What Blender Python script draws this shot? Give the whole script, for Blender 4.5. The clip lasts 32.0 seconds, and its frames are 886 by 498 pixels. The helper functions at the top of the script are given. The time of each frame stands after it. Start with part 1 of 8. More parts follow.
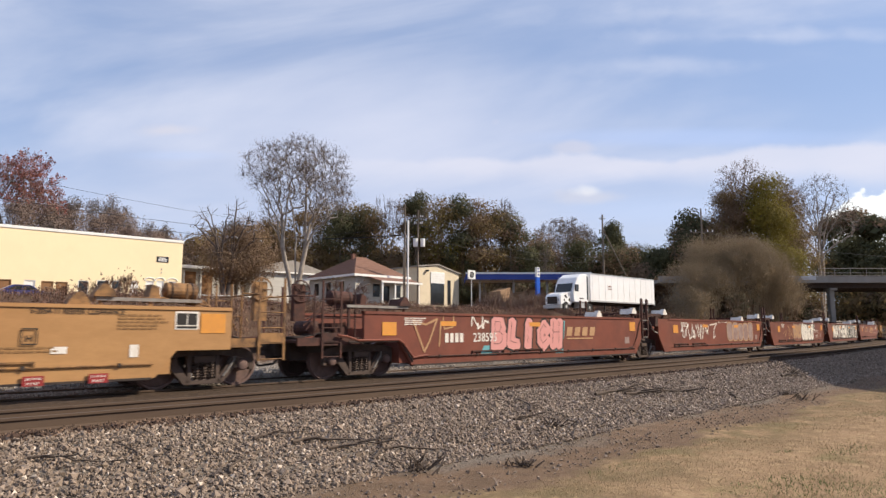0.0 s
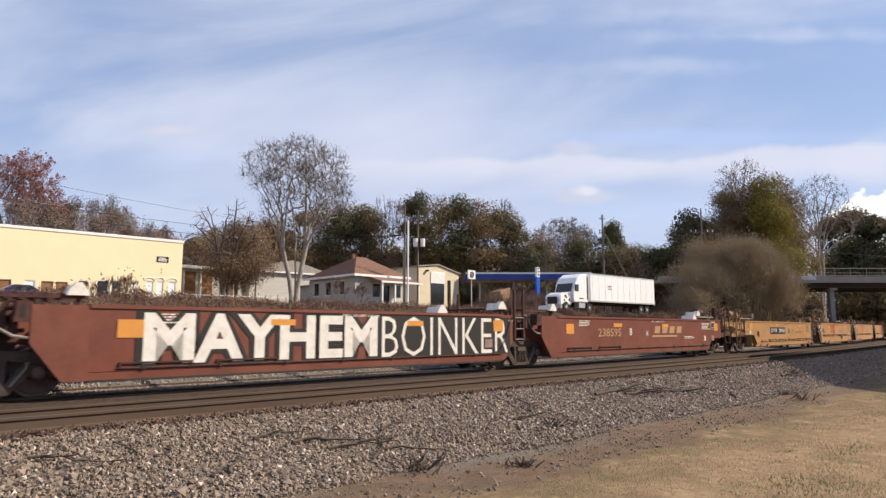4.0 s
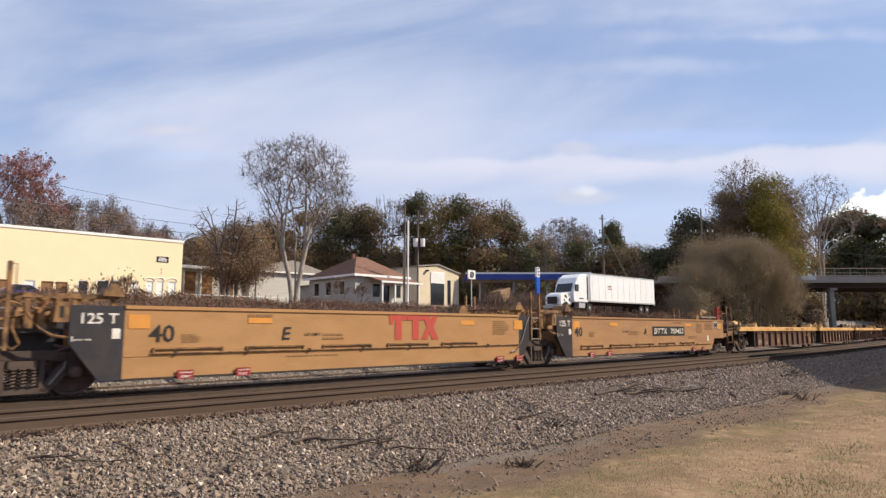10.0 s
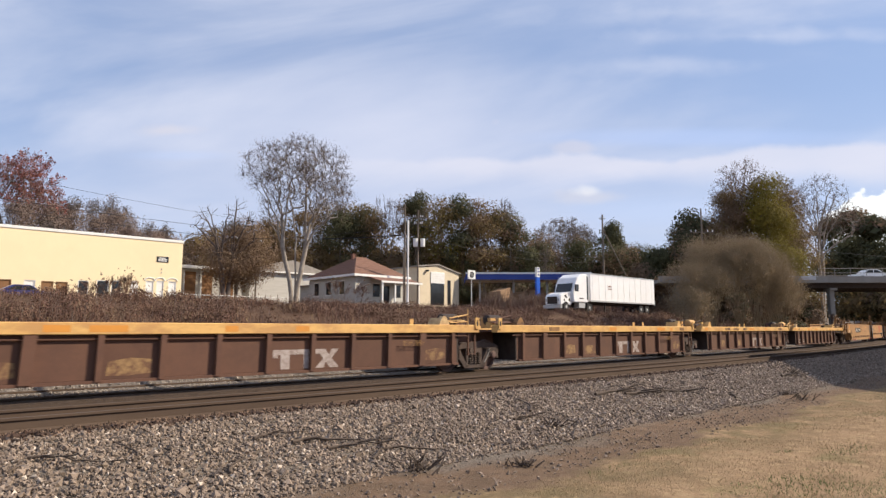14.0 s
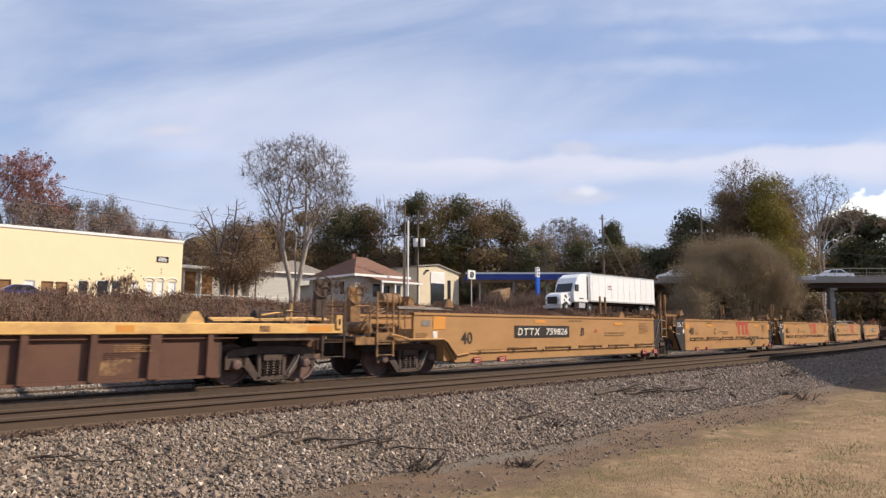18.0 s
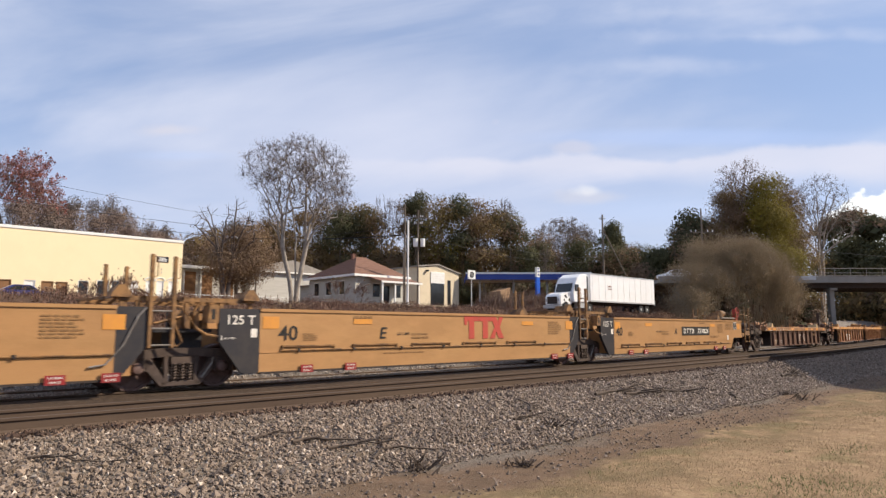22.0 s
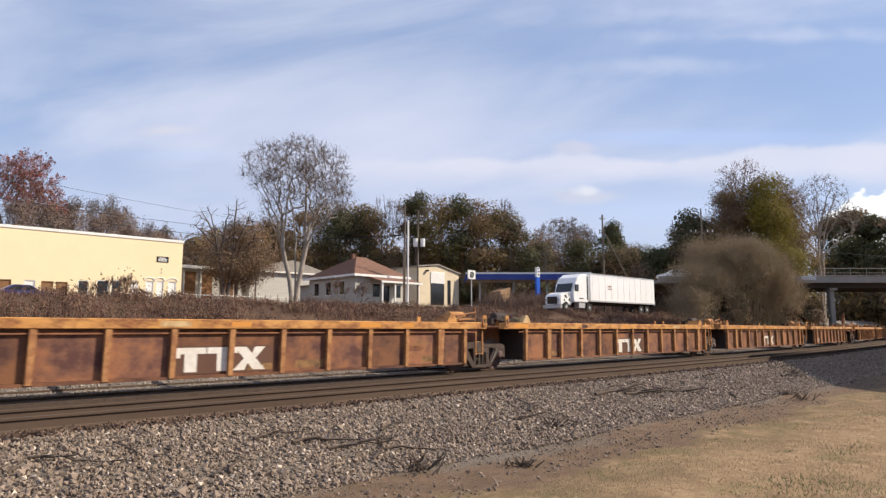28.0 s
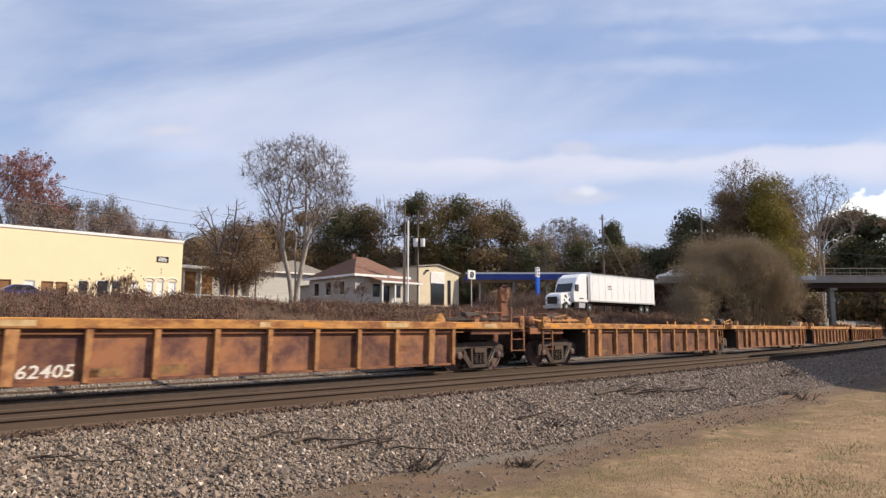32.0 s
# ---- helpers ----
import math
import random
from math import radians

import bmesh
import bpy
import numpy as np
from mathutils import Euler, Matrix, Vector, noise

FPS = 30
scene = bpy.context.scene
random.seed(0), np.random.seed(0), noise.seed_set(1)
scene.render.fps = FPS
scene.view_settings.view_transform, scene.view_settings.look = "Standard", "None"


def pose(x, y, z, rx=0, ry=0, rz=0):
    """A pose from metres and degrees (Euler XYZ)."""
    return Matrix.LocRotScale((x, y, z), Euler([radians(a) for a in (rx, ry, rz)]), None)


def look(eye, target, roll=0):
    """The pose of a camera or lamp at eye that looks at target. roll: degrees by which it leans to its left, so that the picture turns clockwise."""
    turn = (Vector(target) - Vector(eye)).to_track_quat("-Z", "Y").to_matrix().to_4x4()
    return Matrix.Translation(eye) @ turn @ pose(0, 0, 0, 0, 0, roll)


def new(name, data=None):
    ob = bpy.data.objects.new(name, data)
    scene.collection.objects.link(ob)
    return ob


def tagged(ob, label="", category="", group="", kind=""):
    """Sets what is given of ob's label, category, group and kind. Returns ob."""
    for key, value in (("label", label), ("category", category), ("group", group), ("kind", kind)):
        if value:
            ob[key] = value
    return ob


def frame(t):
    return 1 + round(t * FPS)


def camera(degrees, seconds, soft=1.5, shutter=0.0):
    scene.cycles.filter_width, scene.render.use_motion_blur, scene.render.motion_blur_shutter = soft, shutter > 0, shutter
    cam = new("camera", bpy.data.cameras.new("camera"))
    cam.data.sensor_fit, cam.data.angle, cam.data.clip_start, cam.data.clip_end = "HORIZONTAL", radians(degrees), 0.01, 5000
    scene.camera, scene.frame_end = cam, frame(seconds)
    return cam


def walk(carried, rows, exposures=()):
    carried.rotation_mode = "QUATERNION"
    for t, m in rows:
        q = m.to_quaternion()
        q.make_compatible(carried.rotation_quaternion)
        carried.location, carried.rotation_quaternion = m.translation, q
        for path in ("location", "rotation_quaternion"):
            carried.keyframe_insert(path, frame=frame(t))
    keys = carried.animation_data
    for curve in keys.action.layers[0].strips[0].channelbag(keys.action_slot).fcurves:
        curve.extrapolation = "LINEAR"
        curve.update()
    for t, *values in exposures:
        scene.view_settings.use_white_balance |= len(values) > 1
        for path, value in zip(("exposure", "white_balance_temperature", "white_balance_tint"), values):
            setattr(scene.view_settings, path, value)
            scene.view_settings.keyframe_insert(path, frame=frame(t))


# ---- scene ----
# camera: it stands still beside a double-track line; x runs along the track, y away from the camera, z = 0 at the rail head
EYE = Vector((0, 0, 1.283))
TURN, TILT = radians(46.97), radians(7.113)
AXIS = Vector((math.cos(TURN) * math.cos(TILT), math.sin(TURN) * math.cos(TILT), math.sin(TILT)))
cam = camera(69.05, 32.0, soft=1.4, shutter=0.12)
walk(cam, [(0, look(EYE, EYE + AXIS)), (32, look(EYE, EYE + AXIS))])

# ---- world, sun, exposure ----
SUN_AT = Vector((0.78, -0.625, 0.0)).normalized()
SUN_UP = radians(36.5)
scene.view_settings.exposure = 0.36


def make_sky():
    w = bpy.data.worlds.new("sky")
    scene.world = w
    w.use_nodes = True
    nt = w.node_tree
    nt.nodes.clear()
    n, l = nt.nodes, nt.links
    out = n.new("ShaderNodeOutputWorld")
    bg = n.new("ShaderNodeBackground")
    sky = n.new("ShaderNodeTexSky")
    sky.sky_type = "NISHITA"
    sky.sun_disc = False
    sky.sun_elevation = SUN_UP
    sky.sun_rotation = math.atan2(SUN_AT.x, SUN_AT.y)
    sky.altitude = 300
    sky.air_density, sky.dust_density, sky.ozone_density = 1.0, 0.4, 2.5
    geo = n.new("ShaderNodeTexCoord")

    def math_node(op, a, b=None, c=None):
        m = n.new("ShaderNodeMath")
        m.operation = op
        for i, v in enumerate((a, b, c)):
            if v is None:
                continue
            if isinstance(v, (int, float)):
                m.inputs[i].default_value = v
            else:
                l.new(v, m.inputs[i])
        return m.outputs[0]

    def dot(vec):
        d = n.new("ShaderNodeVectorMath")
        d.operation = "DOT_PRODUCT"
        l.new(geo.outputs["Generated"], d.inputs[0])
        d.inputs[1].default_value = vec
        return d.outputs["Value"]

    def ramp(v, lo, hi, to=1.0):
        r = n.new("ShaderNodeMapRange")
        r.interpolation_type = "SMOOTHSTEP"
        l.new(v, r.inputs[0])
        r.inputs[1].default_value, r.inputs[2].default_value, r.inputs[4].default_value = lo, hi, to
        return r.outputs[0]

    fwd = Vector((math.cos(TURN), math.sin(TURN), 0))
    right = Vector((math.sin(TURN), -math.cos(TURN), 0))
    # flat sky coordinates: across and up, over the way ahead
    ahead = math_node("MAXIMUM", dot(fwd), 0.15)
    u = math_node("DIVIDE", dot(right), ahead)
    v = math_node("DIVIDE", dot((0, 0, 1)), ahead)
    comb = n.new("ShaderNodeCombineXYZ")
    # streaks lean up to the right
    l.new(math_node("ADD", math_node("MULTIPLY", u, 1.3), math_node("MULTIPLY", v, 0.6)), comb.inputs[0])
    l.new(math_node("SUBTRACT", math_node("MULTIPLY", v, 5.0), math_node("MULTIPLY", u, 0.9)), comb.inputs[1])
    big = n.new("ShaderNodeTexNoise")
    big.inputs["Scale"].default_value, big.inputs["Detail"].default_value = 0.95, 7
    big.inputs["Roughness"].default_value, big.inputs["Distortion"].default_value = 0.5, 0.5
    l.new(comb.outputs[0], big.inputs["Vector"])
    fine = n.new("ShaderNodeTexNoise")
    fine.inputs["Scale"].default_value, fine.inputs["Detail"].default_value = 4.5, 6
    l.new(comb.outputs[0], fine.inputs["Vector"])
    veil = ramp(math_node("ADD", math_node("MULTIPLY", big.outputs["Fac"], 0.88), math_node("MULTIPLY", fine.outputs["Fac"], 0.12)), 0.36, 0.70, 0.62)

    soft = n.new("ShaderNodeTexNoise")
    soft.inputs["Scale"].default_value, soft.inputs["Detail"].default_value = 16, 6
    l.new(geo.outputs["Generated"], soft.inputs["Vector"])
    puff = math_node("MULTIPLY", math_node("SUBTRACT", soft.outputs["Fac"], 0.5), 1.1)
    flat = n.new("ShaderNodeCombineXYZ")
    l.new(u, flat.inputs[0])
    l.new(math_node("MULTIPLY", v, 1.6), flat.inputs[1])
    edge = n.new("ShaderNodeTexNoise")
    edge.inputs["Scale"].default_value, edge.inputs["Detail"].default_value = 7.0, 5
    l.new(flat.outputs[0], edge.inputs["Vector"])
    wave = math_node("MULTIPLY", math_node("SUBTRACT", edge.outputs["Fac"], 0.5), 0.05)
    ragged = math_node("ADD", math_node("MULTIPLY", math_node("SUBTRACT", edge.outputs["Fac"], 0.5), 2.6), math_node("MULTIPLY", puff, 0.8))
    knob = n.new("ShaderNodeTexNoise")
    knob.inputs["Scale"].default_value, knob.inputs["Detail"].default_value = 34, 4
    l.new(flat.outputs[0], knob.inputs["Vector"])
    bump = math_node("MULTIPLY", math_node("SUBTRACT", knob.outputs["Fac"], 0.5), 0.9)

    def cloud(px, py, rx, ry, amount, rough=None, blur=0.75):
        du = math_node("DIVIDE", math_node("SUBTRACT", u, px), rx)
        dv = math_node("DIVIDE", math_node("SUBTRACT", v, py), ry)
        r2 = math_node("ADD", math_node("MULTIPLY", du, du), math_node("MULTIPLY", dv, dv))
        return ramp(math_node("SUBTRACT", math_node("ADD", 1.0, puff if rough is None else rough), math_node("SQRT", r2)), 0.0, blur, amount)

    def mix(f, a, b):
        m = n.new("ShaderNodeMix")
        m.data_type = "RGBA"
        l.new(f, m.inputs[0])
        l.new(a, m.inputs[6])
        if isinstance(b, tuple):
            m.inputs[7].default_value = b
        else:
            l.new(b, m.inputs[7])
        return m.outputs[2]

    white = (7.6, 7.8, 8.9, 1)
    # thin high haze over the whole sky
    haze = n.new("ShaderNodeMix")
    haze.data_type = "RGBA"
    haze.inputs[0].default_value = 0.5
    l.new(sky.outputs[0], haze.inputs[6])
    haze.inputs[7].default_value = (4.6, 5.8, 8.9, 1)
    # the veil thins out over the clear blue on both sides
    clear = math_node("SUBTRACT", 1.0, cloud(0.66, 0.375, 0.36, 0.085, 0.75, wave, 0.9))
    clear = math_node("MULTIPLY", clear, math_node("SUBTRACT", 1.0, cloud(-0.70, 0.46, 0.30, 0.12, 0.3, wave, 0.9)))
    c = mix(math_node("MULTIPLY", veil, clear), haze.outputs[2], white)
    # pale haze over the middle and towards the horizon
    c = mix(cloud(-0.12, 0.33, 0.55, 0.16, 0.42, wave, 1.0), c, (7.3, 7.5, 8.8, 1))
    c = mix(ramp(math_node("SUBTRACT", 0.42, v), 0.0, 0.34, 0.34), c, (7.5, 7.4, 8.7, 1))
    # clear blue gaps above and below the long bank
    c = mix(cloud(0.40, 0.305, 0.34, 0.022, 0.45, wave, 0.8), c, (4.7, 6.0, 9.2, 1))
    c = mix(cloud(0.34, 0.185, 0.22, 0.035, 0.45, wave, 0.9), c, (5.2, 6.4, 9.0, 1))
    c = mix(cloud(-0.42, 0.275, 0.12, 0.012, 0.35, wave, 0.9), c, (5.0, 6.2, 9.0, 1))
    # the bank low over the woods: a wavy upper edge that climbs to the right, a soft lower one
    top = math_node("ADD", math_node("ADD", 0.276, math_node("MULTIPLY", ramp(u, 0.3, 0.72), 0.026)), wave)
    bank = math_node("MULTIPLY", ramp(math_node("SUBTRACT", top, v), 0.0, 0.014), ramp(math_node("SUBTRACT", v, math_node("SUBTRACT", 0.218, wave)), 0.0, 0.045))
    bank = math_node("MULTIPLY", bank, ramp(u, -0.30, 0.12, 0.62))
    c = mix(bank, c, (7.6, 7.5, 8.4, 1))
    # streaks high on the right
    c = mix(cloud(0.52, 0.475, 0.30, 0.017, 0.34, ragged, 1.3), c, white)
    c = mix(cloud(0.33, 0.425, 0.17, 0.020, 0.26, ragged, 1.3), c, white)
    c = mix(cloud(0.36, 0.515, 0.26, 0.027, 0.30, ragged, 1.3), c, white)
    # small clouds
    c = mix(cloud(0.245, 0.208, 0.085, 0.016, 0.55, ragged, 0.9), c, (6.5, 6.5, 7.3, 1))
    c = mix(cloud(0.232, 0.218, 0.030, 0.011, 0.55, ragged, 0.9), c, (8.6, 8.6, 8.9, 1))
    c = mix(cloud(-0.437, 0.316, 0.075, 0.014, 0.6, ragged, 1.0), c, (6.9, 6.7, 7.4, 1))
    c = mix(cloud(0.208, 0.290, 0.035, 0.012, 0.5, ragged, 0.9), c, (6.6, 6.5, 7.4, 1))
    c = mix(cloud(0.084, 0.330, 0.010, 0.007, 0.5, puff, 0.8), c, (5.4, 5.9, 7.6, 1))
    # the heaped cloud behind the trees by the bridge
    c = mix(cloud(0.70, 0.165, 0.105, 0.056, 1.0, bump, 0.16), c, (10.4, 10.6, 10.6, 1))
    l.new(c, bg.inputs[0])
    bg.inputs[1].default_value = 0.086
    l.new(bg.outputs[0], out.inputs[0])


make_sky()
sun = new("sun", bpy.data.lights.new("sun", "SUN"))
sun.data.energy, sun.data.angle, sun.data.color = 4.9, radians(0.55), (1.0, 0.87, 0.70)
sun.matrix_world = look((0, 0, 60), Vector((0, 0, 60)) - (SUN_AT * math.cos(SUN_UP) + Vector((0, 0, math.sin(SUN_UP)))))

# ---- materials ----
def mat(name, rgb, rough=0.8, metal=0.0, second=None, scale=3.0, amount=0.6, grain=0.12, bump=0.0, bump_scale=40.0,
        vary=0.0, stretch=(1, 1, 1), third=None, third_scale=0.7, third_amount=0.5, island=0.0, detail=6.0, spec=0.3, lo=0.42, hi=0.62):
    """A surface with a base colour, a second colour in patches, a third in larger ones, fine grain and relief."""
    m = bpy.data.materials.new(name)
    m.use_nodes = True
    n, l = m.node_tree.nodes, m.node_tree.links
    b = n["Principled BSDF"]
    b.inputs["Roughness"].default_value, b.inputs["Metallic"].default_value = rough, metal
    b.inputs["Specular IOR Level"].default_value = spec
    co = n.new("ShaderNodeTexCoord")
    mp = n.new("ShaderNodeMapping")
    mp.inputs["Scale"].default_value = stretch
    l.new(co.outputs["Object"], mp.inputs[0])
    at = mp.outputs[0]
    if vary:
        info = n.new("ShaderNodeObjectInfo")
        off = n.new("ShaderNodeVectorMath")
        off.operation = "MULTIPLY_ADD"
        l.new(info.outputs["Random"], off.inputs[0])
        off.inputs[1].default_value = (37, 53, 71)
        l.new(at, off.inputs[2])
        at = off.outputs[0]

    def noise_of(sc, det=6.0, rg=0.6):
        t = n.new("ShaderNodeTexNoise")
        t.inputs["Scale"].default_value, t.inputs["Detail"].default_value, t.inputs["Roughness"].default_value = sc, det, rg
        l.new(at, t.inputs["Vector"])
        return t.outputs["Fac"]

    def mixed(f, a, c2):
        x = n.new("ShaderNodeMix")
        x.data_type = "RGBA"
        l.new(f, x.inputs[0])
        l.new(a, x.inputs[6])
        x.inputs[7].default_value = (*c2, 1)
        return x.outputs[2]

    def step(v, lo_, hi_, to):
        r = n.new("ShaderNodeMapRange")
        l.new(v, r.inputs[0])
        r.inputs[1].default_value, r.inputs[2].default_value, r.inputs[4].default_value = lo_, hi_, to
        return r.outputs[0]

    rgbn = n.new("ShaderNodeRGB")
    rgbn.outputs[0].default_value = (*rgb, 1)
    c = rgbn.outputs[0]
    if third:
        c = mixed(step(noise_of(third_scale, 4), 0.45, 0.62, third_amount), c, third)
    if second:
        c = mixed(step(noise_of(scale, detail, 0.68), lo, hi, amount), c, second)
    hsv = n.new("ShaderNodeHueSaturation")
    l.new(c, hsv.inputs["Color"])
    val = n.new("ShaderNodeMath")
    val.operation = "MULTIPLY_ADD"
    l.new(noise_of(bump_scale, 4), val.inputs[0])
    val.inputs[1].default_value, val.inputs[2].default_value = grain * 2.6, 1 - grain * 1.3
    last = val.outputs[0]
    if vary or island:
        if island:
            src = n.new("ShaderNodeNewGeometry").outputs["Random Per Island"]
            k = island
        else:
            src = info.outputs["Random"]
            k = vary
        mm = n.new("ShaderNodeMath")
        mm.operation = "MULTIPLY_ADD"
        l.new(src, mm.inputs[0])
        mm.inputs[1].default_value, mm.inputs[2].default_value = 2 * k, 1 - k
        mu = n.new("ShaderNodeMath")
        mu.operation = "MULTIPLY"
        l.new(mm.outputs[0], mu.inputs[0])
        l.new(last, mu.inputs[1])
        last = mu.outputs[0]
    l.new(last, hsv.inputs["Value"])
    l.new(hsv.outputs[0], b.inputs["Base Color"])
    if bump:
        bp = n.new("ShaderNodeBump")
        bp.inputs["Strength"].default_value, bp.inputs["Distance"].default_value = bump, 0.02
        l.new(noise_of(bump_scale * 0.6, 5), bp.inputs["Height"])
        l.new(bp.outputs[0], b.inputs["Normal"])
    return m


# wagons
YELLOW = mat("yellow_paint", (0.405, 0.216, 0.088), 0.6, 0, (0.300, 0.160, 0.063), 1.3, 0.5, 0.05, 0.05, 25, vary=0.04, third=(0.43, 0.245, 0.102), third_scale=0.5, stretch=(0.6, 1, 1.6))
YELLOW_GRIMY = mat("grimy_yellow_paint", (0.36, 0.195, 0.085), 0.65, 0, (0.27, 0.14, 0.07), 1.4, 0.7, 0.06, 0.05, 25, vary=0.05, third=(0.33, 0.175, 0.085), third_scale=0.6, stretch=(0.6, 1, 1.6))
YELLOW_DIRTY = mat("dirty_yellow_paint", (0.29, 0.155, 0.062), 0.7, 0, (0.075, 0.045, 0.030), 3.5, 0.9, 0.08, 0.06, 30, vary=0.05)
BLACK_PAINT = mat("black_paint", (0.032, 0.030, 0.034), 0.5, 0, (0.06, 0.05, 0.045), 2.5, 0.5, 0.08, 0.03, 30)
RED_OXIDE = mat("oxide_red_paint", (0.18, 0.052, 0.032), 0.6, 0, (0.11, 0.036, 0.026), 1.2, 0.6, 0.06, 0.05, 25, vary=0.06, third=(0.20, 0.075, 0.05), third_scale=0.5)
BROWN_STEEL = mat("brown_weathered_steel", (0.125, 0.062, 0.041), 0.75, 0, (0.082, 0.042, 0.031), 1.6, 0.6, 0.08, 0.05, 30, vary=0.08, third=(0.15, 0.075, 0.046), third_scale=0.8)
RUSTY = mat("rusty_orange_steel", (0.27, 0.118, 0.058), 0.8, 0, (0.085, 0.036, 0.032), 1.1, 0.95, 0.1, 0.1, 35, vary=0.26, third=(0.26, 0.14, 0.09), third_scale=1.1, third_amount=0.6)
RUST_CHORD = mat("rust_streaked_yellow_paint", (0.52, 0.25, 0.075), 0.75, 0, (0.20, 0.075, 0.035), 2.6, 0.9, 0.1, 0.06, 30, vary=0.06, stretch=(0.8, 1, 2), third=(0.66, 0.36, 0.12))
RUST_POST = mat("rusty_post", (0.42, 0.21, 0.085), 0.8, 0, (0.20, 0.08, 0.04), 4.5, 0.8, 0.1, 0.06, 30, vary=0.12)
CHORD_YELLOW = mat("faded_yellow_chord", (0.66, 0.40, 0.14), 0.65, 0, (0.38, 0.19, 0.08), 1.8, 0.6, 0.06, 0.05, 30, vary=0.05, stretch=(0.8, 1, 2))
STEEL_DARK = mat("grimy_and_shaded_steel", (0.050, 0.038, 0.033), 0.8, 0, (0.024, 0.019, 0.018), 4, 0.7, 0.1, 0.1, 45, third=(0.075, 0.048, 0.036), third_scale=2)
TRUCK = mat("dusty_truck_casting", (0.092, 0.066, 0.054), 0.85, 0, (0.045, 0.033, 0.029), 4, 0.7, 0.1, 0.12, 45, third=(0.12, 0.080, 0.060), third_scale=2)
WHEEL = mat("wheel_steel", (0.165, 0.105, 0.090), 0.6, 0.1, (0.085, 0.058, 0.050), 5, 0.6, 0.08, 0.05, 40)
GALV_DULL = mat("dull_grey_steel", (0.26, 0.24, 0.22), 0.6, 0.2, (0.15, 0.12, 0.10), 5, 0.6, 0.08)
ORANGE = mat("orange_reflector", (0.64, 0.275, 0.05), 0.6, 0, (0.52, 0.23, 0.06), 5, 0.5, 0.05)
WHITE_MARK = mat("white_stencil_paint", (0.74, 0.70, 0.64), 0.6, 0, (0.55, 0.48, 0.40), 6, 0.5, 0.05)
FAINT_MARK = mat("faint_stencil_paint", (0.22, 0.12, 0.05), 0.7, 0, (0.35, 0.2, 0.08), 9, 0.5, 0.05)
FADED_MARK = mat("faded_white_paint", (0.42, 0.36, 0.33), 0.7, 0, (0.15, 0.09, 0.07), 9, 0.6, 0.06)
BLACK_MARK = mat("black_stencil_paint", (0.025, 0.022, 0.02), 0.6, 0, grain=0.08)
RED_MARK = mat("red_emblem_paint", (0.46, 0.065, 0.045), 0.6, 0, (0.36, 0.07, 0.05), 3, 0.6, 0.06)
JACK_RED = mat("red_plate_paint", (0.30, 0.03, 0.03), 0.6, 0, (0.18, 0.03, 0.03), 6, 0.5, 0.06)
PINK = mat("pink_spray_paint", (0.62, 0.29, 0.265), 0.6, 0, (0.56, 0.24, 0.22), 4, 0.5, 0.05)
TEAL = mat("teal_spray_paint", (0.12, 0.33, 0.36), 0.6, 0, (0.16, 0.38, 0.42), 4, 0.5, 0.05)
TAN_SPRAY = mat("tan_spray_paint", (0.44, 0.265, 0.14), 0.65, 0, (0.34, 0.18, 0.09), 4, 0.6, 0.05)
GREY_SPRAY = mat("grey_spray_paint", (0.30, 0.22, 0.20), 0.65, 0, (0.20, 0.10, 0.08), 3, 0.7, 0.05)
BLACK_HOSE = mat("black_rubber", (0.02, 0.02, 0.02), 0.6, 0, grain=0.06)
RED_TANK = mat("red_valve_paint", (0.38, 0.045, 0.03), 0.6, 0, (0.2, 0.05, 0.04), 8, 0.6, 0.06)

# ground and track
STONE = mat("ballast_stone", (0.245, 0.188, 0.144), 0.9, 0, (0.155, 0.114, 0.086), 9, 0.6, 0.12, 0.3, 60, island=0.36)
PALE_STONE = mat("pale_stone", (0.46, 0.38, 0.305), 0.85, 0, (0.30, 0.245, 0.20), 9, 0.5, 0.12, 0.3, 60, island=0.4)
DULL_STONE = mat("dusty_brown_stone", (0.165, 0.108, 0.074), 0.95, 0, (0.10, 0.066, 0.046), 9, 0.6, 0.12, 0.3, 60, island=0.4)
# lighter than the near ballast, so the strip under the wagons looks sunlit
FAR_STONE = mat("pale_grey_ballast", (0.34, 0.30, 0.26), 0.9, 0, (0.23, 0.195, 0.165), 9, 0.6, 0.12, 0.3, 60, island=0.3)
DARK_DEBRIS = mat("dark_debris", (0.070, 0.042, 0.030), 0.95, 0, (0.035, 0.023, 0.018), 9, 0.6, 0.12, 0.3, 60, island=0.45)
RAIL_RUST = mat("rusty_rail_side", (0.098, 0.066, 0.046), 0.9, 0, (0.07, 0.046, 0.034), 3, 0.6, 0.07, 0.06, 30, stretch=(0.2, 1, 1))
RAIL_TOP = mat("worn_rail_head", (0.078, 0.056, 0.043), 0.75, 0.1, (0.10, 0.075, 0.058), 6, 0.5, 0.05)
TIE = mat("weathered_timber_tie", (0.105, 0.075, 0.055), 0.9, 0, (0.06, 0.045, 0.035), 9, 0.7, 0.12, 0.3, 40, vary=0.2, stretch=(6, 0.6, 3))
TWIG = mat("dead_branch_bark", (0.075, 0.055, 0.042), 0.9, 0, (0.12, 0.09, 0.07), 12, 0.5, 0.1)
CREAM_WEAR = mat("cream_worn_paint", (0.58, 0.42, 0.22), 0.7, 0, (0.36, 0.20, 0.09), 5, 0.7, 0.1, 0.05, 30)
SCUFF = mat("scuffed_tan_paint", (0.30, 0.185, 0.085), 0.8, 0, (0.125, 0.062, 0.041), 4.0, 0.95, 0.1, lo=0.40, hi=0.56)
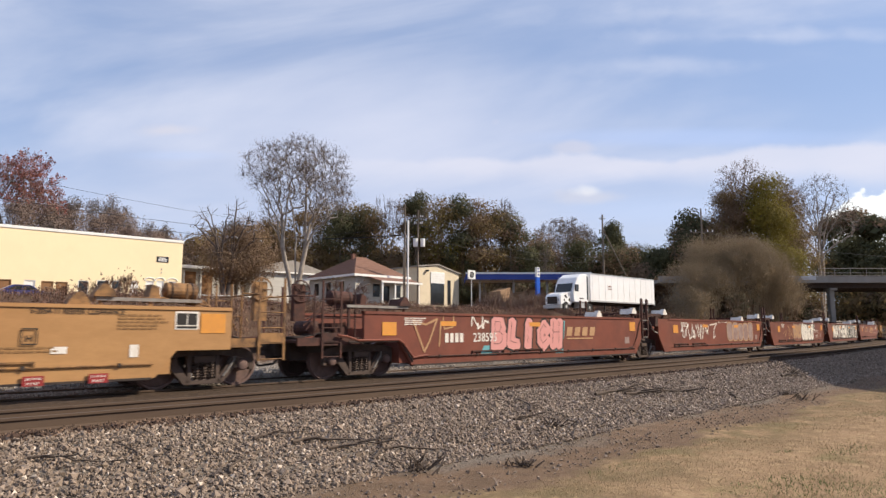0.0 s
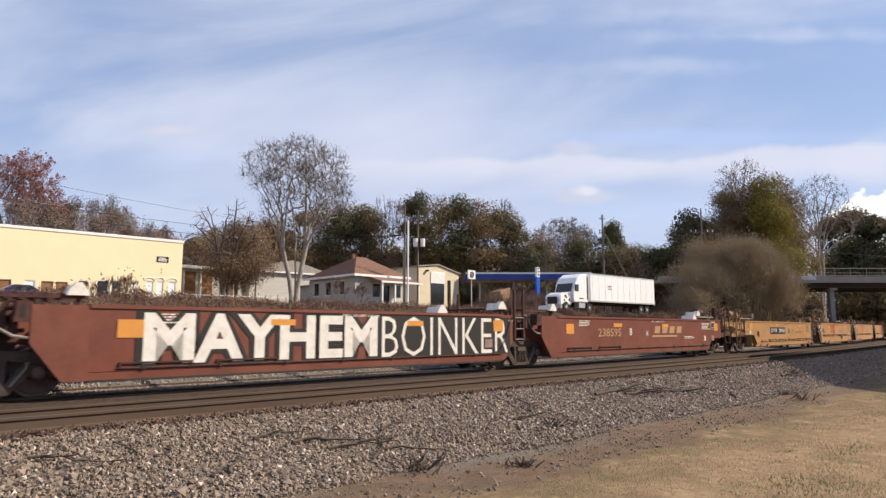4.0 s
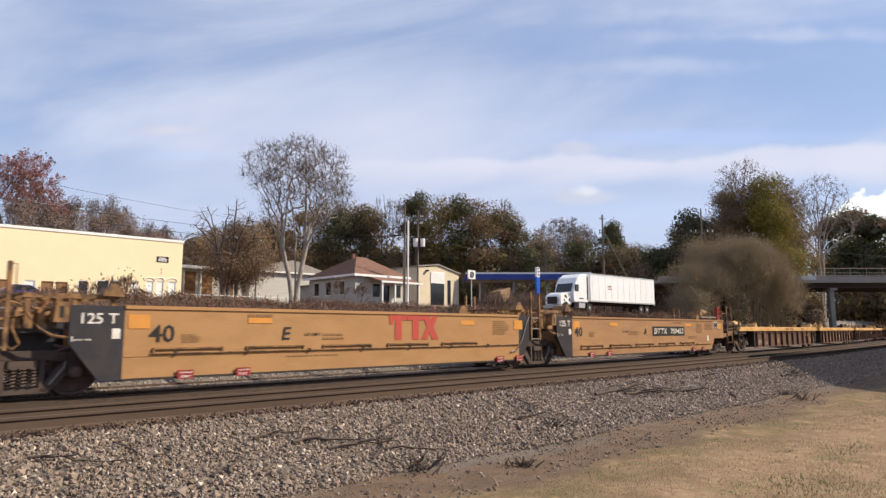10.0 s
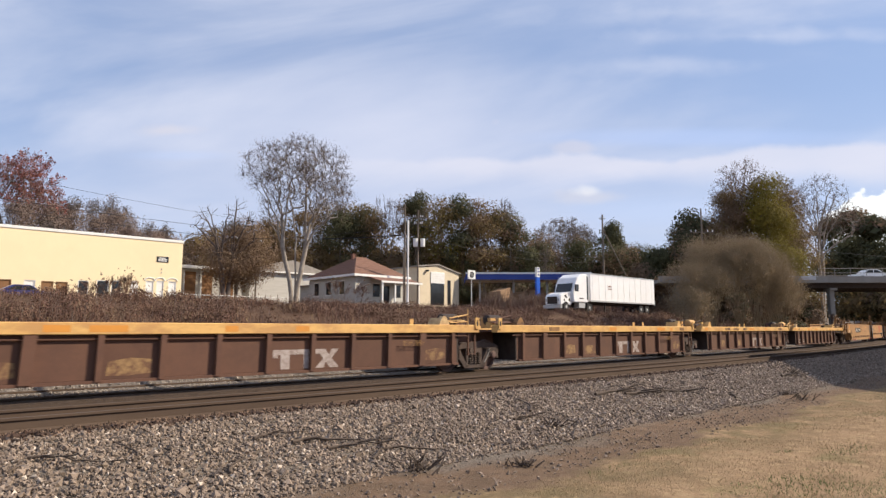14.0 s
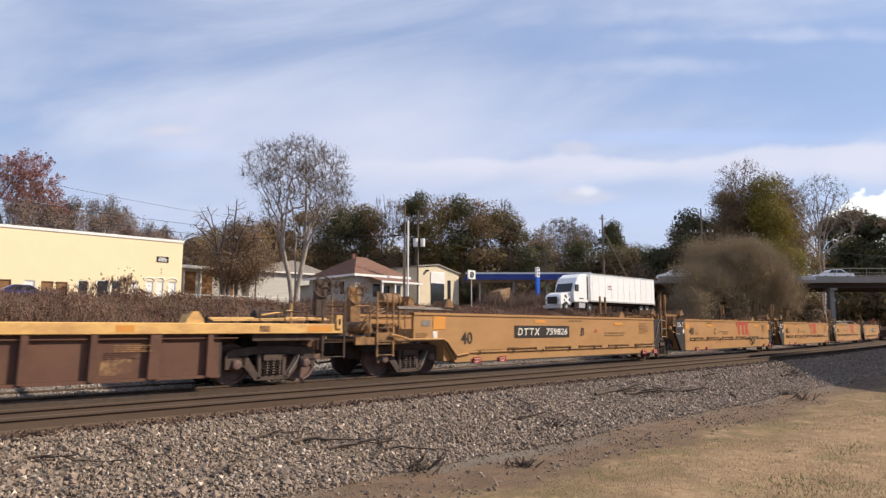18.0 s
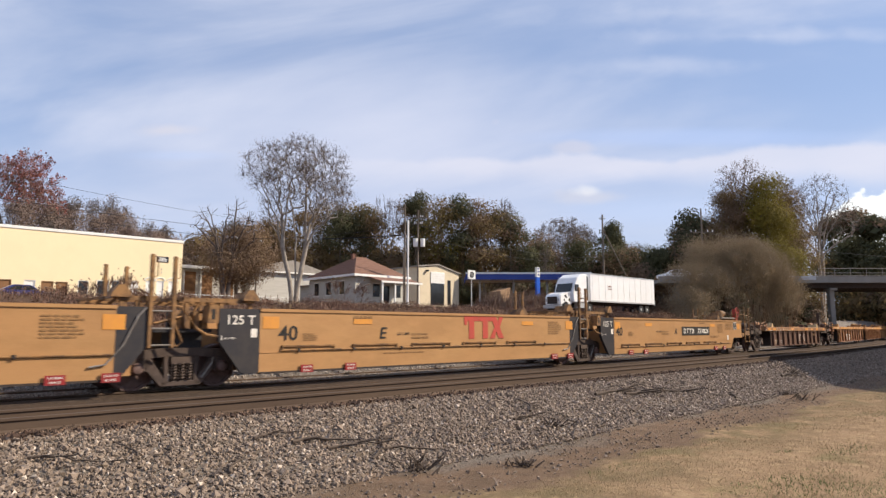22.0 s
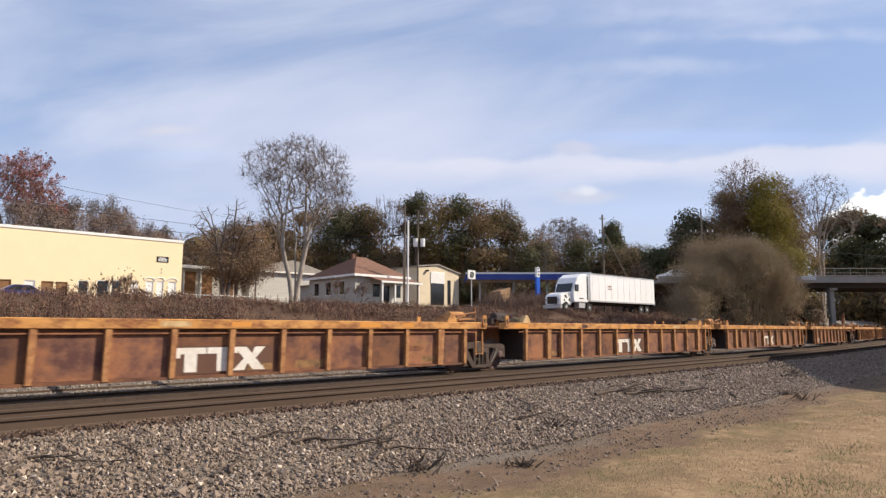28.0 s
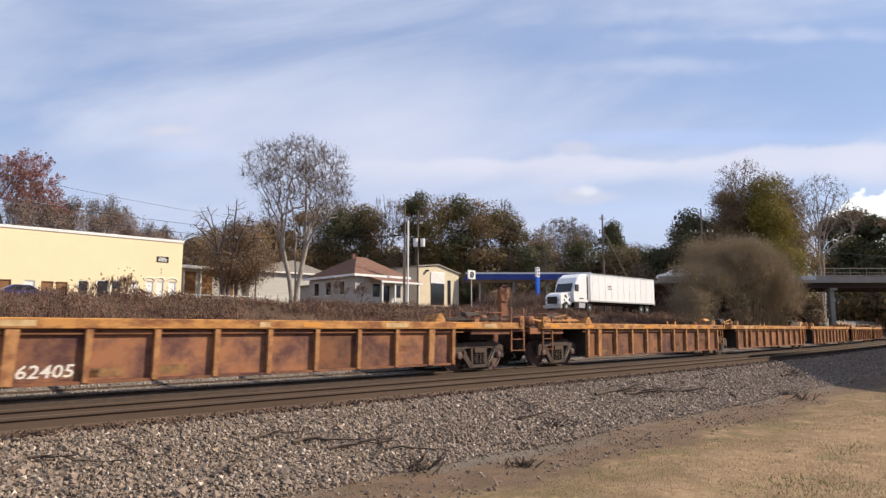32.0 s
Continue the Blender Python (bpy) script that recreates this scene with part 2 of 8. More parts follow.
CHORD_BROWN = mat("scuffed_orange_brown_chord", (0.33, 0.165, 0.07), 0.7, 0, (0.17, 0.085, 0.05), 1.8, 0.7, 0.08, 0.05, 30, stretch=(0.8, 1, 2))
GRIMY_BROWN = mat("grime_covered_brown_steel", (0.085, 0.055, 0.040), 0.8, 0, (0.032, 0.024, 0.021), 4, 0.8, 0.1, 0.06, 30)
RED_GRIMY = mat("grime_covered_red_steel", (0.085, 0.036, 0.027), 0.8, 0, (0.035, 0.020, 0.018), 4, 0.8, 0.1, 0.06, 30)

# ---- mesh helpers ----
def box(bm, x0, x1, y0, y1, z0, z1, m=None):
    vs = [bm.verts.new(p) for p in ((x0, y0, z0), (x1, y0, z0), (x1, y1, z0), (x0, y1, z0), (x0, y0, z1), (x1, y0, z1), (x1, y1, z1), (x0, y1, z1))]
    if m is not None:
        for v in vs:
            v.co = m @ v.co
    for f in ((3, 2, 1, 0), (4, 5, 6, 7), (0, 1, 5, 4), (1, 2, 6, 5), (2, 3, 7, 6), (3, 0, 4, 7)):
        bm.faces.new([vs[i] for i in f])
    return bm


def prism(bm, pts, y0, y1):
    """The outline pts (x, z), counter-clockwise from the front, drawn out from y0 to y1."""
    a = [bm.verts.new((x, y0, z)) for x, z in pts]
    b = [bm.verts.new((x, y1, z)) for x, z in pts]
    bm.faces.new(a)
    bm.faces.new(b[::-1])
    k = len(pts)
    for i in range(k):
        bm.faces.new((a[(i + 1) % k], a[i], b[i], b[(i + 1) % k]))
    return bm


def rod(bm, p, q, r, n=6, r2=None):
    p, q = Vector(p), Vector(q)
    d = (q - p).normalized()
    s = d.orthogonal().normalized()
    t = d.cross(s)
    r2 = r if r2 is None else r2
    a = [bm.verts.new(p + (s * math.cos(2 * math.pi * i / n) + t * math.sin(2 * math.pi * i / n)) * r) for i in range(n)]
    b = [bm.verts.new(q + (s * math.cos(2 * math.pi * i / n) + t * math.sin(2 * math.pi * i / n)) * r2) for i in range(n)]
    bm.faces.new(a[::-1])
    bm.faces.new(b)
    for i in range(n):
        bm.faces.new((a[i], a[(i + 1) % n], b[(i + 1) % n], b[i]))
    return bm


def turned(bm, prof, n=24, at=(0, 0, 0)):
    """A profile of (radius, y) spun about the y axis."""
    rings = []
    for r, y in prof:
        rings.append([bm.verts.new((at[0] + r * math.cos(2 * math.pi * i / n), at[1] + y, at[2] + r * math.sin(2 * math.pi * i / n))) for i in range(n)])
    for a, b in zip(rings, rings[1:]):
        for i in range(n):
            bm.faces.new((a[i], b[i], b[(i + 1) % n], a[(i + 1) % n]))
    bm.faces.new(rings[0])
    bm.faces.new(rings[-1][::-1])
    return bm


def ring(bm, centre, radius, r, axis="x", n=16, k=5):
    c = Vector(centre)
    rows = []
    for i in range(n):
        a = 2 * math.pi * i / n
        d = Vector((0, math.cos(a), math.sin(a))) if axis == "x" else Vector((math.cos(a), 0, math.sin(a)))
        ax = Vector((1, 0, 0)) if axis == "x" else Vector((0, 1, 0))
        rows.append([bm.verts.new(c + d * (radius + r * math.cos(2 * math.pi * j / k)) + ax * r * math.sin(2 * math.pi * j / k)) for j in range(k)])
    for i in range(n):
        for j in range(k):
            bm.faces.new((rows[i][j], rows[i][(j + 1) % k], rows[(i + 1) % n][(j + 1) % k], rows[(i + 1) % n][j]))
    return bm


def as_mesh(bm, name, material, smooth=False):
    me = bpy.data.meshes.new(name)
    bmesh.ops.recalc_face_normals(bm, faces=bm.faces)
    bm.to_mesh(me)
    bm.free()
    for x in (material if isinstance(material, (list, tuple)) else [material]):
        me.materials.append(x)
    if smooth:
        me.shade_smooth()
    return me


def part(name, bm, material, parent, label="", at=None, smooth=False):
    ob = new(name, bm if isinstance(bm, bpy.types.Mesh) else as_mesh(bm, name, material, smooth))
    ob.parent = parent
    if at is not None:
        ob.matrix_basis = at
    if label:
        ob["label"] = label
    return ob


def block(name, parent, material, x0, x1, y0, y1, z0, z1, label="", bevel=0.0):
    bm = bmesh.new()
    box(bm, x0, x1, y0, y1, z0, z1)
    if bevel:
        bmesh.ops.bevel(bm, geom=bm.edges[:], offset=bevel, segments=2, affect="EDGES")
    return part(name, bm, material, parent, label)


def limb(bm, pts, radii, n=6):
    """One tube through all the points."""
    rings = []
    for i, p in enumerate(pts):
        d = (pts[min(i + 1, len(pts) - 1)] - pts[max(i - 1, 0)]).normalized()
        s = d.orthogonal().normalized()
        t = d.cross(s)
        rings.append([bm.verts.new(p + (s * math.cos(2 * math.pi * k / n) + t * math.sin(2 * math.pi * k / n)) * radii[i]) for k in range(n)])
    for a, b in zip(rings, rings[1:]):
        for k in range(n):
            bm.faces.new((a[k], a[(k + 1) % n], b[(k + 1) % n], b[k]))
    bm.faces.new(rings[0][::-1])
    bm.faces.new(rings[-1])


def raw_mesh(name, verts, faces, material, smooth=False):
    me = bpy.data.meshes.new(name)
    me.from_pydata([tuple(v) for v in verts] if not isinstance(verts, np.ndarray) else verts.tolist(), [], faces.tolist() if isinstance(faces, np.ndarray) else faces)
    for x in (material if isinstance(material, (list, tuple)) else [material]):
        me.materials.append(x)
    if smooth:
        me.shade_smooth()
    return me


def thing(name, label, category, group="", at=None, kind=""):
    e = new(name)
    if at is not None:
        e.matrix_basis = at
    return tagged(e, label, category, group, kind)


# ---- the line of the track ----
BEND = 574.0
FAR_LINE, NEAR_LINE = 15.215, 10.95


def along(s, off=0.0):
    """The place (x, y) and heading at s metres along the far track, off metres beside it (away from the camera)."""
    c = min(max(s, -30.0), 105.0)
    a = c / BEND
    x, y = BEND * math.sin(a), FAR_LINE + BEND * (1 - math.cos(a))
    if s > 105:
        # past the bridge the line bends away more sharply
        r, e = 150.0, min(s, 230.0) - 105
        b = a + e / r
        x, y = x + r * (math.sin(b) - math.sin(a)), y + r * (math.cos(a) - math.cos(b))
        a = b
        e = max(s - 230.0, 0)
    else:
        e = s - c
    x, y = x + e * math.cos(a), y + e * math.sin(a)
    return x - off * math.sin(a), y + off * math.cos(a), a


LINE = [along(s)[:2] for s in range(-60, 400, 2)]
LINE_X, LINE_Y = [p[0] for p in LINE], [p[1] - FAR_LINE for p in LINE]


def bend_y(x):
    return float(np.interp(x, LINE_X, LINE_Y))


# ---- ground ----
PROFILE = [(-3000, -0.4), (0, -0.42), (3.5, -0.42), (4.7, -0.46), (6.1, -0.50), (6.9, -0.43), (8.3, -0.20), (9.2, -0.07), (9.7, -0.055), (11, -0.09), (12.6, -0.12), (13.2, -0.09), (14.34, -0.05), (14.52, -0.05), (15.9, -0.045), (16.08, -0.04), (16.3, -0.015), (16.9, 0.045), (17.6, 0.05), (19.6, -0.06), (22.6, -0.10),
           (24.2, 0.0), (26.5, 0.6), (30, 1.5), (34, 2.4), (38, 2.9), (44, 2.85), (50, 2.9), (60, 3.1), (70, 3.5), (76, 3.9), (110, 6.8), (160, 9.5), (260, 12), (3000, 12)]
PY, PZ = [p[0] for p in PROFILE], [p[1] for p in PROFILE]


def lateral(x, y):
    w = min(max((36 - y) / 14, 0), 1)
    return y - bend_y(x) * w if y > 0 else y


def ground_z(x, y):
    z = float(np.interp(lateral(x, y), PY, PZ))
    if y > 24:
        z += 0.25 * noise.noise((x * 0.07, y * 0.07, 0)) * min((y - 24) / 10, 1)
    elif y < 8:
        z += 0.05 * noise.noise((x * 0.3, y * 0.3, 4)) + 0.02 * noise.noise((x, y, 2))
    return z


def ground_material():
    m = bpy.data.materials.new("ground_soil")
    m.use_nodes = True
    n, l = m.node_tree.nodes, m.node_tree.links
    b = n["Principled BSDF"]
    b.inputs["Roughness"].default_value, b.inputs["Specular IOR Level"].default_value = 0.95, 0.1
    co = n.new("ShaderNodeTexCoord")
    sep = n.new("ShaderNodeSeparateXYZ")
    l.new(co.outputs["Object"], sep.inputs[0])

    def mth(op, a, c):
        x = n.new("ShaderNodeMath")
        x.operation = op
        for i, v in enumerate((a, c)):
            if isinstance(v, (int, float)):
                x.inputs[i].default_value = v
            else:
                l.new(v, x.inputs[i])
        return x.outputs[0]

    def tex(sc, det=6, rg=0.6):
        t = n.new("ShaderNodeTexNoise")
        t.inputs["Scale"].default_value, t.inputs["Detail"].default_value, t.inputs["Roughness"].default_value = sc, det, rg
        l.new(co.outputs["Object"], t.inputs["Vector"])
        return t.outputs["Fac"]

    def step(v, lo, hi, to=1.0):
        r = n.new("ShaderNodeMapRange")
        l.new(v, r.inputs[0])
        r.inputs[1].default_value, r.inputs[2].default_value, r.inputs[4].default_value = lo, hi, to
        return r.outputs[0]

    def mixed(f, a, c):
        x = n.new("ShaderNodeMix")
        x.data_type = "RGBA"
        l.new(f, x.inputs[0])
        for i, v in ((6, a), (7, c)):
            if isinstance(v, tuple):
                x.inputs[i].default_value = (*v, 1)
            else:
                l.new(v, x.inputs[i])
        return x.outputs[2]

    # distance from the camera's side, following the bend of the track
    lat = mth("SUBTRACT", sep.outputs[1], mth("DIVIDE", mth("MULTIPLY", sep.outputs[0], sep.outputs[0]), 2 * BEND))
    lat = mth("ADD", lat, mth("MULTIPLY", mth("SUBTRACT", tex(0.5, 5), 0.5), 2.2))
    lat = mth("ADD", lat, mth("MULTIPLY", mth("SUBTRACT", tex(5, 4), 0.5), 0.6))
    grass = mixed(step(tex(1.3), 0.4, 0.62), (0.335, 0.226, 0.134), (0.25, 0.168, 0.098))
    grass = mixed(step(tex(4.5, 5), 0.5, 0.64, 0.75), grass, (0.40, 0.285, 0.165))
    grass = mixed(step(tex(11, 4), 0.56, 0.68, 0.65), grass, (0.17, 0.118, 0.066))
    grass = mixed(step(tex(0.55, 3), 0.60, 0.70, 0.6), grass, (0.11, 0.125, 0.04))
    fringe = mth("MULTIPLY", step(lat, 3.3, 4.6), step(tex(2.1, 5), 0.36, 0.58, 0.9))
    grass = mixed(fringe, grass, (0.165, 0.125, 0.066))
    dirt = mixed(step(tex(2.4), 0.38, 0.62), (0.185, 0.122, 0.080), (0.14, 0.095, 0.062))
    dirt = mixed(step(tex(30, 3), 0.58, 0.66, 0.6), dirt, (0.23, 0.19, 0.155))
    dirt = mixed(step(tex(7, 5), 0.56, 0.68, 0.7), dirt, (0.105, 0.072, 0.046))
    stone = mixed(step(tex(24, 4), 0.4, 0.62), (0.125, 0.102, 0.082), (0.21, 0.175, 0.142))
    brush = mixed(step(tex(1.1), 0.4, 0.6), (0.085, 0.050, 0.034), (0.125, 0.080, 0.052))
    c = mixed(step(lat, 4.75, 5.15), grass, dirt)
    c = mixed(step(lat, 6.0, 6.5), c, stone)
    bed = mixed(step(tex(9), 0.4, 0.62), (0.086, 0.061, 0.044), (0.060, 0.043, 0.032))
    c = mixed(step(lat, 9.7, 10.2), c, bed)
    c = mixed(step(lat, 14.9, 15.6), c, mixed(step(tex(24, 4), 0.4, 0.62), (0.13, 0.11, 0.095), (0.27, 0.235, 0.20)))
    c = mixed(step(lat, 22.6, 24.0), c, brush)
    l.new(c, b.inputs["Base Color"])
    bp = n.new("ShaderNodeBump")
    bp.inputs["Strength"].default_value, bp.inputs["Distance"].default_value = 0.7, 0.04
    l.new(tex(28, 5, 0.7), bp.inputs["Height"])
    l.new(bp.outputs[0], b.inputs["Normal"])
    return m


def make_ground():
    xs = [-3000, -1200, -500, -250, -150, -100, -70, -50, -40, -30, -24, -18, -12, -8, -5, -3, -1.5] + [i * 0.4 for i in range(0, 101)] + [40 + i * 1.5 for i in range(1, 60)] + [140, 160, 190, 230, 290, 380, 520, 800, 1500, 3200]
    ys = [-3000, -1000, -400, -150, -60, -25, -12, -6, -3, -1] + [i * 0.25 for i in range(0, 97)] + [24 + i for i in range(1, 60)] + [88, 96, 106, 120, 140, 170, 210, 260, 340, 500, 900, 1600, 3200]
    verts = [(x, y, ground_z(x, y)) for y in ys for x in xs]
    k = len(xs)
    faces = [(j * k + i, j * k + i + 1, (j + 1) * k + i + 1, (j + 1) * k + i) for j in range(len(ys) - 1) for i in range(k - 1)]
    tagged(new("ground", raw_mesh("ground", verts, faces, ground_material(), True)), "dry grass, dirt and gravel beside the railway, rising to scrubland", "ground", kind="structure")


make_ground()

# ---- rails, ties ----
RAIL_PROFILE = [(-0.075, -0.186), (0.075, -0.186), (0.075, -0.175), (0.012, -0.155), (0.010, -0.05), (0.036, -0.035), (0.037, -0.004), (0.030, 0.0), (-0.030, 0.0), (-0.037, -0.004), (-0.036, -0.035), (-0.010, -0.05), (-0.012, -0.155), (-0.075, -0.175)]


def rail(off, z, parent, label):
    ss = [-26 + 2 * i for i in range(140)]
    verts, faces, k = [], [], len(RAIL_PROFILE)
    for s in ss:
        for u, w in RAIL_PROFILE:
            x, y, _ = along(s, off + u)
            verts.append((x, y, z + w))
    tops = []
    for j in range(len(ss) - 1):
        for i in range(k):
            faces.append((j * k + i, j * k + (i + 1) % k, (j + 1) * k + (i + 1) % k, (j + 1) * k + i))
            tops.append(1 if i in (7,) else 0)
    me = raw_mesh("rail", verts, faces, [RAIL_RUST, RAIL_TOP])
    for p, t in zip(me.polygons, tops):
        p.material_index = t
    ob = new("rail", me)
    ob.parent = parent
    ob["label"] = label


def track(name, off, z_near, z_far, label, sunk=0.195):
    t = thing(name, label, "railway track", kind="structure")
    rail(off - 0.7525, z_near, t, "rusty steel rail with a polished head")
    rail(off + 0.7525, z_far, t, "rusty steel rail with a polished head")
    zt = (z_near + z_far) / 2 - sunk
    lean = math.atan2(z_far - z_near, 1.505)
    bm = bmesh.new()
    box(bm, -0.115, 0.115, -1.3, 1.3, -0.17, 0)
    bmesh.ops.bevel(bm, geom=bm.edges[:], offset=0.012, segments=1, affect="EDGES")
    me = as_mesh(bm, "tie", TIE)
    bm = bmesh.new()
    for y in (-0.7525, 0.7525):
        box(bm, -0.09, 0.09, y - 0.18, y + 0.18, 0.0, 0.014)
        for sx in (-0.055, 0.055):
            for sy in (-0.095, 0.095):
                box(bm, sx - 0.011, sx + 0.011, y + sy - 0.013, y + sy + 0.013, 0.014, 0.05)
    plate = as_mesh(bm, "tie_plate", RAIL_RUST)
    rest = bmesh.new()
    for i in range(290):
        s = -22 + i * 0.52
        x, y, a = along(s, off)
        m = Matrix.Translation((x, y, zt + random.uniform(-0.012, 0.006))) @ Matrix.Rotation(a + random.gauss(0, 0.012), 4, "Z") @ Matrix.Rotation(lean, 4, "X")
        if -3 < s < 62:
            o = part("tie", me, None, t, at=m)
            part("tie_plate", plate, None, o)
        else:
            box(rest, -0.115, 0.115, -1.3, 1.3, -0.17, 0, m)
    o = part("distant_ties", rest, TIE, t, "weathered timber ties")
    o["kind"] = "stuff"


track("near_track", NEAR_LINE - FAR_LINE, 0.13, 0.08, "empty near track with rusty rails on timber ties")
track("far_track", 0.0, 0.0, 0.0, "far track with rusty rails on timber ties, carrying the train", 0.13)


# ---- ballast ----
def stones(name, count, s0, s1, y0, y1, size, seed, label, material=STONE, most=1.55):
    """Broken stones lying on the bed between two distances from the camera's side."""
    rng = np.random.default_rng(seed)
    base = np.array([(1, 0, 0), (-1, 0, 0), (0, 1, 0), (0, -1, 0), (0, 0, 1), (0, 0, -1)], float)
    tri = np.array([(0, 2, 4), (2, 1, 4), (1, 3, 4), (3, 0, 4), (2, 0, 5), (1, 2, 5), (3, 1, 5), (0, 3, 5)])
    px, y = rng.uniform(s0, s1, count), rng.uniform(y0, y1, count)
    r = np.minimum(size * rng.lognormal(0, 0.36, count), size * most)
    q = base[None] * rng.uniform(0.55, 1.15, (count, 6, 1)) * r[:, None, None] * rng.uniform(0.6, 1.25, (count, 1, 3))
    # a random turn for each stone
    e = rng.normal(size=(count, 3, 3))
    u = e[:, 0] / np.linalg.norm(e[:, 0], axis=1)[:, None]
    v = np.cross(u, e[:, 1])
    v /= np.linalg.norm(v, axis=1)[:, None]
    q = np.einsum("kij,kjl->kil", q, np.stack([u, v, np.cross(u, v)], 1))
    z = np.interp(y, PY, PZ) + r * rng.uniform(0.1, 0.75, count)
    V = q + np.stack([px, y + np.interp(px, LINE_X, LINE_Y), z], 1)[:, None]
    F = (tri[None] + 6 * np.arange(count)[:, None, None]).reshape(-1, 3)
    ob = new(name, raw_mesh(name, V.reshape(-1, 3), F, material))
    tagged(ob, label, "gravel", kind="stuff")


stones("ballast_stones", 52000, 1.2, 24, 6.3, 9.5, 0.026, 1, "grey and tan crushed stone ballast on the shoulder of the near track")
stones("ballast_stones", 16000, 24, 62, 6.2, 9.5, 0.042, 2, "grey and tan crushed stone ballast on the shoulder of the near track")
stones("ballast_stones", 26000, -2, 44, 16.15, 24.0, 0.034, 3, "pale crushed stone ballast beyond the far track", FAR_STONE)
stones("ballast_stones", 9000, -2, 40, 14.62, 15.82, 0.022, 10, "pale crushed stone filling the far track between its rails", FAR_STONE, 1.2)
stones("ballast_stones", 7000, 1.0, 24, 9.3, 10.1, 0.024, 6, "dusty brown stones packed round the ends of the ties", DULL_STONE)
stones("ballast_stones", 4200, 1.2, 26, 6.4, 9.3, 0.027, 7, "pale flakes of stone on top of the ballast", PALE_STONE)
stones("ballast_stones", 2500, 1.2, 26, 6.4, 9.4, 0.040, 8, "larger rough stones among the ballast", STONE, 1.9)
stones("bed_edge_debris", 4200, 1.0, 42, 9.42, 9.74, 0.034, 9, "dark brown debris and broken timber along the edge of the track bed", DARK_DEBRIS)
stones("scattered_stones", 2600, 2, 32, 4.9, 6.5, 0.022, 5, "small loose stones lying on the dirt strip")

# ---- the train ----
SPEED = [(0, 13.48), (12, 13.35), (18, 13.2), (24, 12.88), (28, 12.68), (32, 12.6)]


def gone(t):
    """Metres that the train has run by t seconds."""
    d = 0.0
    for (a, va), (b, vb) in zip(SPEED, SPEED[1:]):
        if t <= a:
            break
        e = min(t, b)
        d += (va + va + (vb - va) * (e - a) / (b - a)) / 2 * (e - a)
    return d


RUN = [(t, gone(t)) for t in range(0, 33)]
MOVING, ROLLING = [], []


def wagon(name, x0, x1, label, group):
    w = thing(name, label, "rail car", group)
    w.rotation_mode = "QUATERNION"
    MOVING.append((w, (x0 + x1) / 2, (x1 - x0) / 2))
    return w


WHEELS = {}


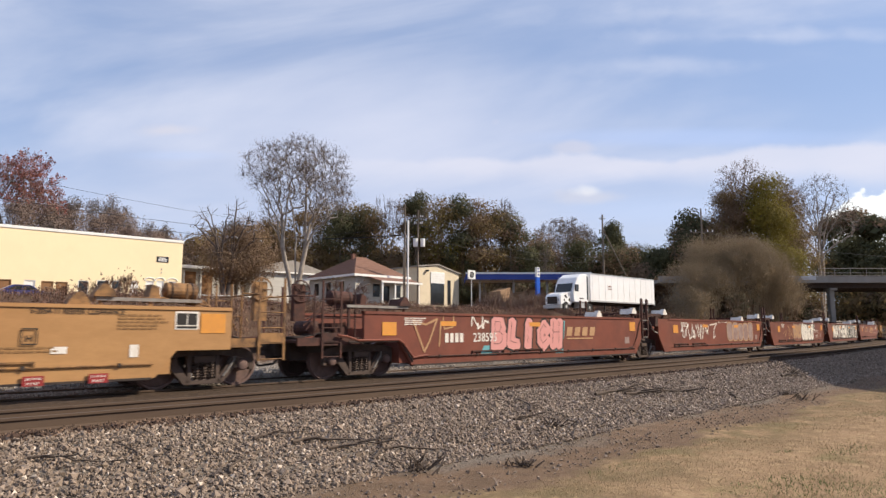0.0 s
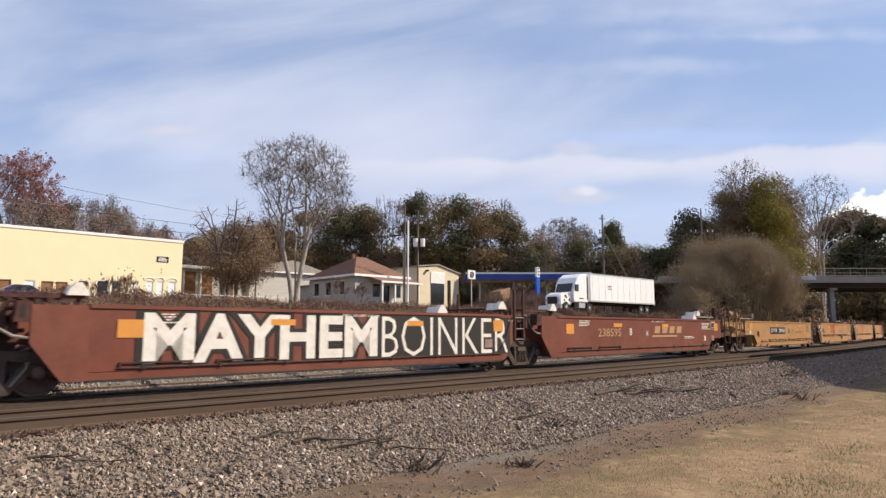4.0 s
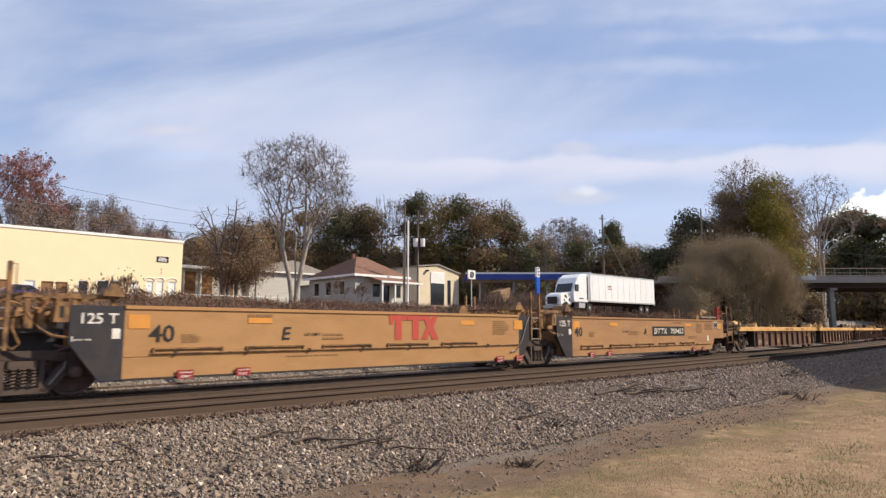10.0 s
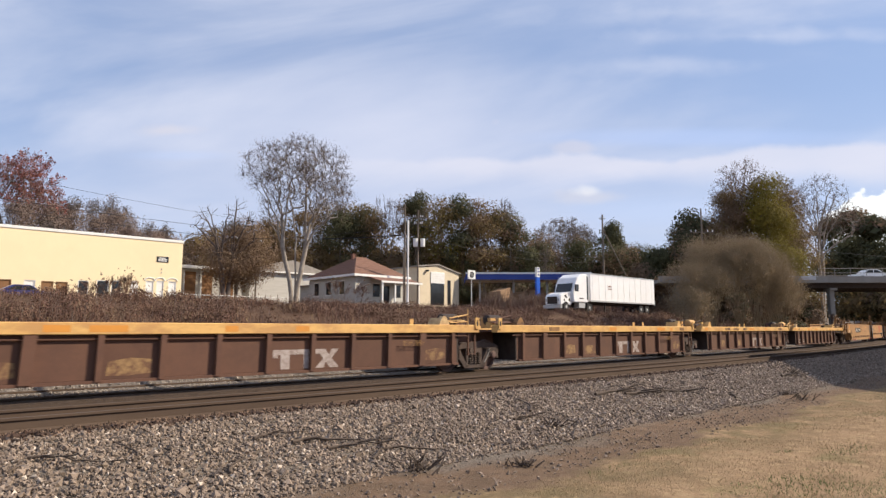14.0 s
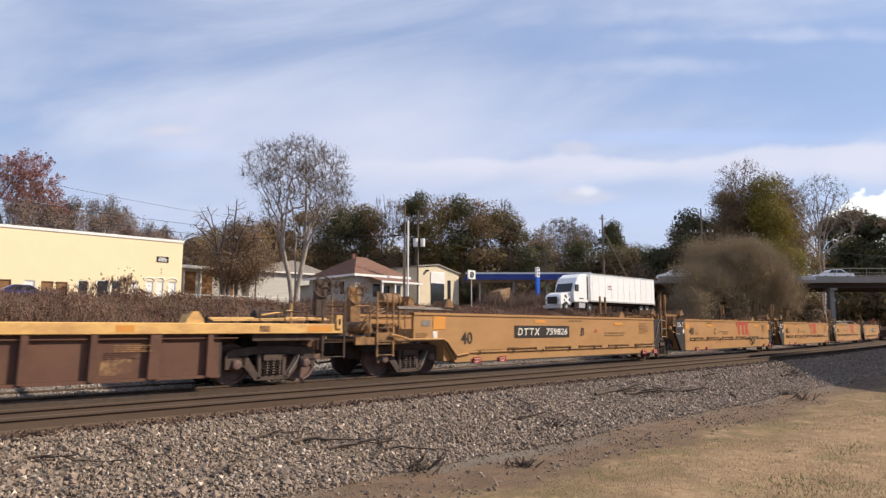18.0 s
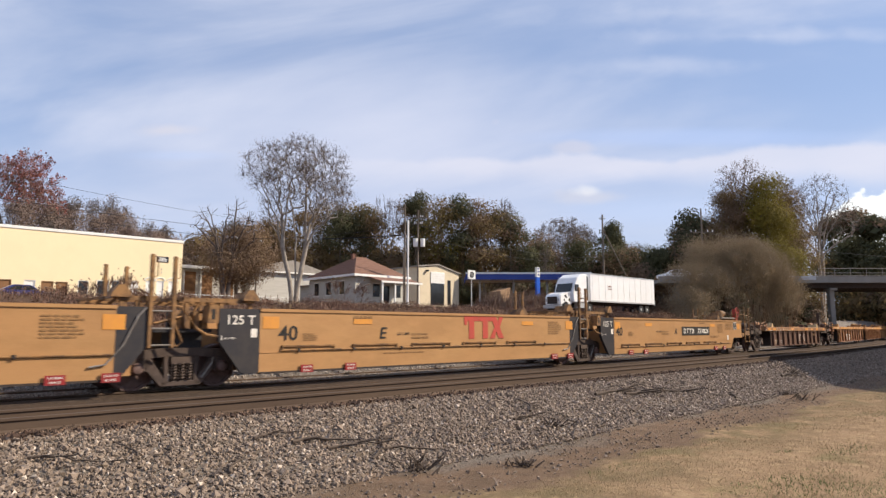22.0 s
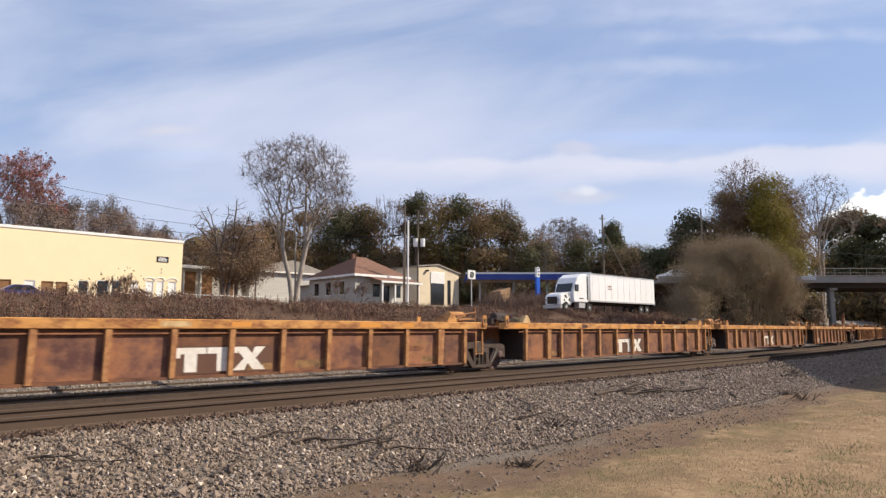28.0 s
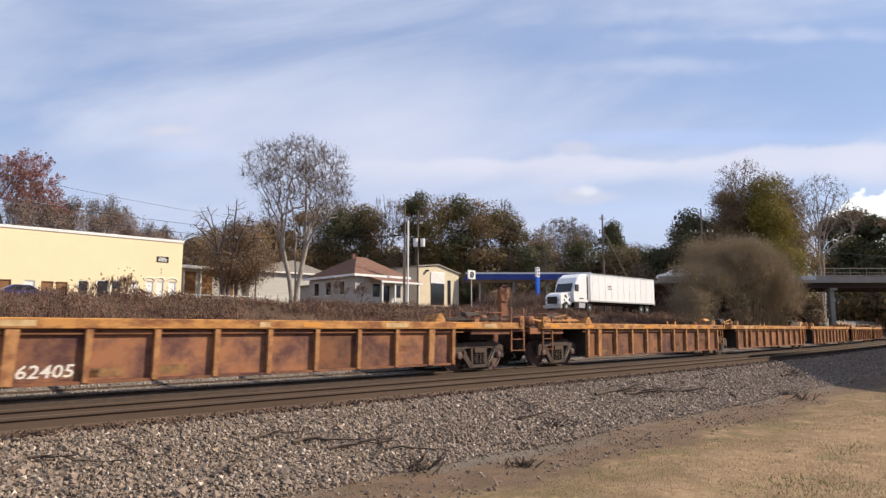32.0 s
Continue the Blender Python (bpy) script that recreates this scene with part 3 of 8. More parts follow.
def truck(w, x, r=0.47, half=0.905, name="truck"):
    """A three-piece freight truck: two side frames, a bolster with springs, two wheelsets."""
    if not WHEELS:
        bm = bmesh.new()
        for sg in (-1, 1):
            y = 0.7175 * sg
            turned(bm, [(0.09, y - 0.055), (0.13, y - 0.07), (0.17, y - 0.03), (r - 0.075, y - 0.02), (r - 0.055, y - 0.06), (r, y - 0.062), (r + 0.003, y + 0.03), (r + 0.026, y + 0.045), (r - 0.05, y + 0.06), (r - 0.07, y + 0.03), (0.15, y + 0.03), (0.10, y + 0.06)], 32)
        turned(bm, [(0.08, -0.98), (0.085, -0.6), (0.08, 0.6), (0.08, 0.98)], 10)
        for sg in (-1, 1):
            cap = [(0.07, 0.94), (0.125, 0.95), (0.125, 1.10), (0.095, 1.14), (0.04, 1.15)]
            turned(bm, [(q, y) for q, y in cap] if sg > 0 else [(q, -y) for q, y in cap[::-1]], 14)
        WHEELS["set"] = as_mesh(bm, "wheelset", WHEEL)
        bm = bmesh.new()
        # upper beam, lower diagonals, spring seat, columns and pedestal jaws
        for q in ([(-1.14, 0.61), (-0.82, 0.66), (-0.34, 0.71), (0.34, 0.71), (0.82, 0.66), (1.14, 0.61), (1.17, 0.74), (1.0, 0.83), (0.42, 0.885), (-0.42, 0.885), (-1.0, 0.83), (-1.17, 0.74)],
                  [(-0.92, 0.64), (-0.44, 0.09), (-0.27, 0.12), (-0.64, 0.67)], [(0.27, 0.12), (0.44, 0.09), (0.92, 0.64), (0.64, 0.67)],
                  [(-0.44, 0.08), (0.44, 0.08), (0.40, 0.19), (-0.40, 0.19)],
                  [(-0.36, 0.15), (-0.27, 0.15), (-0.27, 0.74), (-0.38, 0.74)], [(0.27, 0.15), (0.36, 0.15), (0.38, 0.74), (0.27, 0.74)],
                  [(-1.18, 0.36), (-1.07, 0.36), (-1.04, 0.66), (-1.18, 0.68)], [(1.07, 0.36), (1.18, 0.36), (1.18, 0.68), (1.04, 0.66)],
                  [(-0.76, 0.40), (-0.69, 0.40), (-0.66, 0.66), (-0.80, 0.66)], [(0.69, 0.40), (0.76, 0.40), (0.80, 0.66), (0.66, 0.66)]):
            prism(bm, q, -0.065, 0.065)
        bmesh.ops.bevel(bm, geom=bm.edges[:], offset=0.012, segments=1, affect="EDGES")
        WHEELS["frame"] = as_mesh(bm, "side_frame", TRUCK)
        bm = bmesh.new()
        box(bm, -0.24, 0.24, -1.13, 1.13, 0.56, 0.70)
        box(bm, -0.30, 0.30, -0.55, 0.55, 0.66, 0.80)
        WHEELS["bolster"] = as_mesh(bm, "bolster", TRUCK)
        bm = bmesh.new()
        limb(bm, [Vector((0.062 * math.cos(q * 0.9), 0.062 * math.sin(q * 0.9), 0.20 + 0.36 * q / 42)) for q in range(43)], [0.021] * 43, 5)
        WHEELS["spring"] = as_mesh(bm, "spring", TRUCK)
        bm = bmesh.new()
        for sx in (-0.42, 0.42):
            box(bm, sx - 0.05, sx + 0.05, -0.85, 0.85, 0.36, 0.46)
            for sy in (-0.73, 0.73):
                box(bm, sx - 0.05, sx + 0.05, sy - 0.06, sy + 0.06, 0.28, 0.60)
        WHEELS["brake"] = as_mesh(bm, "brake_beam", STEEL_DARK)
        bm = bmesh.new()
        box(bm, -0.15, 0.15, -0.06, 0.06, 0.56, 0.64)
        box(bm, -0.16, -0.12, -0.06, 0.06, 0.42, 0.56)
        box(bm, 0.12, 0.16, -0.06, 0.06, 0.42, 0.56)
        WHEELS["bearing"] = as_mesh(bm, "bearing_adapter", TRUCK)
        bm = bmesh.new()
        rod(bm, (0.44, 0, 0.24), (0.68, 0, 0.56), 0.022, 6)
        rod(bm, (0.68, 0, 0.56), (0.70, 0, 0.68), 0.02, 6)
        WHEELS["lever"] = as_mesh(bm, "brake_lever", GALV_DULL)
    t = part(name, WHEELS["bolster"], None, w, "dusty cast-steel freight truck", at=Matrix.Translation((x, 0, 0)))
    for sy in (-1.02, 1.02):
        part("side_frame", WHEELS["frame"], None, t, at=Matrix.Translation((0, sy, 0)))
        for sx in (-half, half):
            part("bearing_adapter", WHEELS["bearing"], None, t, at=Matrix.Translation((sx, sy, 0)))
        for sx in (-0.165, 0, 0.165):
            part("spring", WHEELS["spring"], None, t, at=Matrix.Translation((sx, sy * 1.05, 0)))
    part("brake_lever", WHEELS["lever"], None, t, at=Matrix.Translation((0, -1.11, 0)))
    part("brake_beam", WHEELS["brake"], None, t)
    for sx in (-half, half):
        o = part("wheelset", WHEELS["set"], None, t)
        o.location = (sx, 0, r)
        ROLLING.append((o, (sx, 0, r), r, w, x))
    return t


def turned_z(bm, x, y, z, r, h, n=8):
    a = [bm.verts.new((x + r * math.cos(2 * math.pi * i / n), y + r * math.sin(2 * math.pi * i / n), z)) for i in range(n)]
    b = [bm.verts.new((v.co.x, v.co.y, z + h)) for v in a]
    bm.faces.new(a[::-1])
    bm.faces.new(b)
    for i in range(n):
        bm.faces.new((a[i], a[(i + 1) % n], b[(i + 1) % n], b[i]))


TEXTS = {}


def paint_layer(side):
    """Paint lies a few millimetres over the panel, later coats over earlier ones."""
    if side < -1.54 or side > -1.508 or abs(side + 1.52365) < 0.0003 - 0.00005:
        return side
    return -1.505 - (abs(side) - 1.511) * 0.4


def lettering(parent, body, x, z, height, material, width=None, italic=0.0, side=-1.53, label="", name="lettering", fat=0.012):
    """Painted characters on the near side of a wagon; x, z: the lower left corner."""
    key = (body, material.name, italic, fat)
    if key not in TEXTS:
        c = bpy.data.curves.new("lettering", "FONT")
        c.body, c.size, c.extrude, c.shear, c.resolution_u = body, 1.0, 0.0, italic, 2
        c.offset = fat
        o = bpy.data.objects.new("lettering", c)
        scene.collection.objects.link(o)
        dg = bpy.context.evaluated_depsgraph_get()
        me = bpy.data.meshes.new_from_object(o.evaluated_get(dg))
        bpy.data.objects.remove(o)
        me.materials.clear()
        me.materials.append(material)
        xs, ys = [v.co.x for v in me.vertices], [v.co.y for v in me.vertices]
        TEXTS[key] = me, min(xs), max(xs) - min(xs), min(ys), max(ys) - min(ys)
    me, lx, w, ly, h = TEXTS[key]
    k = height / h
    kx = k if width is None else width / w
    m = Matrix.Translation((x, paint_layer(side), z)) @ Matrix.Rotation(math.pi / 2, 4, "X") @ Matrix.Diagonal((kx, k, 1, 1)) @ Matrix.Translation((-lx, -ly, 0))
    return part(name, me, None, parent, label, at=m)


def patches(parent, name, polys, material, side=-1.528, label="", raw=False):
    """Flat painted shapes on the near side: outlines of (x, z), each coat a hair over the one before."""
    side = side if raw else paint_layer(side)
    bm = bmesh.new()
    for k, p in enumerate(polys):
        bm.faces.new([bm.verts.new((x, side - 0.00003 * k, z)) for x, z in p])
    me = bpy.data.meshes.new(name)
    bm.to_mesh(me)
    bm.free()
    me.materials.append(material)
    ob = part(name, me, None, parent, label)
    if len(polys) > 1:
        ob["kind"] = "stuff"
    return ob


def each_patch(parent, name, polys, material, side=-1.528, label=""):
    for p in polys:
        patches(parent, name, [p], material, side, label)


def rect(x, z, w, h, lean=0.0):
    return [(x, z), (x + w, z), (x + w + lean, z + h), (x + lean, z + h)]


def stroke(pts, w):
    """A painted line through pts as quads of width w."""
    out = []
    for (ax, az), (bx, bz) in zip(pts, pts[1:]):
        d = math.hypot(bx - ax, bz - az) or 1
        nx, nz = -(bz - az) / d * w / 2, (bx - ax) / d * w / 2
        ex, ez = (bx - ax) / d * w * 0.3, (bz - az) / d * w * 0.3
        out.append([(ax - ex + nx, az - ez + nz), (ax - ex - nx, az - ez - nz), (bx + ex - nx, bz + ez - nz), (bx + ex + nx, bz + ez + nz)])
    return out


def motions():
    for w, xm, half in MOVING:
        rows = []
        for t, d in RUN:
            s = xm - d
            xa, ya, _ = along(s - half)
            xb, yb, _ = along(s + half)
            m = Matrix.Translation(((xa + xb) / 2, (ya + yb) / 2, 0)) @ Matrix.Rotation(math.atan2(yb - ya, xb - xa), 4, "Z")
            rows.append((t, m))
        walk(w, rows)
    middle = {w.name: xm for w, xm, _ in MOVING}
    for o, at, r, w, x in ROLLING:
        # the wheels are turned while they pass before the camera
        place = middle[w.name] + x + at[0]
        rows = []
        for k in range(0, 961):
            d = gone(k / 30)
            if -4 < place - d < 40:
                rows.append((k / 30, Matrix.Translation(at) @ Matrix.Rotation(-(d / r % (2 * math.pi)), 4, "Y")))
        if not rows:
            rows = [(0, Matrix.Translation(at))]
        if rows[0][0] > 0:
            rows.insert(0, (0, rows[0][1]))
        if rows[-1][0] < 31.99:
            rows.append((32, rows[-1][1]))
        walk(o, rows)
    for c, run in zip(CARS, CAR_RUNS):
        walk(c, [(t, bridge_frame() @ pose(u, 2.6, 7.45, 0, 0, 180)) for t, u in run])


def ladder(w, x0, x1, y, z0, z1, material, name="ladder"):
    bm = bmesh.new()
    for x in (x0, x1):
        box(bm, x - 0.025, x + 0.025, y - 0.02, y + 0.02, z0, z1)
    z = z0 + 0.04
    while z < z1 - 0.1:
        rod(bm, (x0, y, z), (x1, y, z), 0.014, 5)
        z += 0.36
    part(name, bm, material, w)


def bracket(w, x, z, material, y=-1.38):
    """A container guide: a sloping two-sided cap."""
    bm = bmesh.new()
    prism(bm, [(x - 0.20, z), (x + 0.20, z), (x + 0.17, z + 0.10), (x + 0.05, z + 0.25), (x - 0.05, z + 0.25), (x - 0.17, z + 0.10)], y - 0.10, y + 0.06)
    prism(bm, [(x - 0.14, z - 0.02), (x - 0.09, z - 0.02), (x - 0.02, z + 0.2), (x - 0.06, z + 0.2)], y + 0.06, y + 0.5)
    part("container_guide", bm, material, w, "worn sloping container guide")


def handbrake(w, x, y, z, material):
    bm = bmesh.new()
    ring(bm, (x, y, z), 0.27, 0.02, "y", 20)
    for k in range(5):
        a = k * 2 * math.pi / 5
        rod(bm, (x, y, z), (x + 0.27 * math.cos(a), y, z + 0.27 * math.sin(a)), 0.013, 5)
    b = part("handbrake_wheel", bm, material, w)
    bm = bmesh.new()
    box(bm, x - 0.16, x + 0.16, y + 0.03, y + 0.2, z - 0.75, z + 0.18)
    part("gear_box", bm, material, b)


def coupler(w, x, sg, material=None):
    bm = bmesh.new()
    box(bm, min(x - sg * 1.1, x - sg * 0.2), max(x - sg * 1.1, x - sg * 0.2), -0.11, 0.11, 0.76, 0.98)
    prism(bm, [(x - 0.22, 0.70), (x + 0.22, 0.70), (x + 0.22, 1.02), (x - 0.22, 1.02)], -0.20, 0.02)
    box(bm, min(x - sg * 1.3, x - sg * 0.75), max(x - sg * 1.3, x - sg * 0.75), -0.32, 0.32, 0.62, 1.10)
    part("coupler", bm, STEEL_DARK, w, "grimy knuckle coupler")
    bm = bmesh.new()
    pts = [(x - sg * 0.8, -0.25, 0.72), (x - sg * 0.45, -0.3, 0.42), (x - sg * 0.1, -0.2, 0.38), (x, -0.15, 0.55)]
    for p, q in zip(pts, pts[1:]):
        rod(bm, p, q, 0.028, 6)
    part("air_hose", bm, BLACK_HOSE, w)


def end_platform(w, c, sg, paint, z0, tall=2.36, brake=True, walkway=False, pale=None):
    """Crossover platform, ladder, grab irons and gear over an end truck; c: the coupler, sg: the way out from the wagon."""
    def X(d):
        return c - sg * d
    bm = bmesh.new()
    a, b = sorted((X(0.45), X(2.4)))
    box(bm, a, b, -1.38, 1.38, z0 - 0.07, z0)
    box(bm, a, b, -1.42, -1.34, z0 - 0.14, z0 + 0.06)
    box(bm, a, b, 1.34, 1.42, z0 - 0.14, z0 + 0.06)
    part("platform", bm, paint, w)
    bm = bmesh.new()
    a, b = sorted((X(0.45), X(3.6)))
    box(bm, a, b, -0.35, 0.35, 0.62, z0 - 0.07)
    part("centre_sill", bm, STEEL_DARK, w)
    # draft gear, bulked out in dark steel to fill in the shade under the platform
    bm = bmesh.new()
    a, b = sorted((X(0.75), X(2.3)))
    box(bm, a, b, -0.62, 0.62, 0.5, z0 - 0.08)
    box(bm, a + 0.2, b - 0.2, -1.05, 1.05, z0 - 0.32, z0 - 0.08)
    part("draft_gear", bm, STEEL_DARK, w)
    # the ladder stands by the coupler at one end, behind the platform step at the other
    x0, x1 = sorted((X(-0.1), X(0.54))) if sg > 0 else sorted((X(1.14), X(1.70)))
    ladder(w, x0, x1, -1.44, 0.56, tall, paint)
    ladder(w, x0, x1, 1.44, 0.56, tall, paint)
    if walkway:
        u0, u1 = sorted((X(1.9), X(4.0)))
        bm = bmesh.new()
        box(bm, u0, u1, -1.40, -0.9, 1.87, 1.90)
        for q in range(9):
            v = u0 + (u1 - u0) * q / 8
            box(bm, v - 0.02, v + 0.02, -1.40, -0.9, 1.84, 1.93)
        part("walkway", bm, paint, w)
        block("walkway_edge", w, GALV_DULL, u0, u1, -1.425, -1.40, 1.85, 1.92)
        for v in (u0 + 0.1, (u0 + u1) / 2, u1 - 0.1):
            block("walkway_post", w, paint, v - 0.03, v + 0.03, -1.38, -1.32, 1.30, 1.86)
        bm = bmesh.new()
        turned_x(bm, min(X(1.75), X(2.5)), max(X(1.75), X(2.5)), -0.75, 2.12, 0.19, 16)
        tank = part("air_reservoir", bm, paint, w)
        for v in (1.9, 2.35):
            bm = bmesh.new()
            ring(bm, (X(v), -0.75, 2.12), 0.19, 0.018, "x", 16)
            part("strap", bm, STEEL_DARK, tank)
        bm = bmesh.new()
        prism(bm, [(X(2.75) - 0.12, 1.9), (X(2.75) + 0.12, 1.9), (X(2.75) + 0.10, 2.18), (X(2.75) - 0.06, 2.24)], -1.0, -0.6)
        part("valve_body", bm, paint, w)
        bm = bmesh.new()
        for k in range(3):
            limb(bm, [Vector((X(q), -1.05 + 0.12 * k, z)) for q, z in ((0.9, 1.25 + 0.12 * k), (1.2, 1.6), (1.6, 1.75 + 0.08 * k), (2.6, 1.95), (3.2, 1.94))], [0.02] * 5, 5)
        part("pipe_run", bm, paint, w)
        bracket(w, X(3.85), 1.93, pale)
    bm = bmesh.new()
    for xx in (X(0.95), X(1.55), X(2.2)):
        rod(bm, (xx, -1.36, z0 - 0.03), (xx, -1.36, tall - 0.25), 0.022, 6)
    rod(bm, (X(0.95), -1.36, z0 + 0.55), (X(2.2), -1.36, z0 + 0.55), 0.018, 6)
    rod(bm, (X(0.45), 1.0, tall - 0.4), (X(0.45), -1.36, tall - 0.4), 0.02, 6)
    rod(bm, (X(0.45), -1.36, tall - 0.4), (X(0.95), -1.36, tall - 0.4), 0.02, 6)
    part("handrail", bm, paint, w)
    bm = bmesh.new()
    # brake cylinder, reservoir and valve
    turned(bm, [(0.05, -0.42), (0.19, -0.36), (0.19, 0.36), (0.05, 0.42)], 14, (X(1.25), -0.55, z0 + 0.30))
    bx0, bx1 = sorted((X(1.6), X(2.15)))
    box(bm, bx0, bx1, -1.05, -0.35, z0, z0 + 0.42)
    box(bm, bx0 + 0.1, bx1 - 0.06, -1.2, -1.02, z0 + 0.08, z0 + 0.33)
    part("brake_gear", bm, paint, w)
    bm = bmesh.new()
    box(bm, x0 + 0.03, x1 - 0.03, -1.46, -1.40, z0 - 0.04, z0 + 0.18)
    part("side_plate", bm, paint, w)
    bm = bmesh.new()
    for k in range(4):
        y = -1.05 + k * 0.1
        rod(bm, (X(0.7), y, z0 + 0.05), (X(2.3), y - 0.05, z0 + 0.3 + 0.05 * k), 0.016, 5)
    part("air_pipe", bm, STEEL_DARK, w)
    if brake:
        handbrake(w, X(0.25) if sg > 0 else X(0.8), -0.95, z0 + 1.22, paint if brake is True else brake)
    coupler(w, c, sg)


def maxi_sides(w, xl, xr, left, right, paint, end_paint, top=1.74, far_too=True):
    """Well sides with a black panel at an articulated end and an arch over an end truck."""
    for side, name in ((-1, "side_panel"), (1, "side_panel")):
        y0, y1 = sorted((1.40 * side, 1.50 * side))
        pts_low, pts_high = [], []
        if left == "C":
            lp = [(xl + 2.4, top), (xl + 2.4, 0.95), (xl + 3.6, 0.95), (xl + 4.08, 0.30)]
        else:
            lp = [(xl + 1.35, top), (xl + 1.35, 0.30)]
        if right == "C":
            rp = [(xr - 2.84, 0.30), (xr - 2.42, 0.84), (xr - 1.24, 0.84), (xr - 1.24, top)]
        else:
            rp = [(xr - 1.70, 0.30), (xr - 1.70, top)]
        bm = bmesh.new()
        prism(bm, lp + rp, y0, y1)
        p = part(name, bm, paint, w)
        # lower shelf, sill and top chord
        a = xl + (4.15 if left == "C" else 1.38)
        b = xr - (2.9 if right == "C" else 1.72)
        zs = 0.52 if paint is RED_OXIDE else 0.58 if "C" in (left, right) else 0.79
        bm = bmesh.new()
        rod(bm, (a + 0.5, 1.525 * side, zs), (b, 1.525 * side, zs), 0.021, 6)
        part("train_pipe", bm, RED_GRIMY if paint is RED_OXIDE else YELLOW_DIRTY, p)
        q = a + 1.0
        while q < b - 0.3:
            block("pipe_clamp", p, STEEL_DARK, q - 0.03, q + 0.03, *sorted((1.50 * side, 1.555 * side)), zs - 0.035, zs + 0.04)
            q += 1.62
        bm = bmesh.new()
        prism(bm, [(a, zs - 0.05), (b, zs - 0.05), (b, zs - 0.035), (a, zs - 0.035)], *sorted((1.50 * side, 1.512 * side)))
        part("seam", bm, paint, p)
        if left == "C" and side < 0:
            bm = bmesh.new()
            limb(bm, [Vector((xl + u, -1.535, z)) for u, z in ((1.55, 1.14), (1.85, 1.10), (2.2, 1.0), (3.55, 1.0), (3.72, 0.92), (4.12, 0.50), (4.3, 0.53), (4.66, 0.56))], [0.03] * 8)
            part("train_pipe", bm, paint, p, "bent brake pipe following the arch")
            bm = bmesh.new()
            limb(bm, [Vector((xl + u, -1.52, z)) for u, z in ((1.9, 0.96), (3.6, 0.965), (3.74, 0.86), (4.10, 0.40))], [0.022] * 4)
            part("arch_flange", bm, STEEL_DARK, p)
        if right == "J" and side < 0:
            bm = bmesh.new()
            limb(bm, [Vector((xr - u, -1.53, z)) for u, z in ((2.15, 0.56), (1.86, 0.60), (1.55, 0.98), (1.3, 1.55), (1.15, 1.72))], [0.02] * 5)
            part("brake_rod", bm, GALV_DULL if paint is not RED_OXIDE else RED_GRIMY, p)
        bm = bmesh.new()
        prism(bm, [(a, 0.27), (b, 0.27), (b, 0.315), (a, 0.315)], *sorted((1.34 * side, 1.515 * side)))
        part("bottom_sill", bm, STEEL_DARK, p, "grimy bottom sill")
        ta, tb = lp[0][0], rp[-1][0]
        bm = bmesh.new()
        prism(bm, [(ta, top - 0.05), (tb, top - 0.05), (tb, top + 0.02), (ta, top + 0.02)], *sorted((1.36 * side, 1.53 * side)))
        part("top_chord", bm, paint, p)
        if left == "J":
            bm = bmesh.new()
            prism(bm, [(xl + 0.37, top), (xl + 0.37, 1.03), (xl + 0.90, 0.33), (xl + 0.98, 0.30), (xl + 1.35, 0.30), (xl + 1.35, top)], y0 - 0.004 * (side < 0), y1 + 0.004 * (side > 0))
            part("end_panel", bm, end_paint, w, "black painted end panel" if end_paint is BLACK_PAINT else "")
        if right == "J":
            bm = bmesh.new()
            prism(bm, [(xr - 1.70, top), (xr - 1.70, 0.30), (xr - 1.60, 0.30), (xr - 1.08, 0.97), (xr - 1.08, top)], y0 - 0.004 * (side < 0), y1 + 0.004 * (side > 0))
            part("end_panel", bm, end_paint, w, "black painted end panel" if end_paint is BLACK_PAINT else "")
        # long dark guard strips on the shelf and stake clips
        if side < 0:
            # long guard strips over the pipe
            n = 5
            for i in range(n if paint is not RED_OXIDE else 2):
                u = a + (2.4 if left == "C" else 0.55) + (b - a - 2.0) * i / n
                k = (b - a) / n * 0.6
                bm = bmesh.new()
                box(bm, u, u + k, -1.545, -1.50, zs + 0.085, zs + 0.12)
                for q in (u, u + k):
                    box(bm, q - 0.015, q + 0.015, -1.545, -1.50, zs + 0.02, zs + 0.12)
                part("guard_strip", bm, YELLOW_DIRTY if paint is not RED_OXIDE else RED_GRIMY, p)
    # floor, end bulkheads and cross ties in the well
    fa, fb = xl + (4.1 if left == "C" else 1.4), xr - (2.9 if right == "C" else 1.75)
    x = fa + 0.3
    while x < fb:
        block("cross_member", w, STEEL_DARK, x, x + 0.12, -1.40, 1.40, 0.30, 0.38)
        x += 2.0
    for a, b in ((fa - 0.4, fa), (fb, fb + 0.4)):
        bm = bmesh.new()
        box(bm, a, b, -1.40, 1.40, 0.36, 1.30)
        part("bulkhead", bm, end_paint if end_paint is not BLACK_PAINT else paint, w)


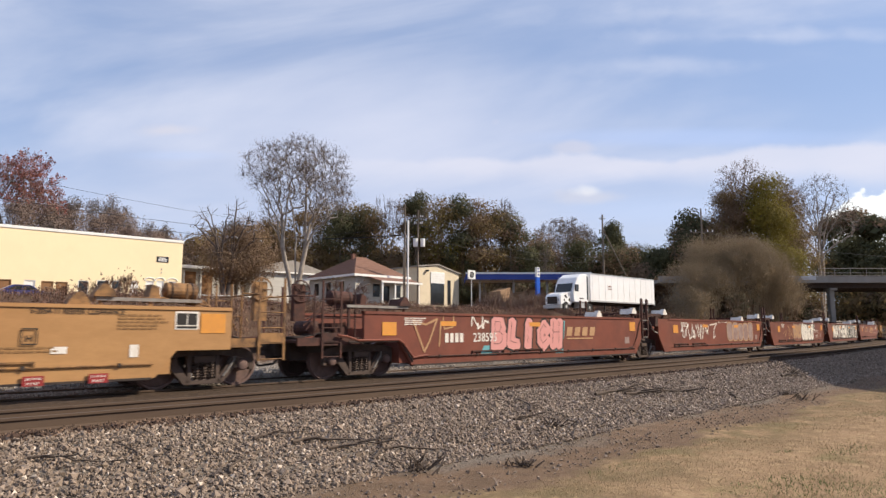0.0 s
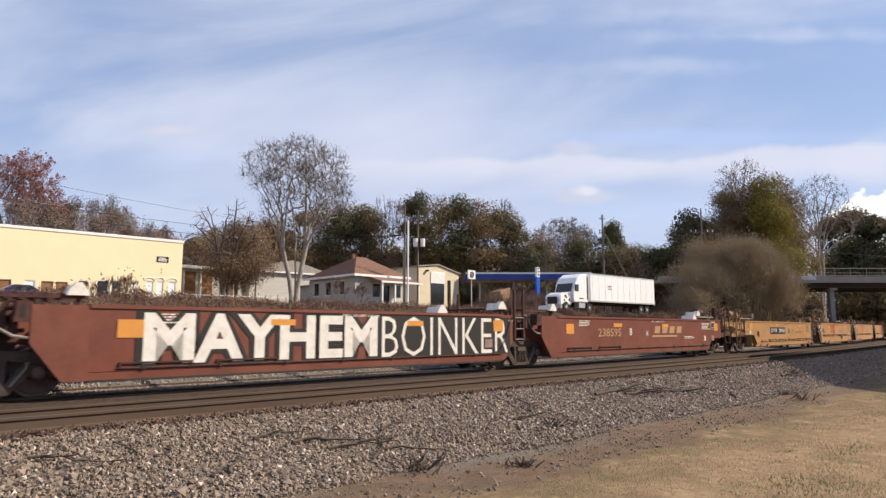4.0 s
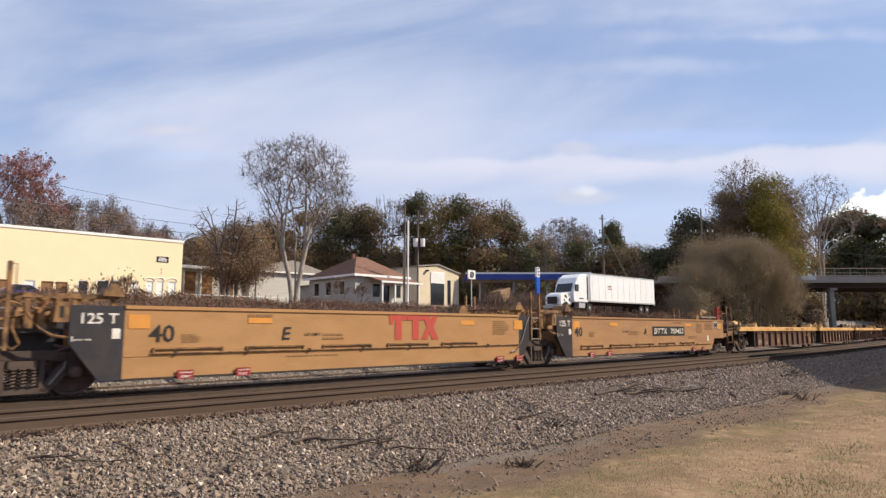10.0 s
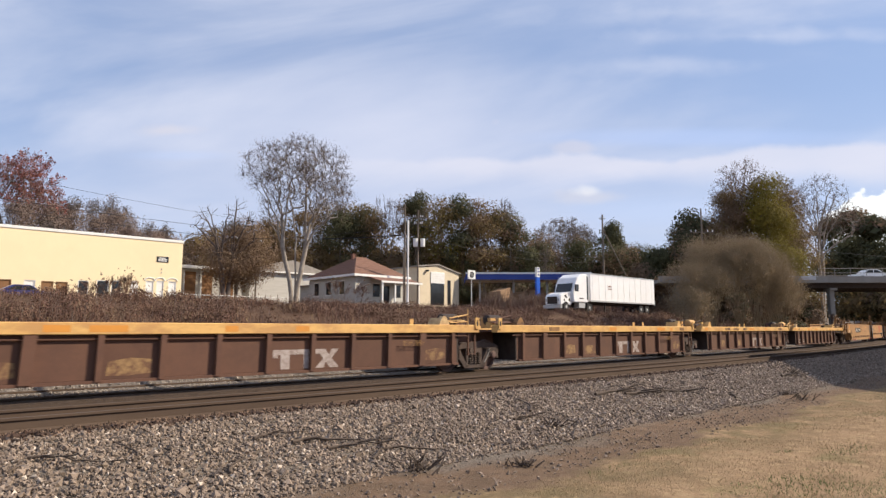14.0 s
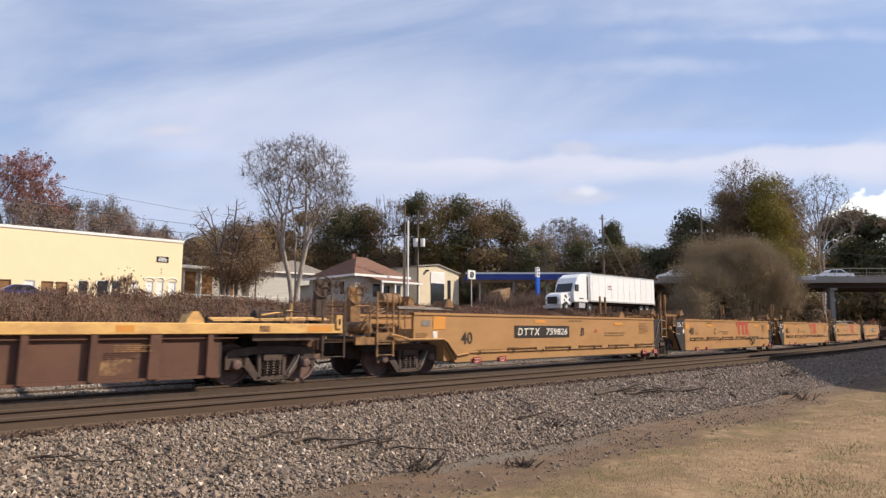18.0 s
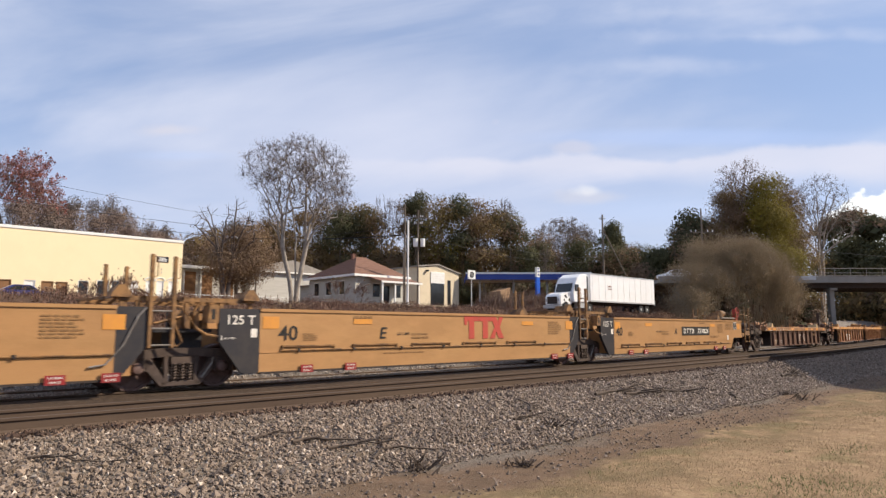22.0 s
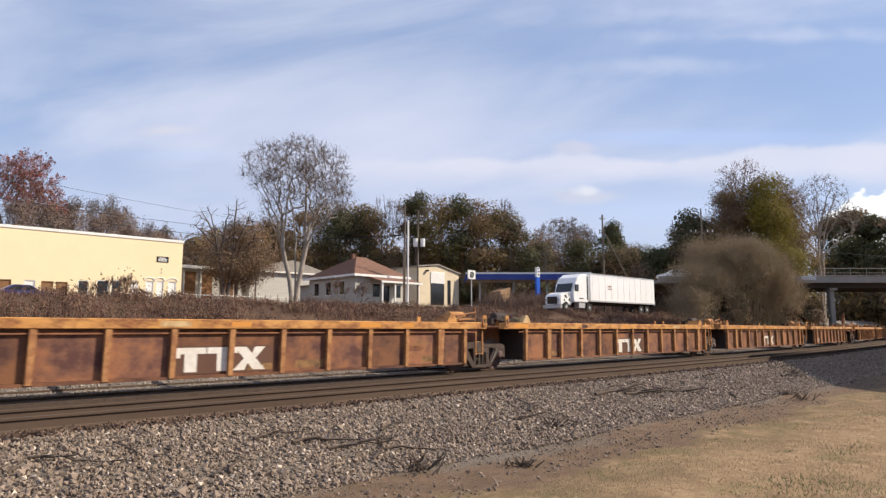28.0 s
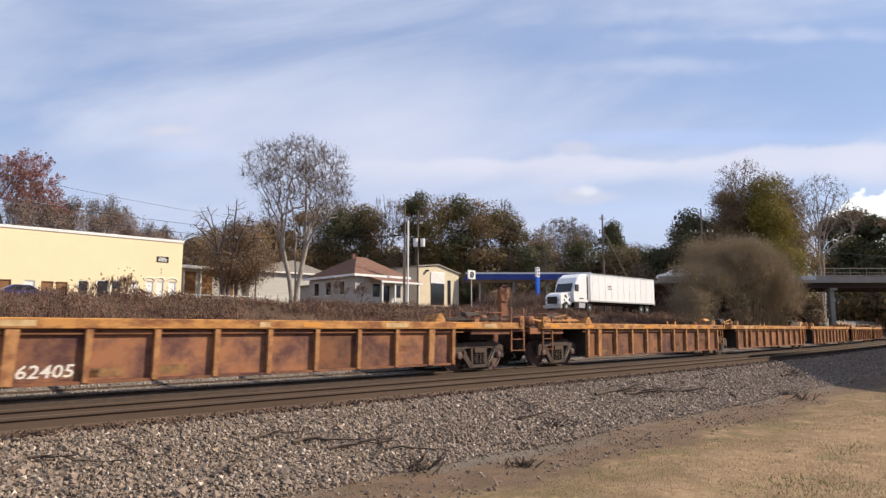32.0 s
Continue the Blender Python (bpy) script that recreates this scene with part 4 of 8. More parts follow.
def joint_gear(w, x, paint, dark, posts=2.45):
    """Deck, ladder, tall posts, raised gratings and brake rigging over an articulated joint at x."""
    bm = bmesh.new()
    box(bm, x - 0.95, x + 0.34, -1.20, 1.30, 1.22, 1.30)
    box(bm, x - 0.6, x + 0.3, -0.8, 0.8, 0.80, 1.22)
    part("joint_deck", bm, dark, w)
    la, lb = x - 1.11, x - 0.64
    for z in (0.96, 1.30, 1.66):
        for y in (-1.50, 1.50):
            bm = bmesh.new()
            rod(bm, (la, y, z), (lb, y, z), 0.018, 6)
            part("rung", bm, GALV_DULL, w)
    for u, top in ((la, posts + 0.08), (lb, posts + 0.06)):
        block("corner_post", w, paint, u - 0.04, u + 0.04, -1.52, -1.44, 0.90, top, "", 0.01)
        block("corner_post", w, paint, u - 0.04, u + 0.04, 1.44, 1.52, 0.90, top, "", 0.01)
        bm = bmesh.new()
        limb(bm, [Vector((u + q, -1.50, z)) for q, z in ((0.04, top - 0.05), (0.10, top - 0.04), (0.11, top - 0.45), (0.04, top - 0.47))], [0.012] * 4, 5)
        part("grab_iron", bm, paint, w)
    # two raised gratings, one on each side of the posts
    for g0, g1 in ((x - 1.72, x - 0.98), (x - 0.40, x + 1.27)):
        bm = bmesh.new()
        for y in (-1.38, -0.5, 0.5, 1.30):
            box(bm, g0, g1, y, y + 0.08, 1.87, 1.96)
        u = g0
        while u < g1:
            box(bm, u, u + 0.06, -1.38, 1.38, 1.92, 1.97)
            u += 0.24
        g = part("grating", bm, paint, w, "worn yellow walkway grating" if paint is YELLOW_DIRTY else "")
        for u in (g0 + 0.06, (g0 + g1) / 2, g1 - 0.14):
            block("grating_leg", g, paint, u, u + 0.08, -1.36, -1.28, 1.30, 1.87)
            block("grating_leg", g, paint, u, u + 0.08, 1.28, 1.36, 1.30, 1.87)
    bm = bmesh.new()
    prism(bm, [(x + 0.10, 1.42), (x + 0.36, 1.42), (x + 0.36, 1.80), (x + 0.14, 1.80)], -1.50, -1.2)
    b = part("latch_box", bm, paint, w)
    # a black strip on the box face takes the place of the slot's shade
    bm = bmesh.new()
    box(bm, x + 0.19, x + 0.27, -1.504, -1.50, 1.50, 1.72)
    part("slot", bm, BLACK_MARK, b)
    bm = bmesh.new()
    limb(bm, [Vector((x + u, -1.46, z)) for u, z in ((-0.62, 1.78), (-0.45, 1.74), (-0.28, 1.52), (-0.12, 1.30), (0.1, 1.17), (0.34, 1.13), (0.5, 1.13))], [0.03] * 7)
    part("air_hose", bm, paint if paint is YELLOW_DIRTY else GALV_DULL, w, "curved brake hose")
    bm = bmesh.new()
    limb(bm, [Vector((x + u, -1.40, z)) for u, z in ((-0.55, 1.35), (-0.4, 1.02), (-0.5, 0.92), (-0.62, 1.0))], [0.022] * 4)
    part("air_hose", bm, paint, w)
    bm = bmesh.new()
    rod(bm, (x - 0.9, -1.1, 1.40), (x + 0.3, -1.1, 1.72), 0.035, 5)
    rod(bm, (x - 0.2, -1.0, 1.30), (x + 0.1, -1.0, 1.85), 0.03, 5)
    part("brake_rod", bm, paint, w)
    bm = bmesh.new()
    turned_x(bm, x - 0.45, x + 0.2, -0.75, 1.55, 0.16)
    part("air_reservoir", bm, paint, w)
    for k in range(4):
        block("valve", w, paint, x - 0.5 + 0.2 * k, x - 0.38 + 0.2 * k, -1.25, -1.05, 1.30, 1.48 + 0.09 * (k % 3))


def maxi(xl, xr, left, right, paint, end_paint, label, group, dark=None, posts=2.45):
    w = wagon("well_wagon", xl, xr, label, group)
    m = (xl + xr) / 2
    a, b = xl - m, xr - m
    dark = dark or YELLOW_DIRTY
    maxi_sides(w, a, b, left, right, paint, end_paint)
    pale = WHITE_MARK if paint is RED_OXIDE else dark
    if left == "C":
        truck(w, a + 2.6)
        end_platform(w, a, -1, dark, 1.02, 2.5 if paint is RED_OXIDE else 2.3, True, True, dark)
    else:
        truck(w, a - 0.25)
        joint_gear(w, a, dark, BLACK_PAINT if end_paint is BLACK_PAINT else dark, posts)
        bracket(w, a + 1.13, 1.93, pale)
    if right == "C":
        truck(w, b - 1.65)
        end_platform(w, b, 1, dark, 1.02, 2.5, RED_TANK if paint in (YELLOW, YELLOW_GRIMY) and xl > 100 else True, True, pale)
    else:
        bracket(w, b - 1.62, 1.93, pale)
    bracket(w, b - 4.3, 1.75, pale)
    return w, a, b


def jack_plates(w, xs):
    for x in xs:
        bm = bmesh.new()
        box(bm, x - 0.17, x + 0.17, -1.56, -1.535, 0.26, 0.44)
        p = part("jacking_plate", bm, JACK_RED, w, "red jacking point plate")
        lettering(p, "JACKING", x - 0.13, 0.36, 0.05, WHITE_MARK, 0.26, side=-1.564)
        lettering(p, "POINT", x - 0.10, 0.28, 0.05, WHITE_MARK, 0.20, side=-1.564)


def small_print(w, x, z, rows, width, material, h=0.028, name="stencil_lines"):
    """Small stencilled lines that cannot be read."""
    polys, rnd = [], random.Random(int(x * 100) + rows)
    for i in range(rows):
        u, end = x, x + width * rnd.uniform(0.7, 1.0)
        while u < end:
            d = rnd.uniform(0.06, 0.2)
            polys.append(rect(u, z - i * h * 1.9, min(d, end - u), h))
            u += d + 0.03
    patches(w, name, polys, material)["kind"] = "stuff"


def chevron_logo(w, x, z, wd, h, material, side=-1.528):
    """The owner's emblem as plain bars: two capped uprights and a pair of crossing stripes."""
    t = h * 0.26
    u = wd * 0.13
    polys = [rect(x, z + h - t, wd * 0.335, t), rect(x + wd * 0.345, z + h - t, wd * 0.335, t), rect(x, z + h - t * 1.6, wd * 0.07, t * 0.6),
             rect(x + wd * 0.11, z, u, h - t), rect(x + wd * 0.45, z, u, h - t)]
    c = x + wd * 0.81
    polys += [[(c - wd * 0.17, z + h), (c + wd * 0.05, z), (c + wd * 0.19, z), (c - wd * 0.03, z + h)],
              [(c + wd * 0.07, z + h), (c + wd * 0.02, z + h * 0.62), (c + wd * 0.08, z + h * 0.52), (c + wd * 0.19, z + h)],
              [(c - wd * 0.18, z), (c - wd * 0.05, z), (c - wd * 0.01, z + h * 0.38), (c - wd * 0.06, z + h * 0.50)]]
    patches(w, "emblem", polys, material, side, "owner's emblem in worn paint")


def reporting_mark(w, x, z, wd, h, material, side, lean=0.17):
    """The owner's reporting mark as four plain painted shapes: a closed loop, two capped uprights, a cross."""
    u, t = wd / 4.5, h * 0.19
    shapes = [[[(0.1, 0.05), (0.1, 0.95)], [(0.1, 0.93), (0.55, 0.93), (0.78, 0.7), (0.78, 0.3), (0.55, 0.07), (0.1, 0.07)]]]
    shapes += [[[(0.0, 0.92), (0.86, 0.92)], [(0.43, 0.9), (0.43, 0.03)]]] * 2
    shapes += [[[(0.05, 0.97), (0.82, 0.03)], [(0.82, 0.97), (0.05, 0.03)]]]
    for k, lines in enumerate(shapes):
        polys = []
        for pts in lines:
            polys += stroke([(x + u * (k * 1.15 + p) + lean * h * q, z + h * q) for p, q in pts], t)
        patches(w, "reporting_mark", polys, material, side)


def number_board(w, x, z, digits, wd=3.15, h=0.41, plate=True):
    """Reporting mark as plain slanted bars, then the running number."""
    if plate:
        patches(w, "number_board", [rect(x, z, wd, h)], BLACK_MARK, -1.524, "black board with white running number")
    reporting_mark(w, x + wd * 0.055, z + h * 0.23, wd * 0.38, h * 0.55, WHITE_MARK, -1.529)
    lettering(w, digits, x + wd * 0.55, z + h * 0.23, h * 0.55, WHITE_MARK, wd * 0.41, 0.18)


# ---- open-frame well units with outside posts ----
def frame_well(xl, xr, left, right, chord_mat, panel_mat, rib_mat, label, group, z0=1.16, z1=1.41, ribs=9, shift=0.0, seed=0):
    w = wagon("well_wagon", xl, xr, label, group)
    m = (xl + xr) / 2
    a, b = xl - m, xr - m
    rnd = random.Random(seed)
    more = max(shift - 0.3, 0.0)
    ca = a + (1.0 if left == "C" else 0.92 + more)
    cb = b + (0.0 if right == "C" else 0.10)
    pa = a + (3.94 if left == "C" else 2.08 + more)
    pb = b - (3.16 if right == "C" else 0.75)
    if left == right == "C":
        # a single unit has open decks over both trucks
        ca, cb, pa = a + 2.9, b - 1.25, a + 4.36
    if panel_mat is BROWN_STEEL:
        posts = [pa + 0.25 + (pb - pa - 0.5) * i / (ribs - 1) for i in range(ribs)]
    else:
        posts = [pa + 0.06, pa + (1.35 if left == right == "J" else 0.86), pa + 2.13]
        while posts[-1] + 1.285 < pb - 0.3:
            posts.append(posts[-1] + 1.285)
        posts.append(pb - 0.07)
    for side in (-1, 1):
        bm = bmesh.new()
        box(bm, ca, cb, *sorted((1.28 * side, 1.52 * side)), z0, z1)
        bmesh.ops.bevel(bm, geom=bm.edges[:], offset=0.015, segments=1, affect="EDGES")
        c = part("top_chord", bm, chord_mat, w, "faded yellow top chord with worn patches")
        bm = bmesh.new()
        box(bm, pa, pb, *sorted((1.34 * side, 1.38 * side)), 0.28, z0)
        p = part("side_panel", bm, panel_mat, w)
        bm = bmesh.new()
        box(bm, pa, pb, *sorted((1.33 * side, 1.47 * side)), 0.24, 0.30)
        part("bottom_flange", bm, panel_mat, p)
        bm = bmesh.new()
        rod(bm, (pa - 0.3, 1.43 * side, z0 - 0.09), (pb + 0.4, 1.43 * side, z0 - 0.09), 0.022, 6)
        part("train_pipe", bm, panel_mat, p)
        for x, e in zip(posts, posts[1:]):
            # each bay between the posts is a plate of its own
            block("bay_plate", p, panel_mat, x + 0.01, e - 0.01, *sorted((1.38 * side, 1.3835 * side)), 0.31, z0 - 0.02)
        for i, x in enumerate(posts):
            bm = bmesh.new()
            wd = 0.13 if i in (1, len(posts) - 2) else 0.07
            prism(bm, [(x - wd * 0.75, z0), (x - wd, 0.27), (x + wd * 0.5, 0.27), (x + wd, z0)], *sorted((1.38 * side, 1.50 * side)))
            part("side_post", bm, rib_mat, p)
        if side < 0:
            # worn patches and reflectors along the chord
            u = ca + 0.5
            while u < cb - 0.8:
                wd = rnd.uniform(0.25, 0.8)
                if rnd.random() < 0.55:
                    q = rnd.choice([ORANGE, ORANGE, ORANGE, CREAM_WEAR, RUSTY, CREAM_WEAR] if panel_mat is not BROWN_STEEL else [ORANGE, ORANGE, YELLOW_DIRTY])
                    patches(w, "reflector" if q is ORANGE else "worn_patch", [rect(u, z0 + 0.05, wd, (z1 - z0) * 0.55)], q, -1.5235)
                u += wd + rnd.uniform(0.3, 1.1)
            if panel_mat is BROWN_STEEL:
                for i in rnd.sample([0, 1, 2, 3, 8, 9], 3):
                    u, k = posts[i] + 0.15, (posts[i + 1] - posts[i]) * rnd.uniform(0.5, 0.75)
                    q = rnd.uniform(0.34, 0.42)
                    patches(w, "scuffed_patch", [[(u, q), (u + k * 0.4, q - 0.02), (u + k, q + 0.03), (u + k * 0.97, q + 0.30), (u + k * 0.5, q + 0.34), (u + 0.03, q + 0.27)]], SCUFF, -1.3868, raw=True)
            for i in range(3 if panel_mat is not BROWN_STEEL else 0):
                x = pa + rnd.uniform(0.8, pb - pa - 1.6)
                patches(w, "stencil_panel", [rect(x, 0.36, rnd.uniform(0.5, 0.8), rnd.uniform(0.12, 0.2))], YELLOW_DIRTY, -1.3880)
            small_print(w, pb - 2.2, 0.95, 4, 0.8, YELLOW_DIRTY, 0.02)
        # lifting eyes at the ends of the chord
        for x in (ca + 0.12, cb - 0.12):
            bm = bmesh.new()
            prism(bm, [(x - 0.08, z1 - 0.12), (x + 0.08, z1 - 0.12), (x + 0.08, z1 + 0.22), (x - 0.08, z1 + 0.22)], *sorted((1.52 * side, 1.56 * side)))
            e = part("tie_down_eye", bm, chord_mat, w, "pale tie-down plate with an oval hole")
            if side < 0:
                # the hole is a flat black oval, its inner shade painted on the plate
                bm = bmesh.new()
                bm.faces.new([bm.verts.new((x + 0.04 * math.cos(q * math.pi / 5), -1.562, z1 + 0.05 + 0.09 * math.sin(q * math.pi / 5))) for q in range(10)])
                part("hole", bm, BLACK_MARK, e)
    x = pa + 0.3
    while x < pb:
        block("cross_member", w, STEEL_DARK, x, x + 0.12, -1.34, 1.34, 0.30, 0.38)
        x += 2.2
    # dark steel gives the bulkheads the shade of the well below the deck
    for x0, x1 in ((pa - 0.06, pa), (pb, pb + 0.06)):
        bm = bmesh.new()
        box(bm, x0, x1, -1.38, 1.38, 0.28, z0)
        part("bulkhead", bm, STEEL_DARK, w)
    # end decks and their gear
    for end, side_x, kind in ((-1, a, left), (1, b, right)):
        bm = bmesh.new()
        if end < 0:
            x0, x1 = ca, pa + 0.3
        else:
            x0, x1 = pb - 0.3, cb
        box(bm, x0, x1, -1.28, 1.28, z0 + 0.03, z0 + 0.09)
        box(bm, x0, x1, -0.4, 0.4, 0.75, z0 + 0.03)
        part("end_deck", bm, panel_mat, w)
        bm = bmesh.new()
        u = (x0 + x1) / 2
        turned_x(bm, u - 0.35, u + 0.35, -0.7, z1 + 0.17, 0.17)
        g = part("air_reservoir", bm, chord_mat, w, "dull yellow air reservoir") if rnd.random() < 0.6 else part("air_reservoir", bm, STEEL_DARK, w)
        bm = bmesh.new()
        for k in range(3):
            y = -1.2 + 0.12 * k
            rod(bm, (x0 + 0.2, y, z1 + 0.06 + 0.03 * k), (x1 - 0.2, y, z1 + 0.1 + 0.03 * k), 0.02, 5)
        for k in range(6):
            xx = rnd.uniform(x0 + 0.15, x1 - 0.25)
            yy = rnd.uniform(-1.25, -0.2)
            block("valve", w, rnd.choice([STEEL_DARK, rib_mat, chord_mat]), xx, xx + rnd.uniform(0.1, 0.3), yy, yy + 0.2, z1 - 0.1, z1 + rnd.uniform(0.08, 0.26))
        rod(bm, (u + 0.5, -1.1, z1), (u + 0.5, -1.1, z1 + 0.5), 0.02, 5)
        rod(bm, (u - 0.3, -1.1, z1 + 0.2), (u + 0.5, -1.1, z1 + 0.32), 0.025, 5)
        part("brake_rigging", bm, rnd.choice([STEEL_DARK, rib_mat, chord_mat]), w)
        bracket(w, (x1 - 0.2 if end < 0 else x0 - 0.3), z1, rnd.choice([chord_mat, YELLOW_DIRTY, CREAM_WEAR]))
        if kind == "C":
            end_platform(w, side_x, end, RUSTY if panel_mat is not BROWN_STEEL else GRIMY_BROWN, z0 - 0.02, 2.0 if end > 0 else 1.75, end > 0)
    if left == "C":
        truck(w, a + 2.54)
    else:
        truck(w, a + shift)
        ladder(w, a - 0.35 + more, a - 0.05 + more, -1.42, 0.5, z0, rib_mat)
    if right == "C":
        truck(w, b - 1.7)
    return w, a, b, pa, pb


def turned_x(bm, x0, x1, y, z, r, n=12):
    prof = [(x0, r * 0.5), (x0 + 0.05, r), (x1 - 0.05, r), (x1, r * 0.5)]
    rings = [[bm.verts.new((x, y + q * math.cos(2 * math.pi * i / n), z + q * math.sin(2 * math.pi * i / n))) for i in range(n)] for x, q in prof]
    for p, q in zip(rings, rings[1:]):
        for i in range(n):
            bm.faces.new((p[i], p[(i + 1) % n], q[(i + 1) % n], q[i]))
    bm.faces.new(rings[0][::-1])
    bm.faces.new(rings[-1])


# ---- the wagons in their order ----
def yellow_marks(w, a, b, left, right, letter, number=None, late=True):
    if left == "C":
        lettering(w, "40", a + 4.33, 0.84, 0.37, BLACK_MARK, 0.50)
        each_patch(w, "reflector", [rect(a + 3.16, 1.28, 0.5, 0.38), rect(a + 8.0, 1.50, 0.6, 0.10), rect(a + 13.2, 1.44, 0.6, 0.12)], ORANGE)
        patches(w, "label_plate", [rect(a + 3.16, 1.03, 0.17, 0.2)], WHITE_MARK)
        patches(w, "placard", [rect(a + 2.7, 1.38, 0.34, 0.16)], GALV_DULL)
    else:
        lettering(w, "40", a + (1.83 if letter != "A" else 1.5), 1.02, 0.36, BLACK_MARK, 0.52)
        each_patch(w, "reflector", [rect(a + 1.42, 1.30, 0.42, 0.28), rect(a + 4.0, 1.42, 0.6, 0.13), rect(a + 10.9, 1.42, 0.6, 0.13), rect(b - 1.95, 1.28, 0.42, 0.3)], ORANGE)
        lettering(w, "125 T", a + 0.57, 1.39, 0.21, WHITE_MARK, 0.66, side=-1.512)
        patches(w, "jack_arrow", [rect(a + 0.42, 1.05, 0.02, 0.10)], WHITE_MARK, -1.512)
        lettering(w, "JACK HERE", a + 0.46, 1.06, 0.045, WHITE_MARK, 0.30, side=-1.512)
        patches(w, "label_plate", [rect(a + 1.13, 1.10, 0.15, 0.2)], WHITE_MARK, -1.511)
    if number:
        if left == "C":
            number_board(w, a + 6.88, 1.0, number)
            lettering(w, letter, a + 10.75, 1.05, 0.29, BLACK_MARK, 0.25, 0.2)
            small_print(w, a + 12.4, 1.12, 2, 1.6, FAINT_MARK, 0.05)
            each_patch(w, "round_mark", [rect(a + 11.7, 1.16, 0.16, 0.12, 0.05)], RED_MARK)
        else:
            number_board(w, a + 7.58, 1.0, number, 3.2)
            lettering(w, letter, a + 6.8, 1.05, 0.28, BLACK_MARK, 0.25, 0.2)
            lettering(w, "LD LMT", a + 5.0, 1.16, 0.06, BLACK_MARK, 0.45)
            small_print(w, a + 5.5, 1.16, 2, 0.95, FAINT_MARK, 0.05)
        small_print(w, a + (10.0 if left == "C" else 9.6), 1.56, 1, 0.9, FAINT_MARK, 0.06)
    else:
        k, e, d = (4.75, 9.75, 8.0) if not late else (8.13, 4.87, 5.48)
        chevron_logo(w, a + k, 1.0, 1.85, 0.72, RED_MARK)
        lettering(w, letter, a + e, 1.04, 0.30, BLACK_MARK, 0.25, 0.15)
        lettering(w, "LD LMT", a + d, 1.13, 0.07, BLACK_MARK, 0.46)
        small_print(w, a + d + 0.52, 1.13, 2, 0.85, FAINT_MARK, 0.05)
        small_print(w, a + (7.0 if not late else 4.0), 1.56, 1, 0.85, FAINT_MARK, 0.07)
    small_print(w, b - (3.0 if right == "J" else 4.6), 1.52, 7, 0.8, FAINT_MARK, 0.035)
    small_print(w, a + 2.5, 1.16, 4, 0.45, FAINT_MARK, 0.025)
    small_print(w, a + 5.0, 0.64, 1, 1.5, FAINT_MARK, 0.03)
    jack_plates(w, ([a + 2.6, a + 3.9] if left == "J" else [a + 5.0, a + 6.2]) + ([b - 2.7, b - 1.75] if right == "J" else [b - 5.0, b - 3.9]))
    if letter == "C":
        bm = bmesh.new()
        c = a + (10.45 if late else 9.0)
        limb(bm, [Vector((c + u, -1.56, z)) for u, z in ((-1.0, 0.80), (-0.55, 0.84), (-0.4, 0.76), (-0.05, 0.49), (0.10, 0.50), (0.3, 0.68), (0.55, 0.86), (0.9, 0.86))], [0.03] * 8)
        part("air_pipe", bm, BLACK_HOSE, w)


def end_marks(w, b, mark):
    """Placards near the coupler end of a yellow or red end unit."""
    patches(w, "placard", [rect(b - 2.48, 1.28, 0.50, 0.38)], WHITE_MARK, -1.526)
    patches(w, "placard_panes", [rect(b - 2.45, 1.37, 0.21, 0.25), rect(b - 2.22, 1.37, 0.20, 0.25), rect(b - 2.45, 1.30, 0.43, 0.05)], BLACK_MARK, -1.530)
    patches(w, "warning_label", [rect(b - 3.35, 0.73, 0.17, 0.25)], WHITE_MARK)
    small_print(w, b - 3.6, 1.55, 5, 1.0, mark, 0.035)
    small_print(w, b - 5.6, 0.93, 2, 1.3, mark, 0.035)


def yellow_set(c0, c1, number, group):
    J = [c0 + 18.15, c0 + 33.25, c0 + 48.72, c0 + 64.07]
    X = [c0] + J + [c1]
    for i in range(5):
        left, right = "C" if i == 0 else "J", "C" if i == 4 else "J"
        w, a, b = maxi(X[i], X[i + 1], left, right, YELLOW_GRIMY if i == 4 and c0 < 200 else YELLOW, BLACK_PAINT, "yellow articulated container well wagon with black end panels, empty", group, YELLOW_DIRTY, 2.45 if c0 < 200 else 2.75)
        yellow_marks(w, a, b, left, right, "BCDEA"[i], number if i in (0, 4) else None, c0 > 200 or i == 3)
        if i == 4:
            end_marks(w, b, FAINT_MARK)


def graffiti(w, polys, material, name="graffiti", side=-1.5265, label=""):
    patches(w, name, polys, material, side, label)


def bubbles(x, z, wd, h, n, seed, holes=True):
    """Fat rounded shapes side by side, in the manner of sprayed block figures."""
    rnd = random.Random(seed)
    outer, inner = [], []
    for i in range(n):
        cx = x + wd * (i + 0.5) / n
        rx, rz = wd / n * rnd.uniform(0.50, 0.62), h * rnd.uniform(0.42, 0.52)
        cz = z + h * 0.5 + rnd.uniform(-0.04, 0.04)
        k = rnd.uniform(-0.15, 0.25)
        q = [(cx + rx * math.copysign(abs(math.cos(t)) ** 0.6, math.cos(t)) + k * rz * math.sin(t) * 0.4, cz + rz * math.copysign(abs(math.sin(t)) ** 0.6, math.sin(t))) for t in [2 * math.pi * j / 14 for j in range(14)]]
        outer.append(q)
        if holes:
            for s in (-0.35, 0.4):
                hx, hz = cx + rnd.uniform(-0.25, 0.25) * rx, cz + s * rz
                inner.append([(hx + rx * 0.22 * math.cos(t), hz + rz * 0.15 * math.sin(t)) for t in [2 * math.pi * j / 8 for j in range(8)]])
    return outer, inner


